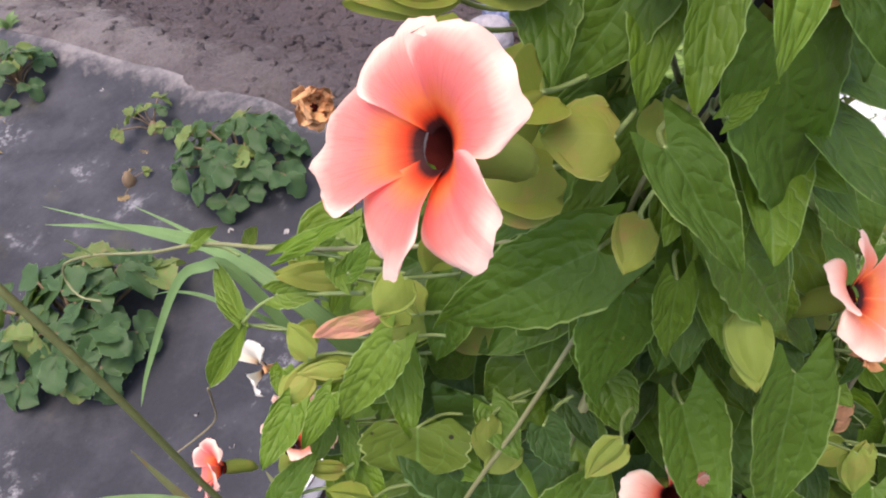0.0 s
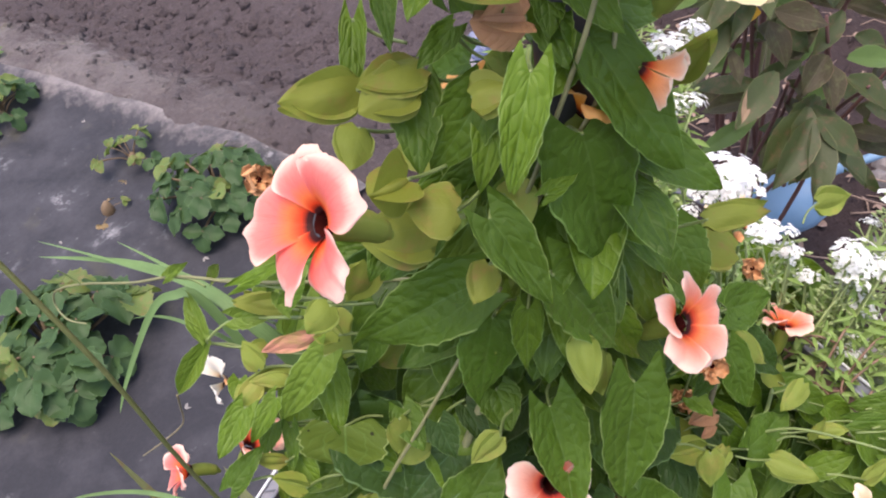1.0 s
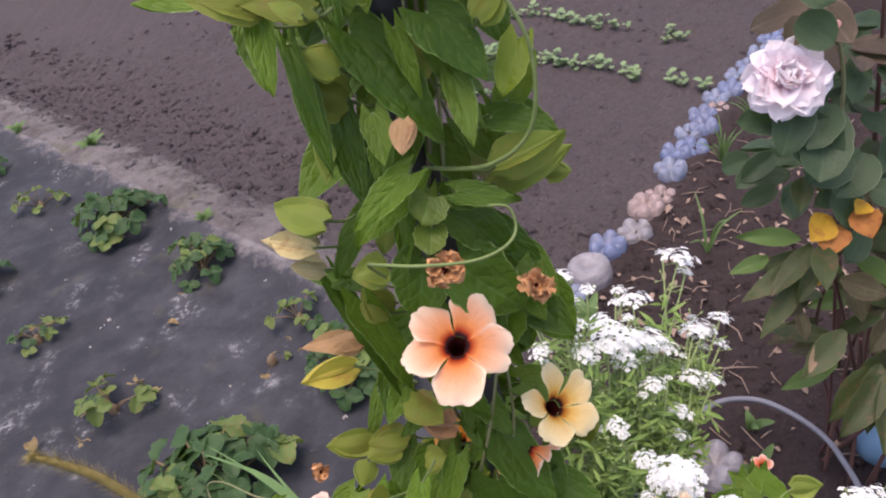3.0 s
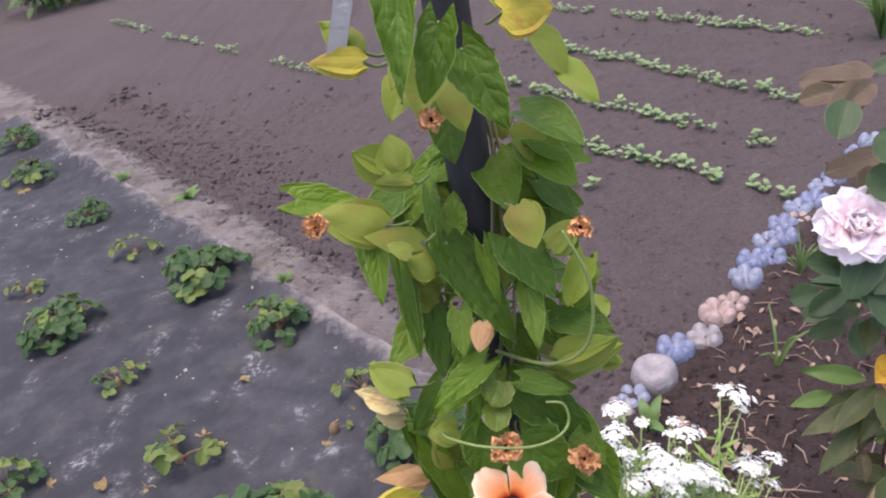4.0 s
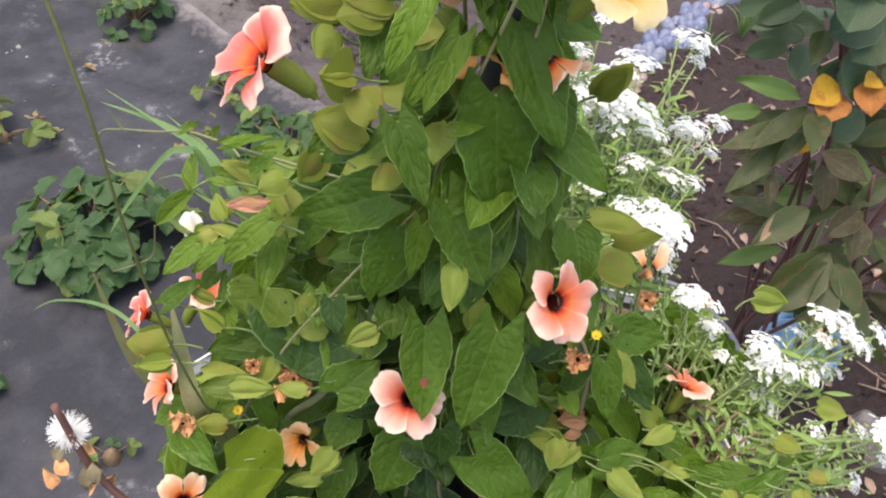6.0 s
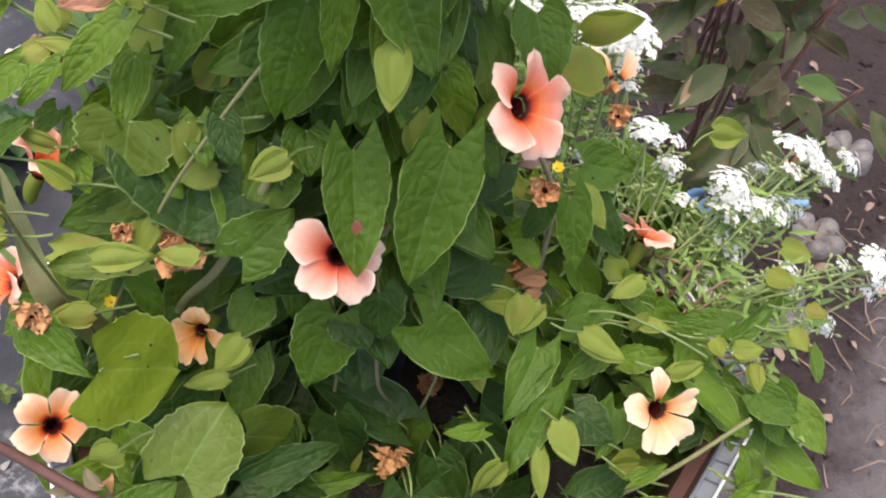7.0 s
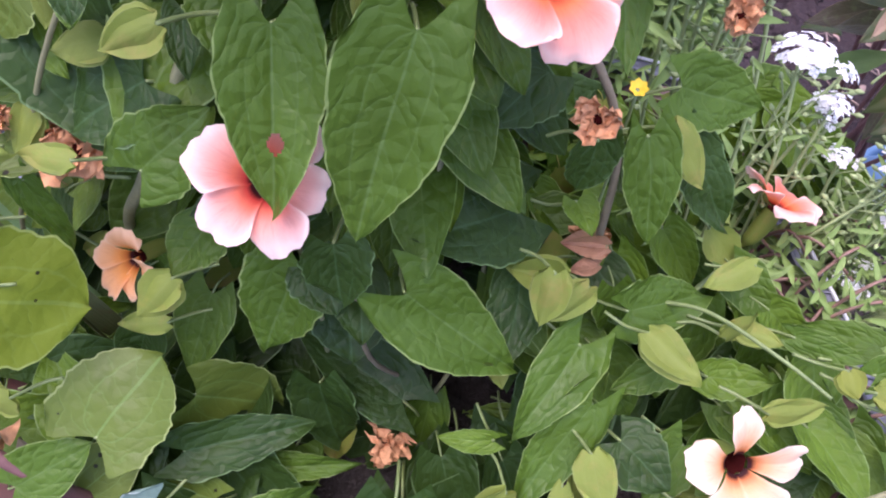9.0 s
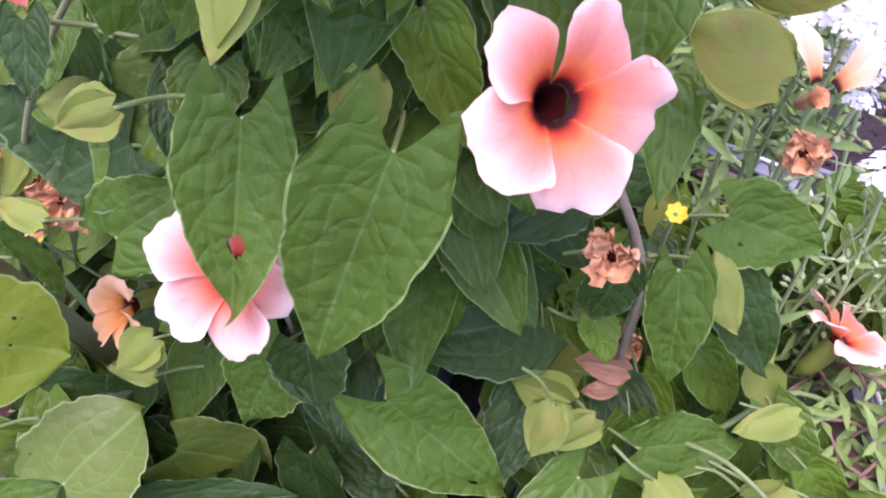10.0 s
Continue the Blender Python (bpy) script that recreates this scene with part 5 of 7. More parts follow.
bract((0.124, 0.002, 0.758), (0.105, -0.007, 0.757), 0.010, "bl")
bract((0.113, -0.023, 0.758), (0.126, -0.030, 0.761), 0.008, "bl")
bract((0.143, -0.040, 0.764), (0.145, -0.048, 0.761), 0.009, "ol")
bract((0.070, 0.001, 0.768), (0.054, -0.000, 0.771), 0.008, "rust")
bract((0.068, -0.003, 0.763), (0.057, -0.007, 0.764), 0.007, "rust")
bract((0.168, -0.023, 0.788), (0.178, -0.031, 0.790), 0.011, "ol")
bract((0.176, -0.046, 0.775), (0.179, -0.057, 0.773), 0.010, "ol")
bract((0.183, -0.039, 0.782), (0.189, -0.046, 0.783), 0.008, "ol")
bract((0.150, -0.047, 0.764), (0.161, -0.051, 0.770), 0.010, "bl")
bract((0.158, -0.054, 0.762), (0.156, -0.067, 0.758), 0.008, "ol")
bract((0.109, -0.026, 0.757), (0.117, -0.023, 0.767), 0.009, "bl")
vine_stem([(0.085, -0.010, 0.752), (0.102, -0.019, 0.762), (0.120, -0.038, 0.768), (0.134, -0.050, 0.766)], 0.0008, 0.0006, PETIOLE)

# flowers
flower((-0.0794, -0.0271, 1.0162), (-0.75, -0.23, 0.61), "pink", 0.0188, cup=0.33, spread=80, petals=((41, 0.90), (122, 1.12), (193, 0.98), (256, 1.02), (332, 1.03)))
flower((-0.0037, -0.0375, 1.1144), (0.07, -0.45, 0.89), "peach", 0.0202, cup=0.18, spread=72, petals=((30, 0.96), (90, 0.98), (165, 1.08), (240, 0.96), (314, 1.02)))
flower((0.0283, -0.0043, 1.0336), (0.51, -0.47, 0.72), "yellow", 0.0188, cup=0.40, spread=64, petals=((42, 0.95), (114, 1.0), (191, 1.0), (259, 1.06), (330, 1.0)))
flower((0.0327, -0.0081, 0.8824), (0.55, -0.56, 0.62), "salmon", 0.0196, cup=0.36, spread=80, petals=((25, 0.96), (98, 1.02), (171, 1.01), (245, 1.04), (318, 0.98)))
flower((-0.0303, -0.0242, 0.8285), (0.02, -0.62, 0.78), "rosy", 0.0192, cup=0.36, spread=72, petals=((60, 1.06), (130, 1.0), (197, 0.98), (265, 0.85), (331, 1.08)))
flower((-0.0872, -0.0037, 0.7586), (-0.43, -0.79, 0.45), "orange", 0.0142, cup=0.50, spread=62, petals=((5, 1.05), (95, 0.95), (158, 1.12), (203, 0.96), (289, 1.05)))
flower((0.1031, -0.069, 0.7605), (0.22, -0.62, 0.75), "cream", 0.0188, cup=0.34, spread=58, petals=((66, 1.05), (142, 1.02), (200, 0.96), (265, 1.0), (354, 1.02)))
flower((0.152, 0.050, 0.727), (0.38, 0.42, 0.80), "salmon", 0.0185, 40, cup=0.34, spread=74)
flower((-0.168, 0.032, 0.756), (-0.72, -0.30, 0.62), "salmon", 0.0172, 10, cup=0.42, spread=74)
flower((-0.200, 0.102, 0.736), (-0.80, -0.1, 0.6), "pink", 0.0165, 20, cup=0.5, spread=74)
flower((-0.155, 0.067, 0.789), (0.55, 0.1, 0.8), "salmon", 0.0165, 0, cup=0.9, spread=70)
flower((-0.159, -0.018, 0.713), (0.25, -0.5, 0.8), "peach", 0.0175, 20, cup=0.35, spread=66)
flower((0.003, 0.012, 0.984), (0.5, -0.1, 0.85), "amber", 0.0165, 10, cup=0.5)
flower((-0.017, 0.040, 0.970), (-0.4, -0.2, 0.85), "amber", 0.0165, 10, cup=0.6)
flower((0.015, 0.0035, 1.002), (0.4, -0.3, -0.4), "peach", 0.011, 0, cup=0.7, gone=(2,))
flower((0.096, 0.041, 0.849), (0.3, -0.4, 0.75), "cream", 0.0215, 0, spread=46, gone=(1, 2, 3))
flower((-0.150, 0.085, 0.826), (-0.8, -0.2, 0.5), "white", 0.0155, 0, cup=0.5, spread=50, gone=(2, 3))
flower((0.246, 0.078, 0.752), (0.3, -0.4, 0.7), "peach", 0.010, 0, cup=0.6, gone=(0, 3))
vine_stem([(0.10, 0.09, 0.66), (0.15, 0.13, 0.705), (0.20, 0.18, 0.665), (0.245, 0.225, 0.605), (0.25, 0.235, 0.595)], 0.0012, 0.0008, PETIOLE)
flower((0.250, 0.235, 0.597), (-0.2, -0.3, 0.9), "salmon", 0.0105, 0, cup=0.7)
leaf((0.235, 0.210, 0.615), (0.262, 0.190, 0.590), 0.026, "green")
leaf((0.215, 0.195, 0.650), (0.200, 0.165, 0.630), 0.026, "green")
leaf((0.240, 0.225, 0.610), (0.225, 0.200, 0.580), 0.024, "mid")
leaf((0.190, 0.170, 0.680), (0.215, 0.150, 0.660), 0.024, "green2")

# withered flowers and buds
for at, size in (((-0.001, -0.042, 1.152), 0.0088), ((0.029, -0.021, 1.119), 0.0082), ((-0.047, -0.040, 1.256), 0.0062), ((0.0525, -0.008, 0.839), 0.0085), ((-0.004, -0.034, 0.665), 0.0115), ((-0.0888, -0.0039, 0.8141), 0.0125), ((-0.1420, -0.0219, 0.8036), 0.0095), ((-0.109, 0.0, 0.822), 0.006), ((-0.094, 0.041, 0.976), 0.0075), ((0.092, 0.024, 0.847), 0.0075), ((0.035, -0.04, 1.241), 0.0052), ((-0.005, -0.035, 1.283), 0.0055), ((0.073, 0.03, 0.734), 0.010), ((0.03, 0.02, 0.645), 0.011)):
    crumpled(at, size * 0.62)

# ---- strawberry bed ----
BERRY_LEAF = [
    leaf_material("strawberry_leaf", (0.040, 0.082, 0.030), (0.09, 0.16, 0.07), (0.11, 0.19, 0.09), rough=0.5, relief=0.3, veins=5.0, amount=0.15),
    leaf_material("strawberry_leaf_pale", (0.105, 0.155, 0.042), (0.17, 0.23, 0.08), (0.20, 0.25, 0.10), rough=0.5, relief=0.22, veins=5.0, amount=0.15, blotch=(0.20, 0.14, 0.06)),
    leaf_material("strawberry_leaf_dry", (0.26, 0.19, 0.095), (0.22, 0.13, 0.07), (0.30, 0.22, 0.11), rough=0.8, relief=0.5, veins=7.0, blotch=(0.17, 0.08, 0.05)),
]
BERRY_STALK = plain_material("strawberry_stalk", (0.15, 0.10, 0.055), 0.7, scale=90)


def trefoil_mesh(mat, f, r):
    """One strawberry leaf: a stalk from the origin that leans along +y, with three toothed leaflets. f: 0 inner and tall, 1 outer and low."""
    reach, lift = 0.15 + 0.62 * f, 0.62 - 0.30 * f * f
    top = Vector((0, reach, lift))
    chunks = [(*tube_data(curve_points([(0, 0, 0), (0, 0.35 * reach, 0.66 * lift), tuple(top)], 5), 0.016, 5), 1)]
    for ang in (-78, 0, 78):
        size = r.uniform(0.24, 0.34)
        b = blade_data(size, size * r.uniform(0.78, 0.92), "round", rows=14, cols=6, fold=r.uniform(0.08, 0.4), droop=r.uniform(0.05, 0.35), teeth=0.11, wave=0.05, r=r)
        m = Matrix.Translation(top) @ pose(0, 0, 0, -4 - 26 * f + r.uniform(-16, 16), r.uniform(-18, 18), 0) @ pose(0, 0, 0, 0, 0, ang + r.uniform(-10, 10)) @ pose(0, 0, 0, r.uniform(-20, 14), r.uniform(-14, 14), 0)
        chunks.append(([m @ v for v in b[0]], b[1], b[2], 0))
    V, Fc, U, I = join_data(chunks)
    return mesh_from("leaf", V, Fc, [mat, BERRY_STALK], U, mat_index=I)


TREFOIL = [[trefoil_mesh(m, k / 7, random.Random(40 + 9 * i + k)) for k in range(8)] for i, m in enumerate(BERRY_LEAF)]


def strawberry(x, y, spread, count, pale, dry, label, seed):
    """spread: the plant's width; pale and dry: shares of such leaves."""
    r = random.Random(seed)
    t = thing("strawberry_plant", (x, y, ground_height(x, y, 0.35) + 0.008), label, "strawberry plant", "strawberry plants on the fabric")
    crown = tube_data([(0, 0, -0.02), (0, 0, 0.015), (0.004, 0, 0.03)], [0.016, 0.013, 0.004], 7)
    part("crown", mesh_from("crown", *crown[:2], BERRY_STALK, crown[2]), t)
    count = max(3, int(count * 1.2))
    for k in range(count):
        kind = 2 if r.random() < dry else 1 if r.random() < pale else 0
        f = ((k + 0.5) / count) ** 0.8
        s = spread * 0.5 * r.uniform(0.9, 1.15)
        variant = min(7, int(8 * (f if kind < 2 else 1.0)))
        m = pose(0, 0, -0.06 * spread if kind == 2 else 0, 0, 0, k * 137.5 + r.uniform(-22, 22))
        part("leaf", TREFOIL[kind][variant], t, m @ Matrix.Diagonal((s, s, s * r.uniform(0.75, 1.25) * (0.5 if kind == 2 else 1), 1)))


strawberry(-0.60, 0.86, 0.35, 34, 0.10, 0.0, "large leafy dark green strawberry plant on weed fabric", 1)
strawberry(-0.26, 1.12, 0.30, 22, 0.12, 0.0, "blue-green strawberry plant on weed fabric", 2)
strawberry(-0.43, 1.36, 0.17, 8, 0.75, 0.15, "small pale yellow-green strawberry plant", 3)
strawberry(-0.50, 1.23, 0.11, 3, 0.3, 0.7, "withering strawberry plant with tan leaves", 4)
strawberry(-0.73, 1.70, 0.25, 20, 0.12, 0.12, "bushy dark green strawberry plant with dry lower leaves", 5)
strawberry(-1.06, 2.08, 0.33, 22, 0.15, 0.05, "wide dark green strawberry plant by the sand strip", 6)
strawberry(-1.51, 1.88, 0.29, 22, 0.15, 0.05, "dark green strawberry plant on weed fabric", 7)
strawberry(-1.19, 1.55, 0.17, 10, 0.45, 0.25, "small ragged strawberry plant with yellowing leaves", 8)
strawberry(-0.90, 1.20, 0.25, 10, 0.6, 0.35, "open pale green strawberry plant with few leaves", 9)
strawberry(-1.76, 2.76, 0.22, 14, 0.15, 0.0, "small dark green strawberry plant", 10)
strawberry(-1.41, 2.35, 0.20, 7, 0.8, 0.1, "low pale green strawberry plant", 11)
strawberry(-2.27, 3.31, 0.28, 14, 0.2, 0.1, "dark green strawberry plant farther up the bed", 12)
strawberry(-2.62, 3.88, 0.28, 14, 0.2, 0.1, "dark green strawberry plant at the bed's far end", 13)
strawberry(-1.78, 2.20, 0.16, 7, 0.7, 0.25, "small yellowing strawberry plant", 14)
strawberry(-1.33, 1.15, 0.22, 14, 0.2, 0.1, "dark green strawberry plant on weed fabric", 15)
strawberry(-0.76, 0.50, 0.20, 10, 0.35, 0.0, "young green strawberry plant with long-stalked leaves", 16)
strawberry(-0.93, 0.77, 0.15, 6, 0.4, 0.5, "small brown and yellow strawberry plant", 17)
strawberry(-0.47, 0.41, 0.10, 4, 0.5, 0.0, "seedling strawberry plant with a few rounded leaves", 18)
strawberry(-2.05, 1.55, 0.28, 16, 0.2, 0.1, "dark green strawberry plant on weed fabric", 19)
strawberry(-2.2, 2.4, 0.26, 14, 0.2, 0.1, "dark green strawberry plant on weed fabric", 20)

# ---- seedling rows ----
SPROUT = leaf_material("seedling_leaf", (0.190, 0.270, 0.130), (0.26, 0.34, 0.18), (0.28, 0.36, 0.20), relief=0.2)


def seedling_mesh(seed):
    r = random.Random(seed)
    chunks = []
    for k in range(r.randint(4, 6)):
        s = r.uniform(0.018, 0.030)
        b = blade_data(s, s * 0.8, "round", rows=4, cols=4, fold=0.1, droop=0.2, r=r)
        m = pose(r.uniform(-0.02, 0.02), r.uniform(-0.02, 0.02), r.uniform(0.015, 0.035), 0, 0, r.uniform(0, 360)) @ pose(0, 0, 0, r.uniform(0, 30), 0, 0)
        chunks.append(([m @ v for v in b[0]], b[1], b[2], 0))
        c = m.translation
        chunks.append((*tube_data([(c.x * 0.3, c.y * 0.3, -0.01), tuple(c)], 0.0012, 4), 0))
    return join_data(chunks)


SEEDLING = [seedling_mesh(90 + k) for k in range(6)]


SEED_CHUNKS = []


def seedling_row(a, b, count, seed, gap=0.25):
    r = random.Random(seed)
    a, b = Vector(a), Vector(b)
    for k in range(count):
        f = (k + r.uniform(-0.4, 0.4)) / count
        if noise.noise((f * 7 + seed * 3.7, seed, 0)) < -gap:
            continue
        p = a.lerp(b, f) + Vector((r.gauss(0, 0.016), r.gauss(0, 0.016)))
        s = r.uniform(0.65, 1.15)
        m = pose(p.x, p.y, ground_height(p.x, p.y), 0, 0, r.uniform(0, 360)) @ Matrix.Diagonal((s, s, s, 1))
        V, Fc, U, I = r.choice(SEEDLING)
        SEED_CHUNKS.append(([m @ v for v in V], Fc, U, 0))


seedling_row((0.22, 2.86), (0.93, 2.02), 46, 1)
seedling_row((0.05, 3.63), (1.02, 2.40), 60, 2)
seedling_row((0.30, 4.10), (1.30, 2.74), 64, 3)
seedling_row((0.20, 5.05), (1.62, 3.48), 72, 4)
seedling_row((0.50, 5.6), (2.0, 3.95), 60, 5)
seedling_row((-3.2, 6.9), (-0.9, 4.2), 70, 6, 0.1)
seedling_row((0.10, 2.48), (0.40, 2.30), 8, 7)
V, Fc, U, I = join_data(SEED_CHUNKS)
tagged(new("seedlings", mesh_from("seedlings", V, Fc, SPROUT, U)), "rows of tiny pale green seedlings in bare soil", "seedlings", kind="stuff")

# ---- bottle edging ----
def bottle_material(name, base, rough=0.55):
    m, nt, b = node_mat(name)
    geo = nt.nodes.new("ShaderNodeNewGeometry")
    a = noise_fac(nt, 38, 4, 0.6, geo.outputs["Position"])
    d = noise_fac(nt, 9, 4, 0.6, geo.outputs["Position"])
    col = mix(nt, a, tuple(c * 0.4 for c in base), tuple(min(1, c * 1.5) for c in base))
    col = mix(nt, math_node(nt, "MULTIPLY", d, 0.6), col, (0.20, 0.17, 0.15))
    nt.links.new(col, b.inputs["Base Color"])
    b.inputs["Roughness"].default_value = rough
    b.inputs["Coat Weight"].default_value = 0.12
    b.inputs["Coat Roughness"].default_value = 0.12
    nt.links.new(bump(nt, math_node(nt, "ADD", a, d), 0.8, 0.012), b.inputs["Normal"])
    return m


BOTTLE = {
    "blue": bottle_material("blue_bottle_plastic", (0.092, 0.142, 0.29)),
    "clear": bottle_material("clear_bottle_plastic", (0.22, 0.21, 0.24)),
    "pink": bottle_material("pinkish_bottle_plastic", (0.30, 0.21, 0.20)),
    "sky": bottle_material("light_blue_bottle_plastic", (0.150, 0.195, 0.31)),
    "dull": bottle_material("dusty_clear_bottle_plastic", (0.10, 0.09, 0.09)),
}


def bottle_mesh(kind, lobes=5):
    """A bottle pushed neck down into the soil: ribbed wall and a base with five feet."""
    prof = [(0.040, -0.06), (0.043, 0.0), (0.041, 0.012), (0.045, 0.022), (0.045, 0.05), (0.045, 0.072), (0.040, 0.090), (0.030, 0.098), (0.017, 0.091), (0.006, 0.080), (0.0, 0.079)]
    n = 40
    V, Fc = [], []
    for i, (rad, z) in enumerate(prof):
        top = max(0, i - 4) / 4
        for k in range(n):
            w = 2 * math.pi * k / n
            wav = abs(math.cos(lobes * w / 2)) ** 0.6 * 2 - 1.2 if lobes else 0.0
            rr = rad * (1 + (0.17 * wav if lobes else 0.0) * min(1, top) + 0.03 * math.sin(3 * w + i))
            V.append(Vector((rr * math.cos(w), rr * math.sin(w), z + ((0.011 * wav if 5 <= i <= 8 else 0) if lobes else 0.012 * top))))
    for i in range(len(prof) - 1):
        for k in range(n):
            Fc.append((i * n + k, i * n + (k + 1) % n, (i + 1) * n + (k + 1) % n, (i + 1) * n + k))
    return mesh_from("bottle", V, Fc, BOTTLE[kind])


BOTTLE_MESH = {k: bottle_mesh(k) for k in BOTTLE}
BOTTLE_MESH["round"] = bottle_mesh("clear", 0)
WORD = {"blue": "blue", "clear": "clear greyish", "pink": "pinkish", "sky": "pale blue", "dull": "dusty clear", "round": "clear round-based"}


def bottle(x, y, kind, size=1.0, lean=0.0, where="edging the bed", sink=0.070):
    ob = new("plastic_bottle", BOTTLE_MESH[kind])
    ob.matrix_basis = pose(x, y, ground_height(x, y) - sink, lean, rng.uniform(-6, 6), rng.uniform(0, 360)) @ Matrix.Diagonal((size * 1.12, size * 1.12, size, 1))
    tagged(ob, WORD[kind] + " plastic bottle stuck neck down in soil " + where, "bottle", "bottles edging the bed")


for x, y, kind, size in ((0.205, 1.175, "clear", 0.85), (0.255, 1.215, "sky", 0.8), (0.318, 1.285, "round", 1.15), (0.388, 1.368, "blue", 0.98), (0.478, 1.405, "clear", 0.92), (0.528, 1.487, "pink", 1.02), (0.592, 1.548, "pink", 0.85), (0.652, 1.625, "sky", 0.92), (0.700, 1.700, "blue", 0.9), (0.755, 1.722, "blue", 0.9), (0.768, 1.800, "sky", 0.85), (0.825, 1.805, "blue", 0.9), (0.850, 1.885, "blue", 0.9), (0.905, 1.905, "pink", 0.75), (0.925, 1.965, "sky", 0.88), (0.985, 1.995, "blue", 0.9), (1.045, 2.075, "sky", 0.85), (1.10, 2.13, "blue", 0.85), (1.17, 2.20, "sky", 0.85), (1.245, 2.27, "blue", 0.9), (1.32, 2.34, "sky", 0.9)):
    bottle(x, y, kind, size, rng.uniform(-6, 6))
for x, y in ((0.505, 0.165), (0.625, 0.300), (0.78, 0.445), (0.94, 0.60), (1.11, 0.79)):
    bottle(x, y, "dull", 1.1, rng.uniform(-8, 8), "beside the path", 0.085)
bottle(0.365, 0.645, "clear", 1.0, 0, "beside the planter")

# ---- sweet alyssum in the planter ----
FLORET = plain_material("white_floret", (0.97, 0.965, 0.95), 0.6, spread=0.02, scale=300, relief=0.1)
see_through(FLORET.node_tree, FLORET.node_tree.nodes["Principled BSDF"], (0.98, 0.98, 0.96), 0.5)
ALY_STEM = plain_material("alyssum_stem", (0.24, 0.31, 0.12), 0.65, scale=150)
ALY_LEAF = leaf_material("alyssum_leaf", (0.18, 0.28, 0.075), (0.28, 0.36, 0.15), (0.2, 0.28, 0.1), relief=0.2)


def floret_head(radius, seed):
    """A dome of small four-petalled florets."""
    r = random.Random(seed)
    V, Fc = [], []
    n = 34
    for k in range(n):
        f = (k + 0.5) / n
        el = math.acos(1 - 0.95 * f)
        az = k * 2.39996
        d = Vector((math.sin(el) * math.cos(az), math.sin(el) * math.sin(az), math.cos(el) * 0.8))
        c = d * radius * r.uniform(0.65, 1.25)
        z = (d + Vector((r.uniform(-0.3, 0.3), r.uniform(-0.3, 0.3), 0.9))).normalized()
        x = z.orthogonal().normalized()
        y = z.cross(x)
        s = radius * r.uniform(0.21, 0.29)
        tw = r.uniform(0, 1.5)
        for q in range(4):
            w = tw + q * math.pi / 2
            u = x * math.cos(w) + y * math.sin(w)
            t = z.cross(u)
            o = len(V)
            V += [c, c + u * s * 0.6 + t * s * 0.50 + z * s * 0.12, c + u * s * 1.05 + z * s * 0.02, c + u * s * 0.6 - t * s * 0.50 + z * s * 0.12]
            Fc.append((o, o + 1, o + 2, o + 3))
    return mesh_from("flower_head", V, Fc, FLORET, smooth=False)


def spike_mesh(points, seed):
    """A flower stalk with small seed pods on thin stalks."""
    r = random.Random(seed)
    pts = curve_points(points, 5)
    chunks = [(*tube_data(pts, 0.0008, 5), 0)]
    n = len(pts)
    for k in range(n // 2, n - 1):
        for _ in range(2):
            p = pts[k].lerp(pts[k + 1], r.random())
            w = r.uniform(0, 6.28)
            e = p + Vector((math.cos(w) * 0.008, math.sin(w) * 0.008, 0.003))
            chunks.append((*tube_data([tuple(p), tuple(e)], 0.0004, 3), 0))
            chunks.append((*tube_data([tuple(e), tuple(e + (e - p) * 0.2), tuple(e + (e - p) * 0.45)], [0.0004, 0.0012, 0.0004], 5), 0))
    V, Fc, U, I = join_data(chunks)
    return mesh_from("stalk", V, Fc, ALY_STEM, U)


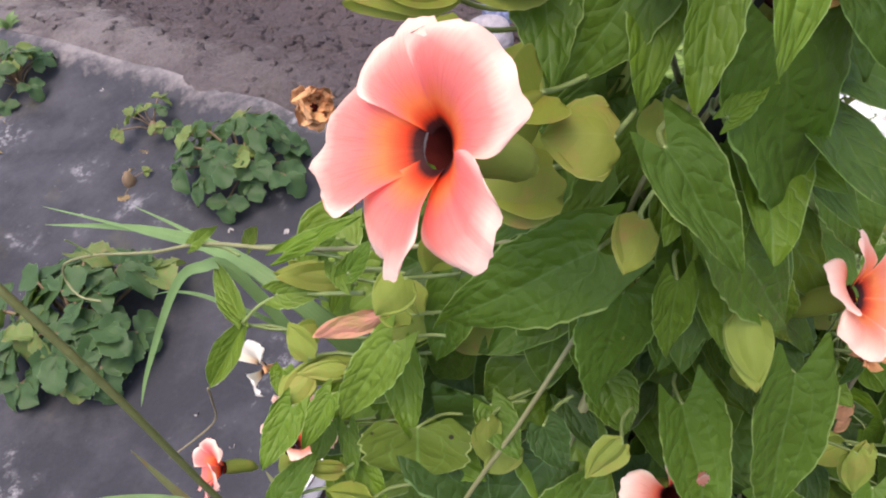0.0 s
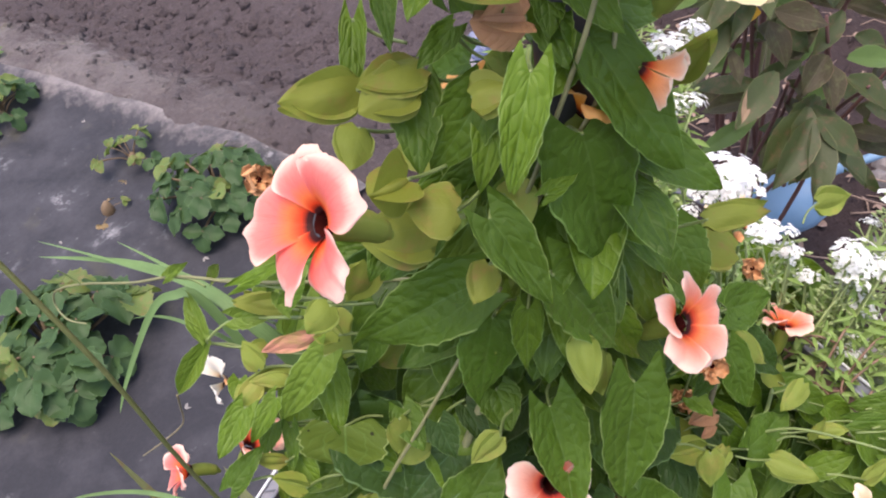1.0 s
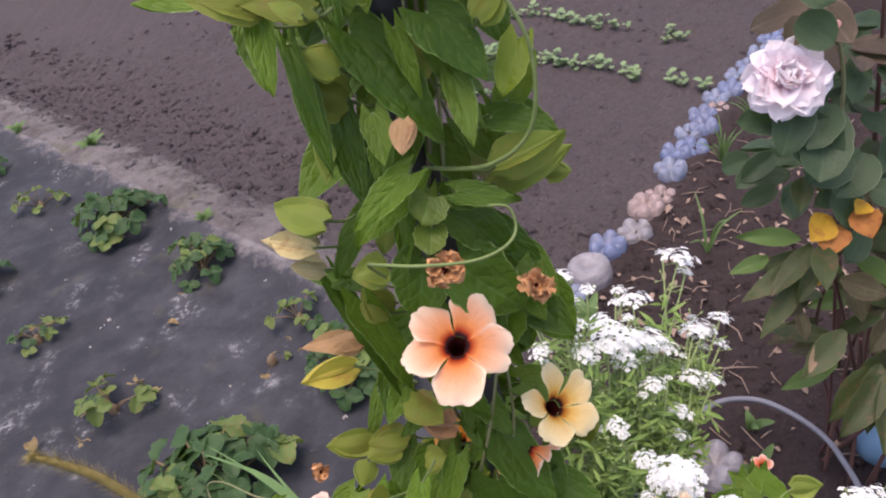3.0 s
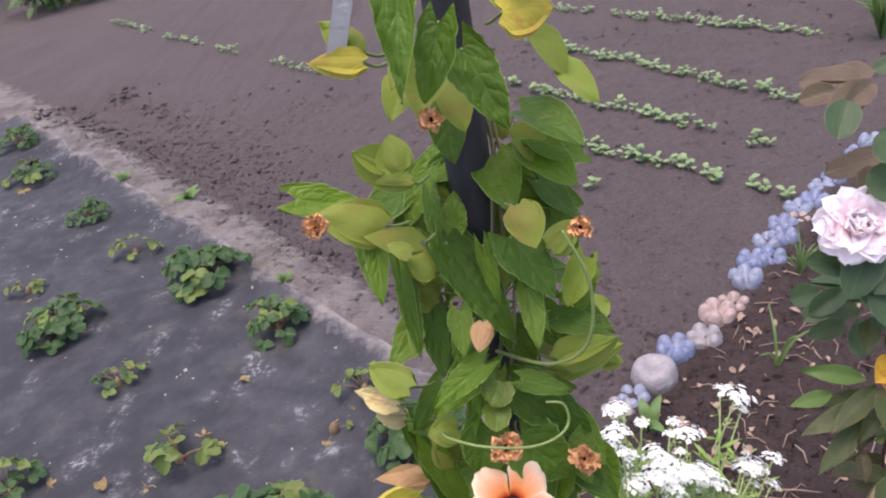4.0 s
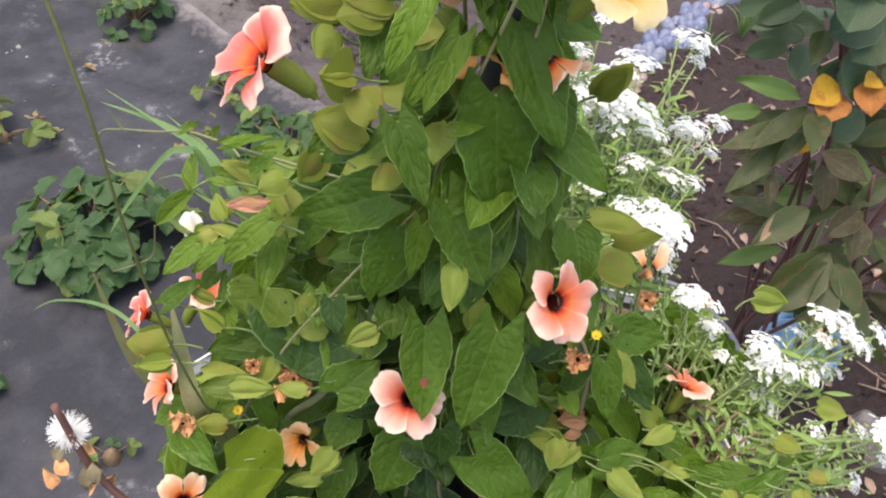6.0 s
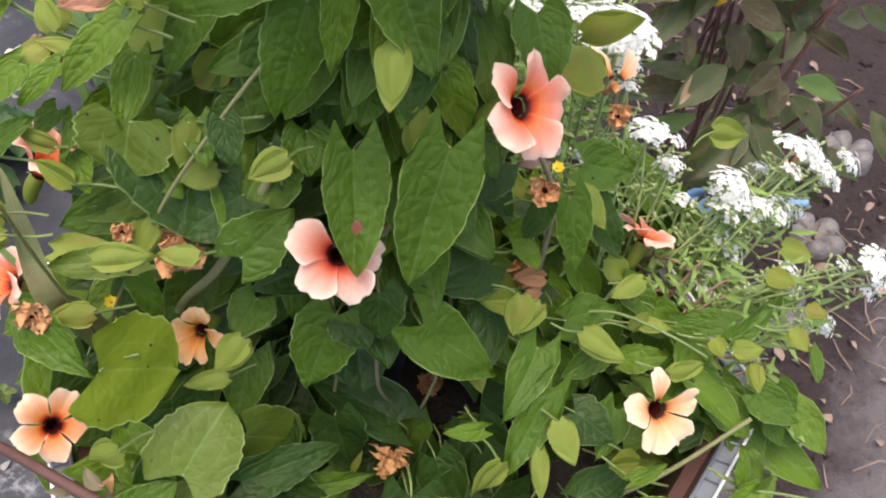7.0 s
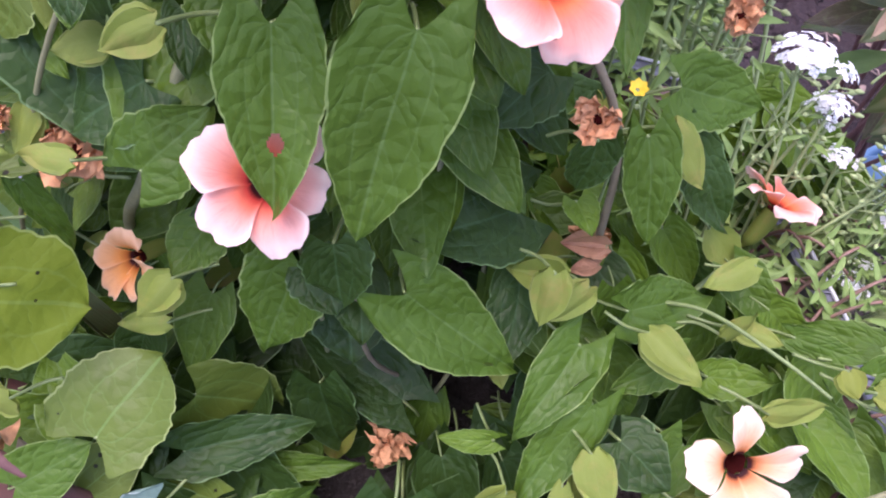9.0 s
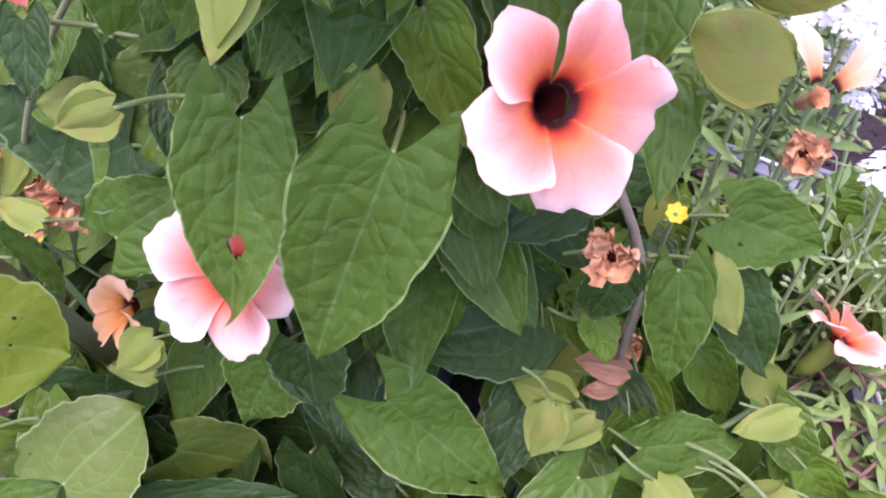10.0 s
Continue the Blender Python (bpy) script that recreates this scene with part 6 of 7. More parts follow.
def alyssum(base, heads, label, leaves, seed):
    r = random.Random(seed)
    t = thing("alyssum_plant", base, label, "flower")
    b = Vector(base)
    lm, lb = [], []
    for k in range(5):
        d = blade_data(0.016, 0.0027, "lance", rows=6, cols=2, fold=0.3, droop=r.uniform(0, 0.4), r=r)
        lm.append(mesh_from("leaf", d[0], d[1], ALY_LEAF, d[2]))
        lb.append(d)
    more = []
    for x, y, z, rad in heads:
        more.append((x, y, z, rad * 1.22))
        for q in range(2):
            more.append((x + r.uniform(-0.022, 0.022), y + r.uniform(-0.012, 0.02), z - r.uniform(-0.004, 0.026), rad * r.uniform(0.45, 0.85)))
    fine = []
    for k, (x, y, z, rad) in enumerate(more):
        FRONT.append((Vector((x, y, z)), rad))
        h = Vector((x, y, z)) - b
        root = Vector((h.x * 0.25 + r.uniform(-0.01, 0.01), h.y * 0.25 + r.uniform(-0.01, 0.01), 0))
        mid = root.lerp(h, 0.55) + Vector((r.uniform(-0.01, 0.01), r.uniform(-0.01, 0.01), 0.02))
        st = part("stalk", spike_mesh([root, mid, h], seed + k), t)
        tilt = (h - mid).normalized()
        m = aim(h, h + tilt.orthogonal(), tilt)
        part("flower_head", floret_head(rad, seed * 31 + k), t, m)
        FRONT.append((b + mid, 0.02))
        for q in range(leaves):
            f = r.uniform(0.1, 0.85)
            p = root.lerp(mid, f * 1.8) if f < 0.55 else mid.lerp(h, (f - 0.55) * 2.2)
            p = p + Vector((r.gauss(0, 0.007), r.gauss(0, 0.007), r.gauss(0, 0.006)))
            w = r.uniform(0, 6.28)
            d = Vector((math.cos(w), math.sin(w), r.uniform(0.1, 0.9)))
            s = r.uniform(0.7, 1.4)
            m = aim(p, p + d, Vector((0, -0.5, 0.9))) @ Matrix.Diagonal((s, s, s, 1))
            if q < 4:
                part("leaf", r.choice(lm), t, m)
            else:
                b2 = r.choice(lb)
                fine.append(([m @ v for v in b2[0]], b2[1], b2[2], 0))
    V, Fc, U, I = join_data(fine)
    tagged(part("fine_leaves", mesh_from("fine_leaves", V, Fc, ALY_LEAF, U), t), kind="stuff")


alyssum((0.085, 0.125, 0.61), [(0.194, 0.300, 0.830, 0.0125), (0.138, 0.252, 0.841, 0.0105), (0.104, 0.216, 0.836, 0.0135), (0.119, 0.224, 0.829, 0.0130), (0.141, 0.235, 0.807, 0.0135), (0.128, 0.228, 0.815, 0.0110), (0.106, 0.230, 0.844, 0.010), (0.219, 0.268, 0.779, 0.0085), (0.192, 0.262, 0.774, 0.0105), (0.203, 0.268, 0.770, 0.0105), (0.135, 0.200, 0.793, 0.008), (0.178, 0.230, 0.752, 0.011), (0.182, 0.232, 0.744, 0.009), (0.075, 0.220, 0.912, 0.0078), (0.071, 0.200, 0.908, 0.0082), (0.066, 0.203, 0.895, 0.008), (0.049, 0.200, 0.862, 0.007), (0.159, 0.240, 0.787, 0.0098), (0.090, 0.150, 0.817, 0.006), (0.156, 0.200, 0.753, 0.0078), (0.150, 0.19, 0.735, 0.007), (0.08, 0.19, 0.86, 0.008)], "sweet alyssum with white flower heads at the back of the planter", 40, 4)
alyssum((0.125, 0.03, 0.61), [(0.106, 0.070, 0.858, 0.0105), (0.113, 0.070, 0.848, 0.0105), (0.099, 0.072, 0.852, 0.008), (0.148, 0.082, 0.780, 0.0085), (0.155, 0.088, 0.774, 0.0085), (0.240, 0.075, 0.769, 0.0095), (0.252, 0.075, 0.760, 0.0095), (0.263, 0.070, 0.752, 0.0095), (0.197, 0.060, 0.760, 0.0095), (0.201, 0.058, 0.750, 0.0095), (0.197, 0.054, 0.741, 0.0085), (0.237, 0.060, 0.732, 0.0085), (0.229, 0.018, 0.722, 0.0078), (0.241, -0.010, 0.769, 0.0085), (0.248, -0.008, 0.762, 0.0078), (0.257, 0.0, 0.698, 0.006), (0.250, 0.068, 0.726, 0.008), (0.19, 0.03, 0.70, 0.006), (0.205, 0.056, 0.716, 0.010), (0.212, 0.052, 0.708, 0.009)], "sweet alyssum with white flower heads spilling over the rim", 9, 5)



def sedum(base, seed):
    """A sprawl of short reddish stems with small narrow leaves over the rim."""
    r = random.Random(seed)
    t = thing("stonecrop", base, "straggly stonecrop with reddish stems hanging over the planter rim", "succulent")
    red = plain_material("stonecrop_stem", (0.20, 0.12, 0.085), 0.6, spread=0.5, scale=120)
    d = blade_data(0.011, 0.0030, "lance", rows=5, cols=2, fold=0.3, droop=0.1, r=r)
    lm = mesh_from("leaf", d[0], d[1], ALY_LEAF, d[2])
    for k in range(34):
        w = radians(r.uniform(-75, 60))
        L = r.uniform(0.02, 0.05)
        o = Vector((r.uniform(-0.02, 0.02), r.uniform(-0.06, 0.07), 0))
        e = o + Vector((L * math.cos(w), L * math.sin(w), r.uniform(-0.006, 0.022)))
        mid = o.lerp(e, 0.5) + Vector((0, 0, r.uniform(0.006, 0.02)))
        pts = curve_points([o, mid, e], 5)
        st = part("stem", tube("stem", pts, [0.0010 - 0.00004 * i for i in range(len(pts))], red, 5), t)
        for q in range(9):
            i = r.randrange(2, len(pts))
            dv = Vector((r.uniform(-1, 1), r.uniform(-1, 1), r.uniform(-0.2, 1)))
            part("leaf", lm, st, aim(pts[i], pts[i] + dv, Vector((0.1, -0.5, 0.9))))


sedum((0.150, 0.005, 0.690), 6)


def yellow_weed(tip, foot, seed):
    """A thin stalk with one small yellow flower."""
    r = random.Random(seed)
    t = thing("yellow_weed", foot, "thin weed stalk with a tiny yellow flower in the planter", "weed", "weeds in the planter")
    top = Vector(tip) - Vector(foot)
    part("stalk", tube("stalk", curve_points([(0, 0, 0), top * 0.5 + Vector((0.006, 0, 0.01)), top], 6), 0.0006, ALY_STEM, 5), t)
    yellow = plain_material("yellow_petal", (0.85, 0.60, 0.03), 0.5, spread=0.2, scale=300)
    chunks = []
    for k in range(7):
        d = blade_data(0.0030, 0.0022, "round", rows=4, cols=4, fold=0.2, droop=-0.2, r=r)
        m = pose(top.x, top.y, top.z, 20, 0, 0) @ pose(0, 0, 0, 0, 0, 360 * k / 7) @ pose(0, 0.0006, 0, 25, 0, 0)
        chunks.append(([m @ v for v in d[0]], d[1], d[2], 0))
    V, Fc, U, I = join_data(chunks)
    part("flower", mesh_from("flower", V, Fc, yellow, U), t)
    FRONT.append((Vector(tip), 0.006))


yellow_weed((-0.0895, 0.030, 0.7975), (-0.06, 0.04, 0.61), 1)
yellow_weed((0.0696, 0.020, 0.822), (0.06, 0.04, 0.61), 2)
yellow_weed((-0.125, 0.010, 0.765), (-0.09, 0.03, 0.61), 3)

# ---- peony and rose in the bed ----
PEONY = {
    "dull": leaf_material("peony_leaf_green", (0.046, 0.062, 0.024), (0.10, 0.12, 0.05), (0.15, 0.17, 0.07), rough=0.45, relief=0.16, veins=6.0, amount=0.14, blotch=(0.12, 0.075, 0.045)),
    "fresh": leaf_material("peony_leaf_fresh", (0.080, 0.135, 0.038), (0.17, 0.25, 0.10), (0.18, 0.25, 0.1), rough=0.45, relief=0.16, veins=6.0, amount=0.14),
    "brown": leaf_material("peony_leaf_brown", (0.046, 0.036, 0.020), (0.15, 0.13, 0.08), (0.16, 0.11, 0.06), rough=0.5, relief=0.4, veins=6.0, blotch=(0.085, 0.10, 0.04)),
    "dry": leaf_material("peony_leaf_dry", (0.30, 0.21, 0.135), (0.24, 0.15, 0.09), (0.3, 0.2, 0.12), rough=0.8, relief=0.5, veins=6.0),
    "gold": leaf_material("peony_leaf_gold", (0.58, 0.32, 0.03), (0.50, 0.26, 0.04), (0.5, 0.22, 0.05), rough=0.55, relief=0.3, veins=6.0, blotch=(0.40, 0.12, 0.03)),
    "amber": leaf_material("peony_leaf_amber", (0.42, 0.16, 0.045), (0.45, 0.24, 0.05), (0.5, 0.28, 0.06), rough=0.55, relief=0.3, veins=6.0, blotch=(0.25, 0.07, 0.03)),
}
PEONY_BASE = Vector((0.60, 0.60, 0.0))
peony = thing("peony_bush", PEONY_BASE, "peony bush with drooping dull green, brown and golden leaves", "shrub")
TO_PEONY = Matrix.Translation(-PEONY_BASE)


def peony_leaf(base, tip, width, kind):
    length = (Vector(tip) - Vector(base)).length * 1.05
    d = blade_data(length, max(width, 0.24 * length), "lance", rows=10, cols=6, fold=rng.uniform(0.1, 0.45), droop=rng.uniform(0.0, 0.2), teeth=0.006, wave=0.02, curl=rng.uniform(-0.1, 0.1))
    m = aim(base, tip, Vector((rng.uniform(-0.4, 0.2), -0.55, 0.75)))
    part("leaf", mesh_from("leaf", d[0], d[1], PEONY[kind], d[2]), peony, TO_PEONY @ m)


def peony_stem(ctrl, r0=0.004, r1=0.002):
    pts = curve_points([Vector(c) - PEONY_BASE for c in ctrl], 6)
    part("stem", tube("stem", pts, [r0 + (r1 - r0) * i / (len(pts) - 1) for i in range(len(pts))], STEM_RED, 6), peony)


PEONY_TOPS = [Vector(p) for p in ((0.44, 0.49, 0.66), (0.47, 0.43, 0.52), (0.52, 0.45, 0.58), (0.58, 0.47, 0.60), (0.64, 0.52, 0.66), (0.70, 0.58, 0.62), (0.50, 0.58, 0.70), (0.62, 0.66, 0.68), (0.56, 0.40, 0.50), (0.68, 0.46, 0.48), (0.78, 0.66, 0.60), (0.50, 0.54, 0.56))]
for k, top in enumerate(PEONY_TOPS):
    foot = PEONY_BASE + Vector((0.05 * math.cos(k * 2.4), 0.05 * math.sin(k * 2.4), ground_height(0.6, 0.6) - 0.01))
    mid = foot.lerp(top, 0.5) + Vector((0.03 * math.sin(k), 0.03 * math.cos(k * 1.7), 0.06))
    peony_stem([foot, mid, top])
    for q in range(6):
        f = rng.uniform(0.45, 1.0)
        p = mid.lerp(top, f * 2 - 1) if f > 0.5 else foot.lerp(mid, f * 2)
        w = rng.uniform(0, 6.28)
        d = Vector((math.cos(w), math.sin(w) - 0.25, rng.uniform(-0.9, 0.05))).normalized()
        s = p + d * 0.03
        peony_leaf(s, s + d * rng.uniform(0.055, 0.09), rng.uniform(0.024, 0.036), rng.choice(("dull", "dull", "brown", "dull", "brown", "fresh", "brown")))
peony_leaf((0.403, 0.470, 0.671), (0.337, 0.483, 0.688), 0.023, "fresh")
peony_leaf((0.365, 0.470, 0.654), (0.317, 0.462, 0.653), 0.020, "fresh")
peony_leaf((0.409, 0.460, 0.644), (0.325, 0.440, 0.626), 0.026, "dull")
peony_leaf((0.403, 0.460, 0.621), (0.338, 0.417, 0.583), 0.025, "dull")
peony_leaf((0.424, 0.460, 0.635), (0.383, 0.429, 0.613), 0.019, "dull")
peony_leaf((0.471, 0.380, 0.504), (0.402, 0.338, 0.467), 0.038, "dull")
peony_leaf((0.473, 0.380, 0.499), (0.444, 0.316, 0.448), 0.038, "dull")
peony_leaf((0.475, 0.380, 0.502), (0.504, 0.332, 0.474), 0.032, "dull")
peony_leaf((0.439, 0.440, 0.621), (0.482, 0.406, 0.609), 0.032, "brown")
peony_leaf((0.505, 0.420, 0.552), (0.461, 0.395, 0.535), 0.031, "brown")
peony_leaf((0.506, 0.420, 0.541), (0.495, 0.377, 0.512), 0.034, "brown")
peony_leaf((0.545, 0.420, 0.505), (0.574, 0.373, 0.478), 0.035, "dull")
peony_leaf((0.392, 0.440, 0.588), (0.384, 0.406, 0.569), 0.018, "brown")
peony_leaf((0.413, 0.420, 0.551), (0.384, 0.389, 0.531), 0.016, "dry")
peony_leaf((0.417, 0.500, 0.737), (0.397, 0.467, 0.716), 0.026, "dull")
peony_leaf((0.444, 0.480, 0.685), (0.414, 0.460, 0.676), 0.037, "gold")
peony_leaf((0.445, 0.480, 0.675), (0.433, 0.448, 0.656), 0.043, "amber")
peony_leaf((0.476, 0.480, 0.686), (0.476, 0.447, 0.669), 0.037, "amber")
peony_leaf((0.485, 0.480, 0.694), (0.467, 0.466, 0.691), 0.024, "gold")
peony_leaf((0.416, 0.460, 0.613), (0.428, 0.449, 0.618), 0.019, "gold")
peony_leaf((0.479, 0.400, 0.498), (0.398, 0.364, 0.467), 0.039, "dull")
peony_leaf((0.478, 0.400, 0.503), (0.438, 0.341, 0.460), 0.036, "dull")
peony_leaf((0.486, 0.400, 0.500), (0.493, 0.334, 0.458), 0.036, "dull")
peony_leaf((0.441, 0.420, 0.554), (0.376, 0.385, 0.532), 0.034, "dull")
peony_leaf((0.508, 0.420, 0.493), (0.427, 0.375, 0.460), 0.043, "dull")
peony_leaf((0.433, 0.470, 0.637), (0.348, 0.467, 0.648), 0.027, "dull")
peony_leaf((0.417, 0.470, 0.658), (0.354, 0.433, 0.630), 0.026, "dull")

def rose_material(name, heart, inner, body, rim):
    m, nt, b = node_mat(name)
    u, v, uv = uv_split(nt)
    geo = nt.nodes.new("ShaderNodeNewGeometry")
    blot = noise_fac(nt, 60, 3, 0.6, geo.outputs["Position"])
    fac = math_node(nt, "ADD", v, math_node(nt, "MULTIPLY", math_node(nt, "SUBTRACT", blot, 0.5), 0.3))
    col = ramp(nt, fac, (0.0, heart), (0.25, inner), (0.6, body), (1.0, rim))
    nt.links.new(col, b.inputs["Base Color"])
    b.inputs["Roughness"].default_value = 0.65
    nt.links.new(bump(nt, blot, 0.3, 0.001), b.inputs["Normal"])
    see_through(nt, b, col, 0.35)
    return m


ROSE_LEAF = leaf_material("rose_leaf", (0.046, 0.078, 0.040), (0.09, 0.14, 0.07), (0.13, 0.17, 0.1), rough=0.45, relief=0.3, veins=8.0)
ROSE_RED = leaf_material("rose_leaf_red", (0.110, 0.080, 0.058), (0.22, 0.16, 0.13), (0.22, 0.13, 0.11), rough=0.5, relief=0.3, veins=8.0)
ROSE_PETAL = rose_material("rose_petal", (0.90, 0.58, 0.64), (0.93, 0.70, 0.75), (0.95, 0.84, 0.87), (0.96, 0.90, 0.92))
ROSE_BASE = Vector((0.72, 0.78, 0.0))
rose = thing("rose_bush", ROSE_BASE, "rose bush with one pale pink full-blown rose", "shrub")
TO_ROSE = Matrix.Translation(-ROSE_BASE)


def rose_leaf(base, tip, width, mat=None):
    length = (Vector(tip) - Vector(base)).length * 1.1
    d = blade_data(length, max(width, 0.5 * length), "round", rows=9, cols=6, fold=rng.uniform(0.05, 0.3), droop=rng.uniform(0, 0.2), teeth=0.03, wave=0.02)
    m = aim(base, tip, Vector((rng.uniform(-0.4, 0.3), -0.6, 0.7)))
    part("leaf", mesh_from("leaf", d[0], d[1], mat or ROSE_LEAF, d[2]), rose, TO_ROSE @ m)


def rose_bloom(at, facing, size):
    m = aim(at, Vector(at) + Vector(facing).orthogonal(), facing)
    heart = part("bloom", tube("bloom", [(0, 0, -0.4 * size), (0, 0, 0.25 * size), (0, 0, 0.42 * size)], [0.10 * size, 0.22 * size, 0.05 * size], ROSE_PETAL, 12), rose, TO_ROSE @ m, "pale pink full-blown rose")
    r = random.Random(21)
    for ringno, (count, rad, tilt, w) in enumerate(((5, 0.34, 80, 0.50), (7, 0.50, 70, 0.62), (8, 0.66, 54, 0.66), (9, 0.82, 34, 0.70), (10, 0.96, 12, 0.74), (8, 1.0, -8, 0.78))):
        for k in range(count):
            d = blade_data(rad * size, w * size, "round", rows=8, cols=8, fold=0.45, droop=-0.25 if ringno < 3 else 0.16, teeth=0.09, wave=0.12, r=r)
            pm = pose(0, 0, 0.05 * size * (2 - ringno), 0, 0, 360 * k / count + ringno * 31 + r.uniform(-9, 9)) @ pose(0, 0.07 * size, 0, tilt + r.uniform(-8, 8), r.uniform(-10, 10), 0)
            part("petal", mesh_from("petal", d[0], d[1], ROSE_PETAL, d[2]), heart, pm)


ROSE_TIPS = [Vector(p) for p in ((0.392, 0.50, 0.845), (0.43, 0.52, 1.06), (0.50, 0.52, 0.95), (0.56, 0.60, 1.02), (0.47, 0.55, 0.80), (0.62, 0.62, 0.88))]
for k, top in enumerate(ROSE_TIPS):
    foot = ROSE_BASE + Vector((0.04 * math.cos(k * 2.1), 0.04 * math.sin(k * 2.1), 0))
    mid = foot.lerp(top, 0.5) + Vector((0.02, 0.04, 0.08))
    pts = curve_points([foot - ROSE_BASE, mid - ROSE_BASE, top - ROSE_BASE], 8)
    part("cane", tube("cane", pts, [0.006 - 0.004 * i / (len(pts) - 1) for i in range(len(pts))], STEM if k % 2 else STEM_RED, 7), rose)
    for q in range(5 if k else 2):
        f = rng.uniform(0.35, 1.0)
        p = mid.lerp(top, f)
        w = rng.uniform(0, 6.28)
        d = Vector((math.cos(w), math.sin(w), rng.uniform(-0.5, 0.2))).normalized()
        side = Vector((-d.y, d.x, 0))
        for a in (0, -1, 1, -1, 1):
            b = p + d * (0.07 if a == 0 else rng.uniform(0.03, 0.055)) + side * a * 0.008
            e = b + (d + side * a * 1.1) * rng.uniform(0.03, 0.045)
            rose_leaf(b, e, rng.uniform(0.022, 0.032), ROSE_RED if (k == 1 and q < 3) else None)
rose_leaf((0.386, 0.500, 0.813), (0.339, 0.498, 0.833), 0.032)
rose_leaf((0.407, 0.500, 0.819), (0.421, 0.458, 0.775), 0.058)
rose_leaf((0.437, 0.500, 0.829), (0.402, 0.467, 0.803), 0.051)
rose_leaf((0.468, 0.500, 0.754), (0.415, 0.478, 0.746), 0.053)
rose_leaf((0.461, 0.500, 0.705), (0.466, 0.468, 0.676), 0.048)
rose_leaf((0.445, 0.500, 0.725), (0.492, 0.489, 0.736), 0.030)
rose_leaf((0.504, 0.500, 0.696), (0.523, 0.476, 0.690), 0.037)
rose_leaf((0.503, 0.500, 0.633), (0.468, 0.473, 0.616), 0.033)
rose_leaf((0.368, 0.500, 1.019), (0.348, 0.471, 0.998), 0.034)
rose_leaf((0.397, 0.500, 0.934), (0.424, 0.476, 0.915), 0.042)
rose_leaf((0.402, 0.500, 0.978), (0.421, 0.477, 0.960), 0.041)
rose_leaf((0.408, 0.500, 0.846), (0.374, 0.462, 0.811), 0.043)
rose_leaf((0.442, 0.500, 0.823), (0.408, 0.450, 0.772), 0.057)
rose_leaf((0.488, 0.500, 0.750), (0.448, 0.469, 0.726), 0.053)
rose_bloom((0.387, 0.492, 0.876), (-0.25, -0.72, 0.62), 0.044)


def rose_bud(foot, at, size):
    """A closed bud: wrapped petals in a green calyx on a long neck."""
    a, b = Vector(foot) - ROSE_BASE, Vector(at) - ROSE_BASE
    up = (b - a).normalized()
    part("bud_stem", tube("bud_stem", curve_points([tuple(a), tuple(a.lerp(b, 0.5) + Vector((0.004, 0, 0))), tuple(b)], 5), 0.0022, STEM, 7), rose)
    core = part("bud", tube("bud", [tuple(b + up * size * f) for f in (0.0, 0.3, 0.7, 1.1, 1.4, 1.6)], [size * w for w in (0.2, 0.46, 0.5, 0.36, 0.16, 0.03)], ROSE_BUD, 12), rose, label="closed salmon pink rose bud")
    for k in range(5):
        d = blade_data(size * 1.25, size * 0.5, "lance", rows=6, cols=4, fold=0.3, droop=-0.25, r=random.Random(k))
        w = 1.256 * k
        out = Vector((math.cos(w), math.sin(w), 0))
        base = b + out * size * 0.22
        part("sepal", mesh_from("sepal", d[0], d[1], ROSE_LEAF, d[2]), core, aim(base, base + up + out * 0.28, out))


ROSE_BUD = rose_material("rose_bud_petal", (0.80, 0.24, 0.20), (0.85, 0.34, 0.28), (0.86, 0.42, 0.36), (0.9, 0.55, 0.48))
rose_bud((0.462, 0.51, 0.80), (0.4435, 0.50, 0.905), 0.0125)

# ---- watering can and hoop ----
CAN = plain_material("blue_can_plastic", (0.17, 0.31, 0.46), 0.4, spread=0.12, scale=14, relief=0.12)
CAN_SHADE = plain_material("can_mouth_shade", (0.012, 0.016, 0.022), 0.7)


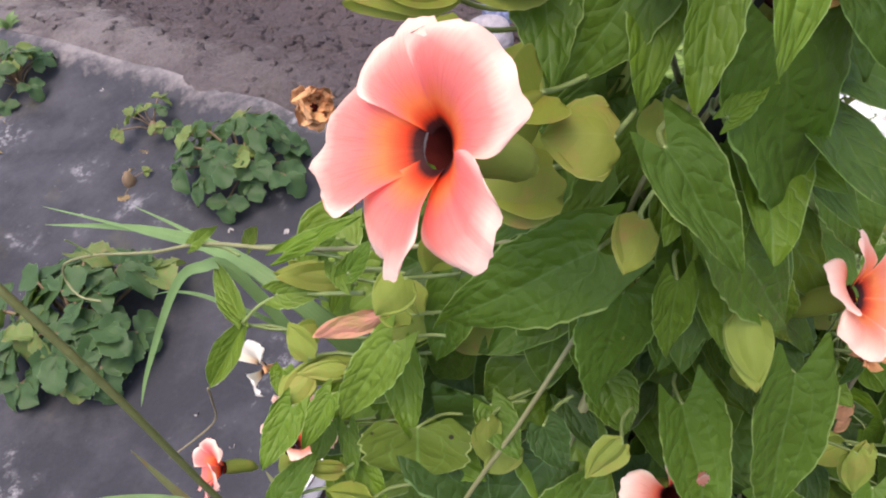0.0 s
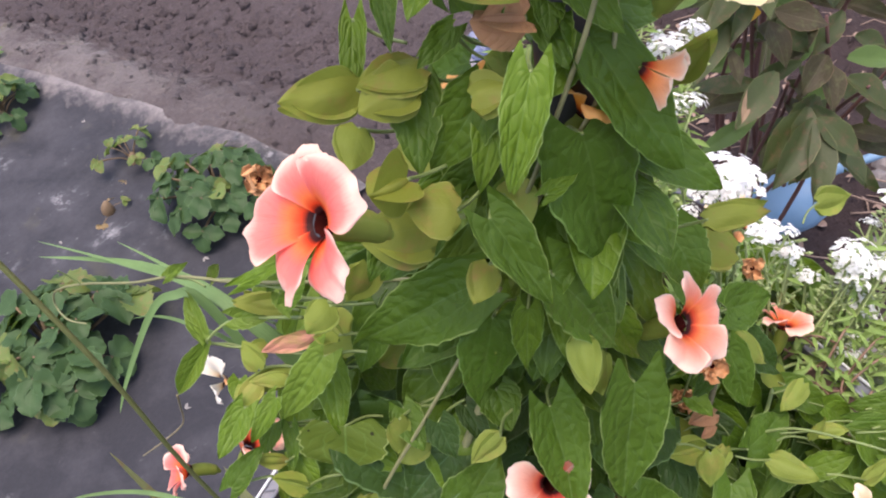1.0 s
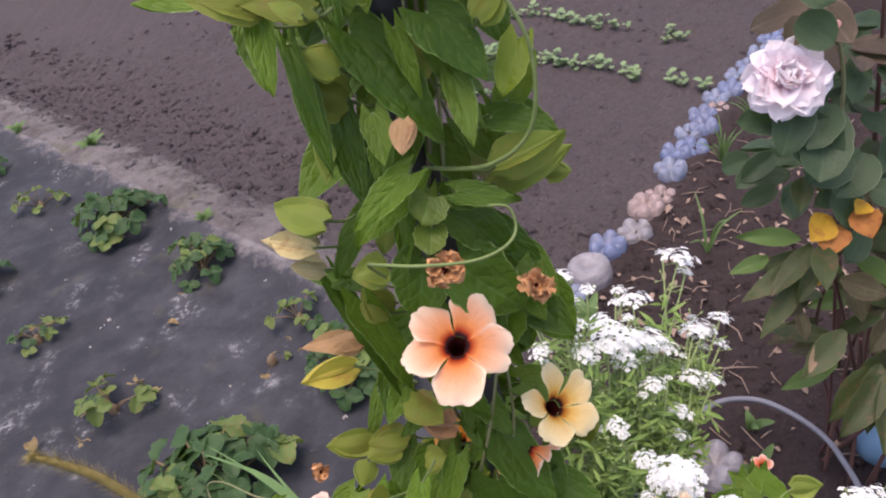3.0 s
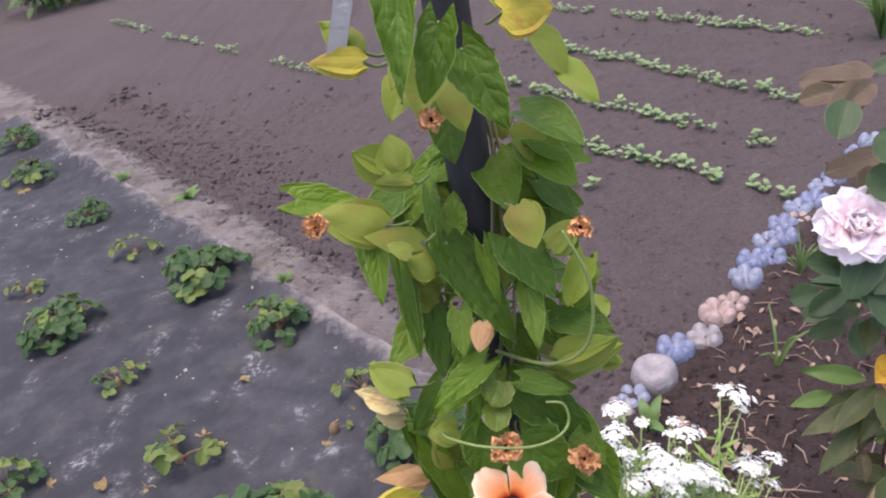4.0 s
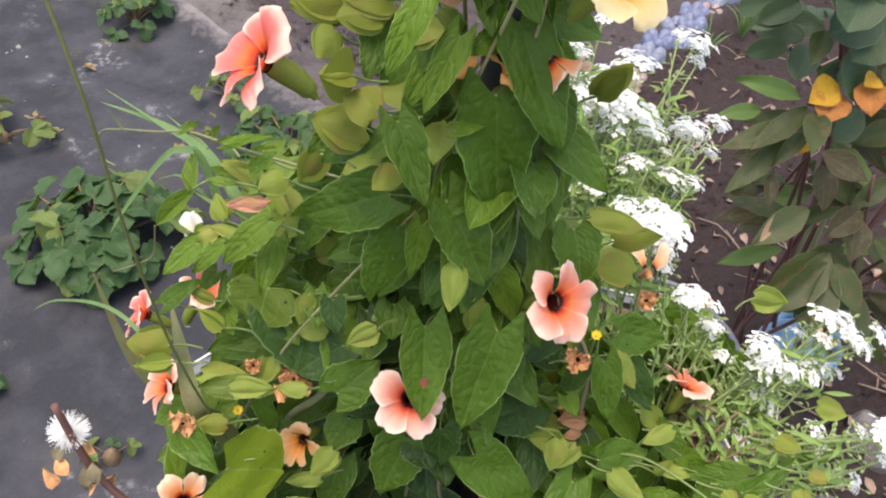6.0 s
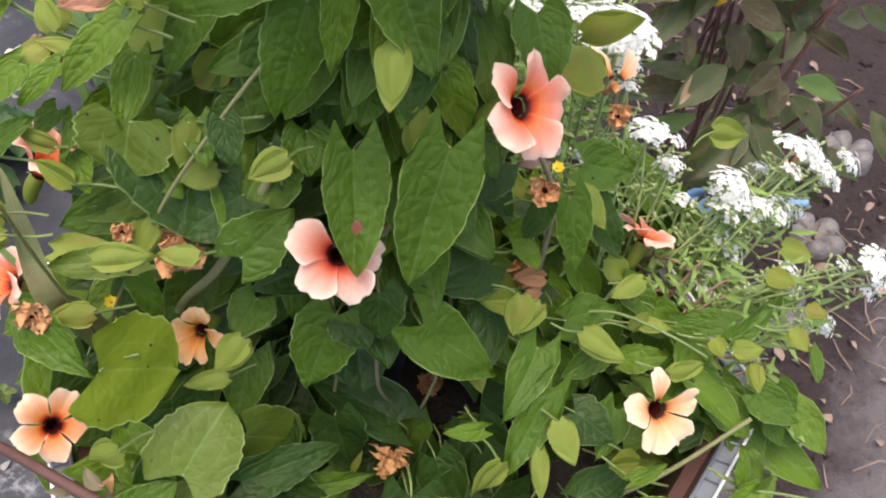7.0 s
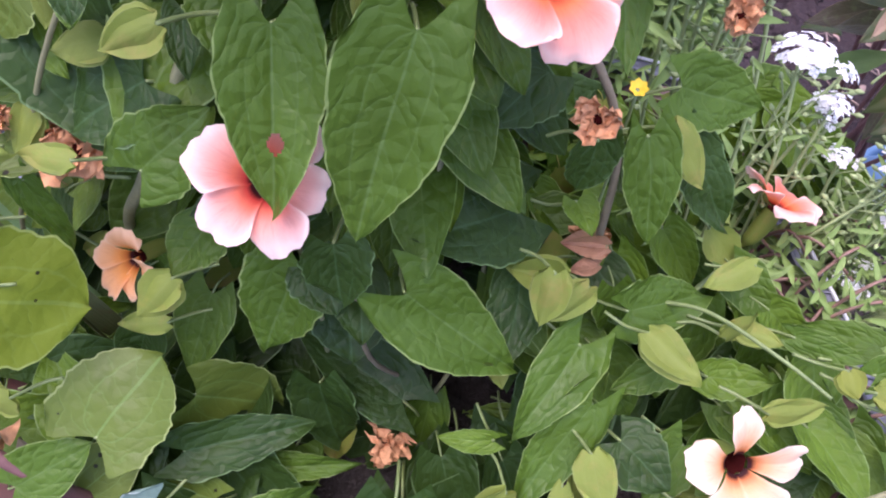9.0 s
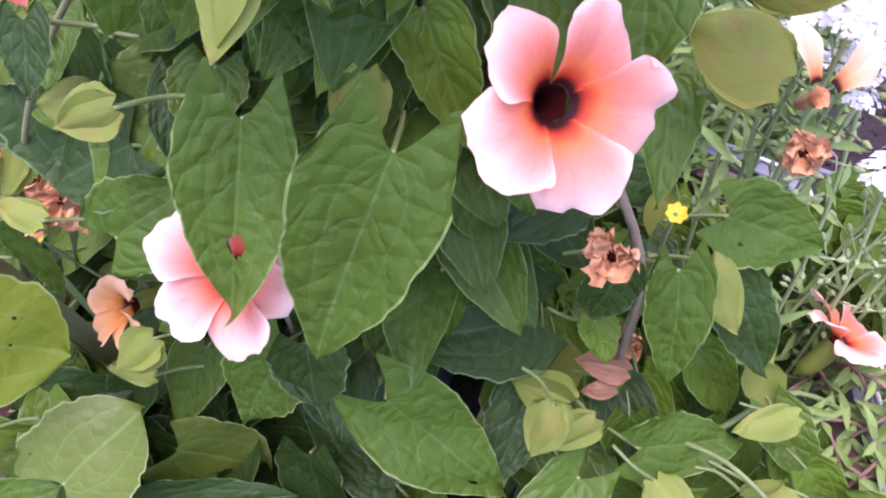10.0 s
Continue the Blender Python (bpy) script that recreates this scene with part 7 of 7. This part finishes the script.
def build_can():
    t = thing("watering_can", (0.66, 0.57, ground_height(0.66, 0.57)), "sky blue plastic watering can lying in the bed", "watering can")
    prof = [(0.0, 0.0), (0.030, 0.002), (0.046, 0.012), (0.054, 0.035), (0.056, 0.065), (0.053, 0.092), (0.042, 0.114), (0.028, 0.125), (0.025, 0.129), (0.022, 0.128), (0.022, 0.114), (0.036, 0.098)]
    n = 28
    V, Fc = [], []
    for rad, z in prof:
        for k in range(n):
            w = 2 * math.pi * k / n
            V.append(Vector((rad * math.cos(w) * 1.05, rad * math.sin(w) * 0.95, z)))
    for i in range(len(prof) - 1):
        for k in range(n):
            Fc.append((i * n + k, i * n + (k + 1) % n, (i + 1) * n + (k + 1) % n, (i + 1) * n + k))
    axis = Vector((0.45, -0.53, 0.66)).normalized()
    rise = Vector((0.50, 0.48, 0.70))
    rise = (rise - axis * rise.dot(axis)).normalized()
    lie = Matrix((rise.cross(axis), rise, axis)).transposed().to_4x4()
    lie.translation = Vector((0, 0, 0.088)) - axis * 0.062
    body = part("body", mesh_from("body", V, Fc, CAN), t, lie)
    # flat near-black disc across the opening, painting in the shade of the hollow
    V = [Vector((0.0225 * math.cos(2 * math.pi * k / 20), 0.0205 * math.sin(2 * math.pi * k / 20), 0.114)) for k in range(20)]
    part("mouth", mesh_from("mouth", V, [tuple(range(20))], CAN_SHADE), body, label="near-black disc in the mouth, painted as the shade inside")
    start = Vector((0, 0, 0.088)) + axis * 0.040 + rise * 0.030
    way = Vector((0.82, -0.32, 0.38)).normalized()
    sp = curve_points([tuple(start), tuple(start + way * 0.05), tuple(start + way * 0.125)], 5)
    part("spout", tube("spout", sp, [0.011 - 0.0045 * i / (len(sp) - 1) for i in range(len(sp))], CAN, 12), t)
    back = Vector((0, 0, 0.088)) - axis * 0.050
    hd = curve_points([tuple(back + rise * 0.030), tuple(back + rise * 0.062 + axis * 0.012), tuple(back + rise * 0.070 + axis * 0.05), tuple(back + rise * 0.050 + axis * 0.095)], 6)
    part("handle", tube("handle", hd, 0.0085, CAN, 10), t)


build_can()
HOSE = plain_material("grey_hose", (0.15, 0.15, 0.175), 0.5, scale=50, relief=0.2)
hoop = thing("wire_hoop", (0.46, 0.6, 0.0), "grey plastic-coated hoop arching over the soil", "hoop")
hp = curve_points([(-0.14, 0.06, -0.03), (-0.12, 0.105, 0.06), (-0.06, 0.120, 0.10), (0.01, 0.110, 0.10), (0.055, 0.065, 0.10), (0.085, 0.0, 0.10), (0.09, -0.06, 0.10), (0.085, -0.13, 0.09), (0.06, -0.19, 0.03), (0.04, -0.22, -0.03)], 6)
part("tube", tube("tube", hp, 0.0052, HOSE, 10), hoop)

# ---- grasses and dry stalks beside the planter ----
GRASS = leaf_material("grass_blade", (0.130, 0.225, 0.085), (0.2, 0.3, 0.12), (0.22, 0.32, 0.15), rough=0.5, relief=0.2)
GRASS_DULL = leaf_material("grass_blade_dull", (0.120, 0.135, 0.060), (0.2, 0.2, 0.1), (0.2, 0.2, 0.1), rough=0.6, relief=0.2, blotch=(0.15, 0.09, 0.05))
FOX_STALK = plain_material("foxtail_stalk", (0.105, 0.120, 0.035), 0.55, scale=120)
SEED = plain_material("foxtail_bristle", (0.30, 0.235, 0.075), 0.8, spread=0.4, scale=300)


def ribbon(points, width, seed=1):
    """A grass blade along points, with a keel."""
    pts = curve_points(points, 6)
    n = len(pts)
    V, U, Fc = [], [], []
    for i, p in enumerate(pts):
        d = (pts[min(i + 1, n - 1)] - pts[max(i - 1, 0)]).normalized()
        side = d.cross(Vector((0.1, -0.55, 0.8))).normalized()
        up = side.cross(d).normalized()
        f = i / (n - 1)
        w = width * 0.5 * min(1, 3 * f + 0.5) * (1 - f ** 2.5)
        for s in (-1, 0, 1):
            V.append(p + side * w * s + up * (0.25 * w * abs(s)))
            U.append((0.5 + 0.5 * s, f))
    for i in range(n - 1):
        for j in range(2):
            a = i * 3 + j
            Fc.append((a, a + 1, a + 4, a + 3))
    return V, Fc, U


def grass_clump():
    at = Vector((-0.11, 0.05, 0.62))
    t = thing("grass_clump", at, "long green grass blades leaning out of the planter", "grass")
    sh = Matrix.Translation(-at)
    for pts, w, m in (
        ([(-0.09, 0.04, 0.66), (-0.105, 0.062, 0.80), (-0.1305, 0.090, 0.868), (-0.1738, 0.155, 0.850), (-0.2414, 0.220, 0.8226)], 0.0075, GRASS),
        ([(-0.095, 0.05, 0.66), (-0.11, 0.07, 0.80), (-0.140, 0.104, 0.864), (-0.185, 0.165, 0.846), (-0.2360, 0.220, 0.834)], 0.0036, GRASS),
        ([(-0.09, 0.05, 0.66), (-0.10, 0.07, 0.80), (-0.135, 0.105, 0.858), (-0.165, 0.155, 0.846), (-0.1987, 0.220, 0.8138)], 0.0036, GRASS),
        ([(-0.12, 0.06, 0.80), (-0.140, 0.092, 0.872), (-0.1527, 0.100, 0.8785), (-0.1673, 0.105, 0.8673), (-0.1934, 0.100, 0.8345), (-0.2044, 0.095, 0.8185)], 0.0046, GRASS),
        ([(-0.10, 0.05, 0.72), (-0.13, 0.08, 0.835), (-0.1541, 0.100, 0.8568), (-0.185, 0.155, 0.812), (-0.2116, 0.200, 0.7673)], 0.0022, GRASS),
        ([(-0.17, 0.055, 0.66), (-0.190, 0.065, 0.700), (-0.208, 0.075, 0.735), (-0.225, 0.100, 0.785)], 0.0095, GRASS_DULL),
        ([(-0.11, 0.005, 0.66), (-0.130, -0.006, 0.770), (-0.138, -0.013, 0.804), (-0.150, 0.018, 0.812), (-0.162, 0.050, 0.812)], 0.0125, GRASS_DULL),
        ([(-0.10, 0.0, 0.66), (-0.16, 0.03, 0.76), (-0.197, 0.060, 0.789), (-0.2513, 0.100, 0.7537), (-0.285, 0.12, 0.72)], 0.0030, GRASS),
    ):
        V, Fc, U = ribbon(pts, w)
        part("blade", mesh_from("blade", [sh @ v for v in V], Fc, m, U), t)


grass_clump()


def foxtail():
    at = Vector((-0.13, 0.0, 0.62))
    t = thing("foxtail_grass", at, "foxtail grass stalk with a bristly golden seed head", "grass")
    line = [Vector(p) - at for p in ((-0.11, 0.0, 0.61), (-0.122, -0.005, 0.716), (-0.135, -0.022, 0.851), (-0.137, -0.030, 0.940), (-0.137, -0.030, 1.0), (-0.145, -0.019, 1.047))]
    part("stalk", tube("stalk", curve_points(line, 6), 0.00065, FOX_STALK, 6), t)
    head = [Vector(p) - at for p in ((-0.145, -0.019, 1.046), (-0.150, -0.018, 1.058), (-0.157, -0.017, 1.072), (-0.165, -0.017, 1.083), (-0.174, -0.017, 1.092))]
    pts = curve_points(head, 8)
    n = len(pts)
    core = part("seed_head", tube("seed_head", pts, [0.0009 + 0.0009 * math.sin(math.pi * min(1, 0.15 + 0.85 * i / (n - 1))) for i in range(n)], SEED, 8), t)
    r = random.Random(2)
    V, Fc = [], []
    for k in range(1600):
        i = r.randrange(n - 1)
        p = pts[i].lerp(pts[i + 1], r.random())
        d = (pts[i + 1] - pts[i]).normalized()
        a = d.orthogonal().normalized()
        w = r.uniform(0, 6.28)
        out = (a * math.cos(w) + d.cross(a) * math.sin(w)) + d * 0.9
        tip = p + out.normalized() * r.uniform(0.0035, 0.0085)
        s = d.cross(out).normalized() * 0.00016
        o = len(V)
        V += [p + s, p - s, tip]
        Fc.append((o, o + 1, o + 2))
    part("bristles", mesh_from("bristles", V, Fc, SEED, smooth=False), core)


foxtail()


def dry_stalk():
    at = Vector((-0.10, -0.03, 0.62))
    t = thing("dry_weed_stalk", at, "thick reddish brown twig with a withered grey leaf and white tuft", "weed")
    line = [Vector(p) - at for p in ((-0.10, -0.055, 0.62), (-0.112, -0.066, 0.688), (-0.130, -0.063, 0.717), (-0.158, -0.048, 0.738), (-0.186, -0.037, 0.777), (-0.195, -0.030, 0.831))]
    part("stalk", tube("stalk", curve_points(line, 6), [0.0030 - 0.0012 * i / 30 for i in range(31)], STEM_RED, 9), t)
    part("twig", tube("twig", curve_points([Vector((-0.130, -0.063, 0.717)) - at, Vector((-0.150, -0.050, 0.715)) - at, Vector((-0.172, -0.035, 0.730)) - at], 5), 0.0016, STEM_RED, 6), t)
    c = Vector((-0.196, -0.028, 0.806)) - at
    r = random.Random(8)
    V, Fc = [], []
    for k in range(700):
        d = Vector((r.gauss(0, 1), r.gauss(0, 1), r.gauss(0, 1))).normalized()
        e = c + d * r.uniform(0.007, 0.011)
        s = d.orthogonal().normalized() * 0.00016
        o = len(V)
        V += [c + s, c - s, e + s, e - s]
        Fc.append((o, o + 1, o + 3, o + 2))
    part("seed_tuft", mesh_from("seed_tuft", V, Fc, FLORET, smooth=False), t, label="white fluffy seed tuft")
    for k in range(16):
        p = (Vector((-0.140, -0.056, 0.718)) if k % 3 == 0 else Vector((-0.195, -0.037, 0.784))) + Vector((r.uniform(-0.010, 0.010), r.uniform(-0.006, 0.006), r.uniform(-0.010, 0.010))) - at
        d = blade_data(0.012, 0.007, "lance", rows=5, cols=4, fold=0.6, droop=0.3, wave=0.1, r=r)
        part("dry_leaf", mesh_from("dry_leaf", d[0], d[1], WITHER if k % 2 else STEM_BROWN, d[2]), t, aim(p, p + Vector((r.uniform(-1, 1), r.uniform(-1, 1), r.uniform(-1, 1))), (0, -0.6, 0.7)))


dry_stalk()

# ---- litter, weeds and distance ----
LITTER = plain_material("dry_litter", (0.25, 0.175, 0.135), 0.9, spread=0.5, scale=60)


def litter():
    """Dry leaf bits and straws lying on the bed under the shrubs."""
    r = random.Random(17)
    chunks = []
    for k in range(760):
        x, y = r.uniform(0.15, 1.3), r.uniform(-0.1, 1.7)
        if (Vector((x, y)) - BOTTLE_A).dot(Vector((0.72, -0.69))) < 0.06:
            continue
        z = ground_height(x, y) + 0.005
        if r.random() < 0.45:
            L = r.uniform(0.02, 0.09)
            w = r.uniform(0, 6.28)
            chunks.append((*tube_data([(x, y, z), (x + L * 0.5 * math.cos(w), y + L * 0.5 * math.sin(w), z + r.uniform(0.002, 0.012)), (x + L * math.cos(w + 0.2), y + L * math.sin(w + 0.2), z)], r.uniform(0.0008, 0.002), 4), 0))
        else:
            s = r.uniform(0.01, 0.028)
            b = blade_data(s, s * r.uniform(0.4, 0.8), "oval", rows=4, cols=4, fold=0.4, droop=0.4, wave=0.1, r=r)
            m = pose(x, y, z + 0.004, r.uniform(-25, 25), r.uniform(-25, 25), r.uniform(0, 360))
            chunks.append(([m @ v for v in b[0]], b[1], b[2], 0))
    V, Fc, U, I = join_data(chunks)
    ob = new("plant_litter", mesh_from("plant_litter", V, Fc, LITTER, U))
    tagged(ob, "dry straws and leaf bits on dark soil", "litter", kind="stuff")
    V, Fc = [], []
    chunks = []
    for k in range(260):
        a, c = r.uniform(-1.2, 3), 0.1 + abs(r.gauss(0, 0.9))
        p = EDGE_AT + EDGE_DIR * a + EDGE_NEAR * c
        if p.x > -0.1 or c > 3:
            continue
        s = r.uniform(0.003, 0.009)
        b = blade_data(s * 2, s * 1.4, "oval", rows=3, cols=2, fold=0.4, droop=0.5, r=r)
        m = pose(p.x, p.y, ground_height(p.x, p.y, 0.35) + 0.014, r.uniform(-20, 20), r.uniform(-20, 20), r.uniform(0, 360))
        chunks.append(([m @ v for v in b[0]], b[1], b[2], 0))
    V, Fc, U, I = join_data(chunks)
    ob = new("fabric_crumbs", mesh_from("fabric_crumbs", V, Fc, plain_material("pale_crumbs", (0.24, 0.225, 0.21), 0.9, spread=0.6), U))
    tagged(ob, "pale crumbs and leaf bits on the weed fabric", "litter", kind="stuff")


litter()


def dry_leaf(x, y, turn, size):
    d = blade_data(size, size * 0.7, "oval", rows=8, cols=6, fold=0.5, droop=0.3, wave=0.1, r=random.Random(int(turn)))
    ob = new("dry_leaf", mesh_from("dry_leaf", d[0], d[1], BERRY_LEAF[2], d[2]))
    ob.matrix_basis = pose(x, y, ground_height(x, y, 0.35) + 0.024, 8, 5, turn)
    tagged(ob, "fallen reddish tan dry leaf on weed fabric", "leaf", "fallen leaves")


dry_leaf(-1.07, 1.12, 40, 0.045)
dry_leaf(-1.32, 0.98, 160, 0.035)
dry_leaf(-0.80, 1.48, 250, 0.030)

WEED = leaf_material("weed_leaf", (0.10, 0.17, 0.06), (0.17, 0.24, 0.1), (0.18, 0.25, 0.1), relief=0.2)


def weed(x, y, size, seed, blades=14, grassy=True):
    r = random.Random(seed)
    t = thing("weed_tuft", (x, y, ground_height(x, y)), "small green weed tuft growing in the soil", "weed", "weeds")
    for k in range(blades):
        w = r.uniform(0, 6.28)
        rad = size * r.uniform(0.2, 0.7)
        h = size * r.uniform(0.5, 1.1) if grassy else size * r.uniform(0.2, 0.5)
        V, Fc, U = ribbon([(0, 0, -0.005), (0.4 * rad * math.cos(w), 0.4 * rad * math.sin(w), h * 0.7), (rad * math.cos(w), rad * math.sin(w), h)], size * (0.05 if grassy else 0.28))
        part("blade", mesh_from("blade", V, Fc, WEED, U), t)


weed(-1.29, 2.71, 0.10, 1, 10, False)
weed(-0.75, 1.95, 0.06, 2, 8, False)
weed(0.604, 1.25, 0.15, 3, 5)
weed(0.474, 0.72, 0.07, 4, 7, False)
weed(0.33, 0.80, 0.09, 5, 9, False)
weed(0.44, 0.62, 0.09, 6, 9, False)
weed(0.80, 1.62, 0.12, 7, 14)
weed(0.95, 1.75, 0.12, 8, 14)
weed(0.42, 0.42, 0.10, 9, 12, False)
weed(0.60, 0.25, 0.07, 10, 10, False)
weed(0.48, 0.08, 0.07, 11, 12, False)
weed(0.66, 0.36, 0.07, 12, 10, False)
weed(0.26, 1.10, 0.11, 13, 8, False)
weed(0.56, 0.10, 0.06, 20, 14, False)
weed(0.62, 0.17, 0.05, 21, 12, False)
weed(0.52, 0.02, 0.06, 22, 14, False)
weed(0.70, 0.26, 0.06, 23, 12, False)
weed(0.46, -0.04, 0.06, 24, 14, False)
weed(2.0, 3.6, 0.35, 14, 40)
weed(1.8, 3.3, 0.3, 15, 40)
weed(2.2, 4.1, 0.35, 16, 40)
weed(-1.7, 3.05, 0.08, 17, 8, False)

HEDGE = leaf_material("far_bush_leaf", (0.060, 0.105, 0.040), (0.1, 0.15, 0.07), (0.1, 0.15, 0.07))


def far_bush(x, y, w, h, label, seed, n=420):
    r = random.Random(seed)
    t = thing("bush", (x, y, 0), label, "bush", "bushes behind the plot")
    part("trunk", tube("trunk", curve_points([(0, 0, -0.05), (0.02, 0, h * 0.4), (0.0, 0.03, h * 0.75)], 5), 0.02, STEM_BROWN, 7), t)
    chunks = []
    for k in range(n):
        d = Vector((r.gauss(0, 1), r.gauss(0, 1), r.gauss(0, 1))).normalized() * r.uniform(0.35, 1.0) * (1 + 0.35 * noise.noise((k * 0.7, seed, 0)))
        p = Vector((d.x * w, d.y * w, h * 0.5 + d.z * h * 0.5))
        if p.z < 0.02:
            continue
        s = r.uniform(0.08, 0.14)
        b = blade_data(s, s * 0.6, "oval", rows=4, cols=2, fold=0.3, droop=0.3, r=r)
        m = aim(p, p + Vector((d.x, d.y, r.uniform(-0.7, 0.3))), Vector((0, -0.6, 0.8)))
        chunks.append(([m @ v for v in b[0]], b[1], b[2], 0))
    V, Fc, U, I = join_data(chunks)
    part("crown", mesh_from("crown", V, Fc, HEDGE, U), t)


far_bush(-5.2, 9.6, 1.1, 1.1, "dark green leafy bush at the plot's far corner", 1)
far_bush(-4.2, 8.3, 0.6, 0.55, "low dark green bush beyond the seedlings", 2)
far_bush(-6.0, 8.0, 1.0, 1.0, "broad dark green bush behind the plot", 3)
far_bush(2.6, 5.2, 0.6, 0.8, "green bush beyond the bottle edging", 4)

# ---- the vine's inner and far leaves ----
FAR_CHUNKS = {}


def fill_leaves(count, lo, hi, spread, kinds, seed, front=-0.02, name="leaf", shape="heart", size=(0.028, 0.050), mats=None, arc=(0.0, 6.283), mind=1.0, lie=False, inner=0.05):
    """Leaves deeper in the vine, at its sides and on its far side."""
    r = random.Random(seed)
    mats = mats or LEAF
    shapes = []
    for k in range(14):
        kind = kinds[k % len(kinds)]
        b = blade_data(1.0, r.uniform(0.55, 0.8), shape, rows=9, cols=6, fold=r.uniform(0.05, 0.3), droop=r.uniform(0, 0.2), teeth=0.03, wave=0.03, r=r)
        st = tube_data(curve_points([(0, 0, 0), (0, -0.12, -0.06), (0, -0.2, -0.25)], 4), 0.013, 5)
        V, Fc, U, I = join_data([(*b, 0), (*st, 1)])
        shapes.append((kind, V, Fc, U, I, mesh_from(name, V, Fc, [mats[kind], PETIOLE], U, mat_index=I)))
    made = tries = 0
    while made < count and tries < count * 12:
        tries += 1
        z = r.uniform(lo, hi)
        w = r.uniform(*arc)
        rad = spread(z) * math.sqrt(r.uniform(inner, 1.0))
        p = Vector((0.005 + rad * math.cos(w), 0.02 + rad * math.sin(w) * 0.85, z))
        out = Vector((math.cos(w), math.sin(w), 0))
        d = (out * r.uniform(0.3, 1.0) + Vector((r.uniform(-0.4, 0.4), r.uniform(-0.9, 0.1), r.uniform(-1.2, 0.0)))).normalized()
        if lie:
            a = r.uniform(0, 6.283)
            d = Vector((math.cos(a), 0.7 * math.sin(a), 0.55 * math.sin(a) + r.uniform(-0.3, 0.1))).normalized()
        s = r.uniform(*size)
        if name == "leaf" and ((p.x > 0.05 and p.z > 0.82) or (p.x > 0.035 and p.y > 0.03 and p.z > 0.73)):
            continue
        if p.y < front or buried(p + d * (0.5 * s), s, mind):
            continue
        made += 1
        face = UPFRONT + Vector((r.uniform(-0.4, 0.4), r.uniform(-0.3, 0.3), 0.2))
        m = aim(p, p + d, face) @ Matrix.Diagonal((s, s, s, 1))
        kind, V, Fc, U, I, me = r.choice(shapes)
        if p.y > 0.03:
            FAR_CHUNKS.setdefault(mats[kind].name, []).append(([m @ v for v in V], Fc, U, 0))
        else:
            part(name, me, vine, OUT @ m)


# low and inner leaves get the dark green: their shade is painted in
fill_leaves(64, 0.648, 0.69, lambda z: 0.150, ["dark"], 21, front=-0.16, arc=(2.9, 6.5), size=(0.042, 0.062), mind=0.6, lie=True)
fill_leaves(44, 0.665, 0.712, lambda z: 0.172, ["mid", "olive", "green", "dark"], 22, front=-0.16, arc=(2.7, 4.5), size=(0.028, 0.044), mind=1.0, lie=True, inner=0.5)
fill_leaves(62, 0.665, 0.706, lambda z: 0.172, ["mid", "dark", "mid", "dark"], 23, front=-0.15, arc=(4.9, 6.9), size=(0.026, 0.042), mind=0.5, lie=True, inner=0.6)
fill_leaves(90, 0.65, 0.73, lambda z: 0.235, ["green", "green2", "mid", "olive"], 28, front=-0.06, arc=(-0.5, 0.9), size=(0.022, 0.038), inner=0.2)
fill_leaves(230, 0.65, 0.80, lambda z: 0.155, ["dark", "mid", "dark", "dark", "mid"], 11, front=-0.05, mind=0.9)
fill_leaves(70, 0.695, 0.775, lambda z: 0.225, ["green", "mid", "green2", "mid"], 24, front=-0.06, arc=(-0.5, 0.7), size=(0.022, 0.036), inner=0.3)
fill_leaves(110, 0.76, 0.90, lambda z: 0.125 - 0.3 * max(0, z - 0.78), ["dark", "mid", "deep", "mid"], 15)
fill_leaves(110, 0.84, 1.12, lambda z: 0.058 - 0.11 * max(0, z - 0.9), ["mid", "green", "deep", "mid", "green2"], 12, front=-0.006, size=(0.020, 0.036))
fill_leaves(70, 0.76, 1.10, lambda z: 0.024, ["mid", "deep", "green", "mid"], 27, front=-0.003, mind=0.3, size=(0.022, 0.034), arc=(3.3, 6.1))
fill_leaves(10, 1.10, 1.27, lambda z: 0.026, ["green", "mid"], 26, front=0.0, arc=(3.3, 6.1), size=(0.020, 0.030))
fill_leaves(60, 1.06, 1.24, lambda z: 0.036, ["green", "mid", "green2"], 13, front=-0.006, size=(0.020, 0.034))
fill_leaves(46, 0.72, 0.90, lambda z: 0.165 - 0.15 * max(0, z - 0.75), ["green2", "green", "mid"], 16, front=0.03, arc=(2.3, 3.9), size=(0.024, 0.04))
fill_leaves(90, 0.70, 0.86, lambda z: 0.17 - 0.2 * max(0, z - 0.72), ["green", "mid", "green2"], 17, front=-0.05, arc=(-0.9, 0.9), size=(0.024, 0.042))
fill_leaves(70, 0.66, 0.95, lambda z: 0.165 - 0.35 * max(0, z - 0.74), ["bl", "ol", "bl"], 18, front=-0.06, name="bract", shape="oval", size=(0.016, 0.026), mats=BRACT)
fill_leaves(40, 0.90, 1.36, lambda z: 0.055 - 0.05 * max(0, z - 0.95), ["bl", "bl", "ol"], 19, front=-0.02, name="bract", shape="oval", size=(0.015, 0.025), mats=BRACT)
for mat_name, chunks in FAR_CHUNKS.items():
    V, Fc, U, I = join_data(chunks)
    tagged(part("far_leaves", mesh_from("far_leaves", V, Fc, bpy.data.materials[mat_name], U), vine, OUT), kind="stuff")
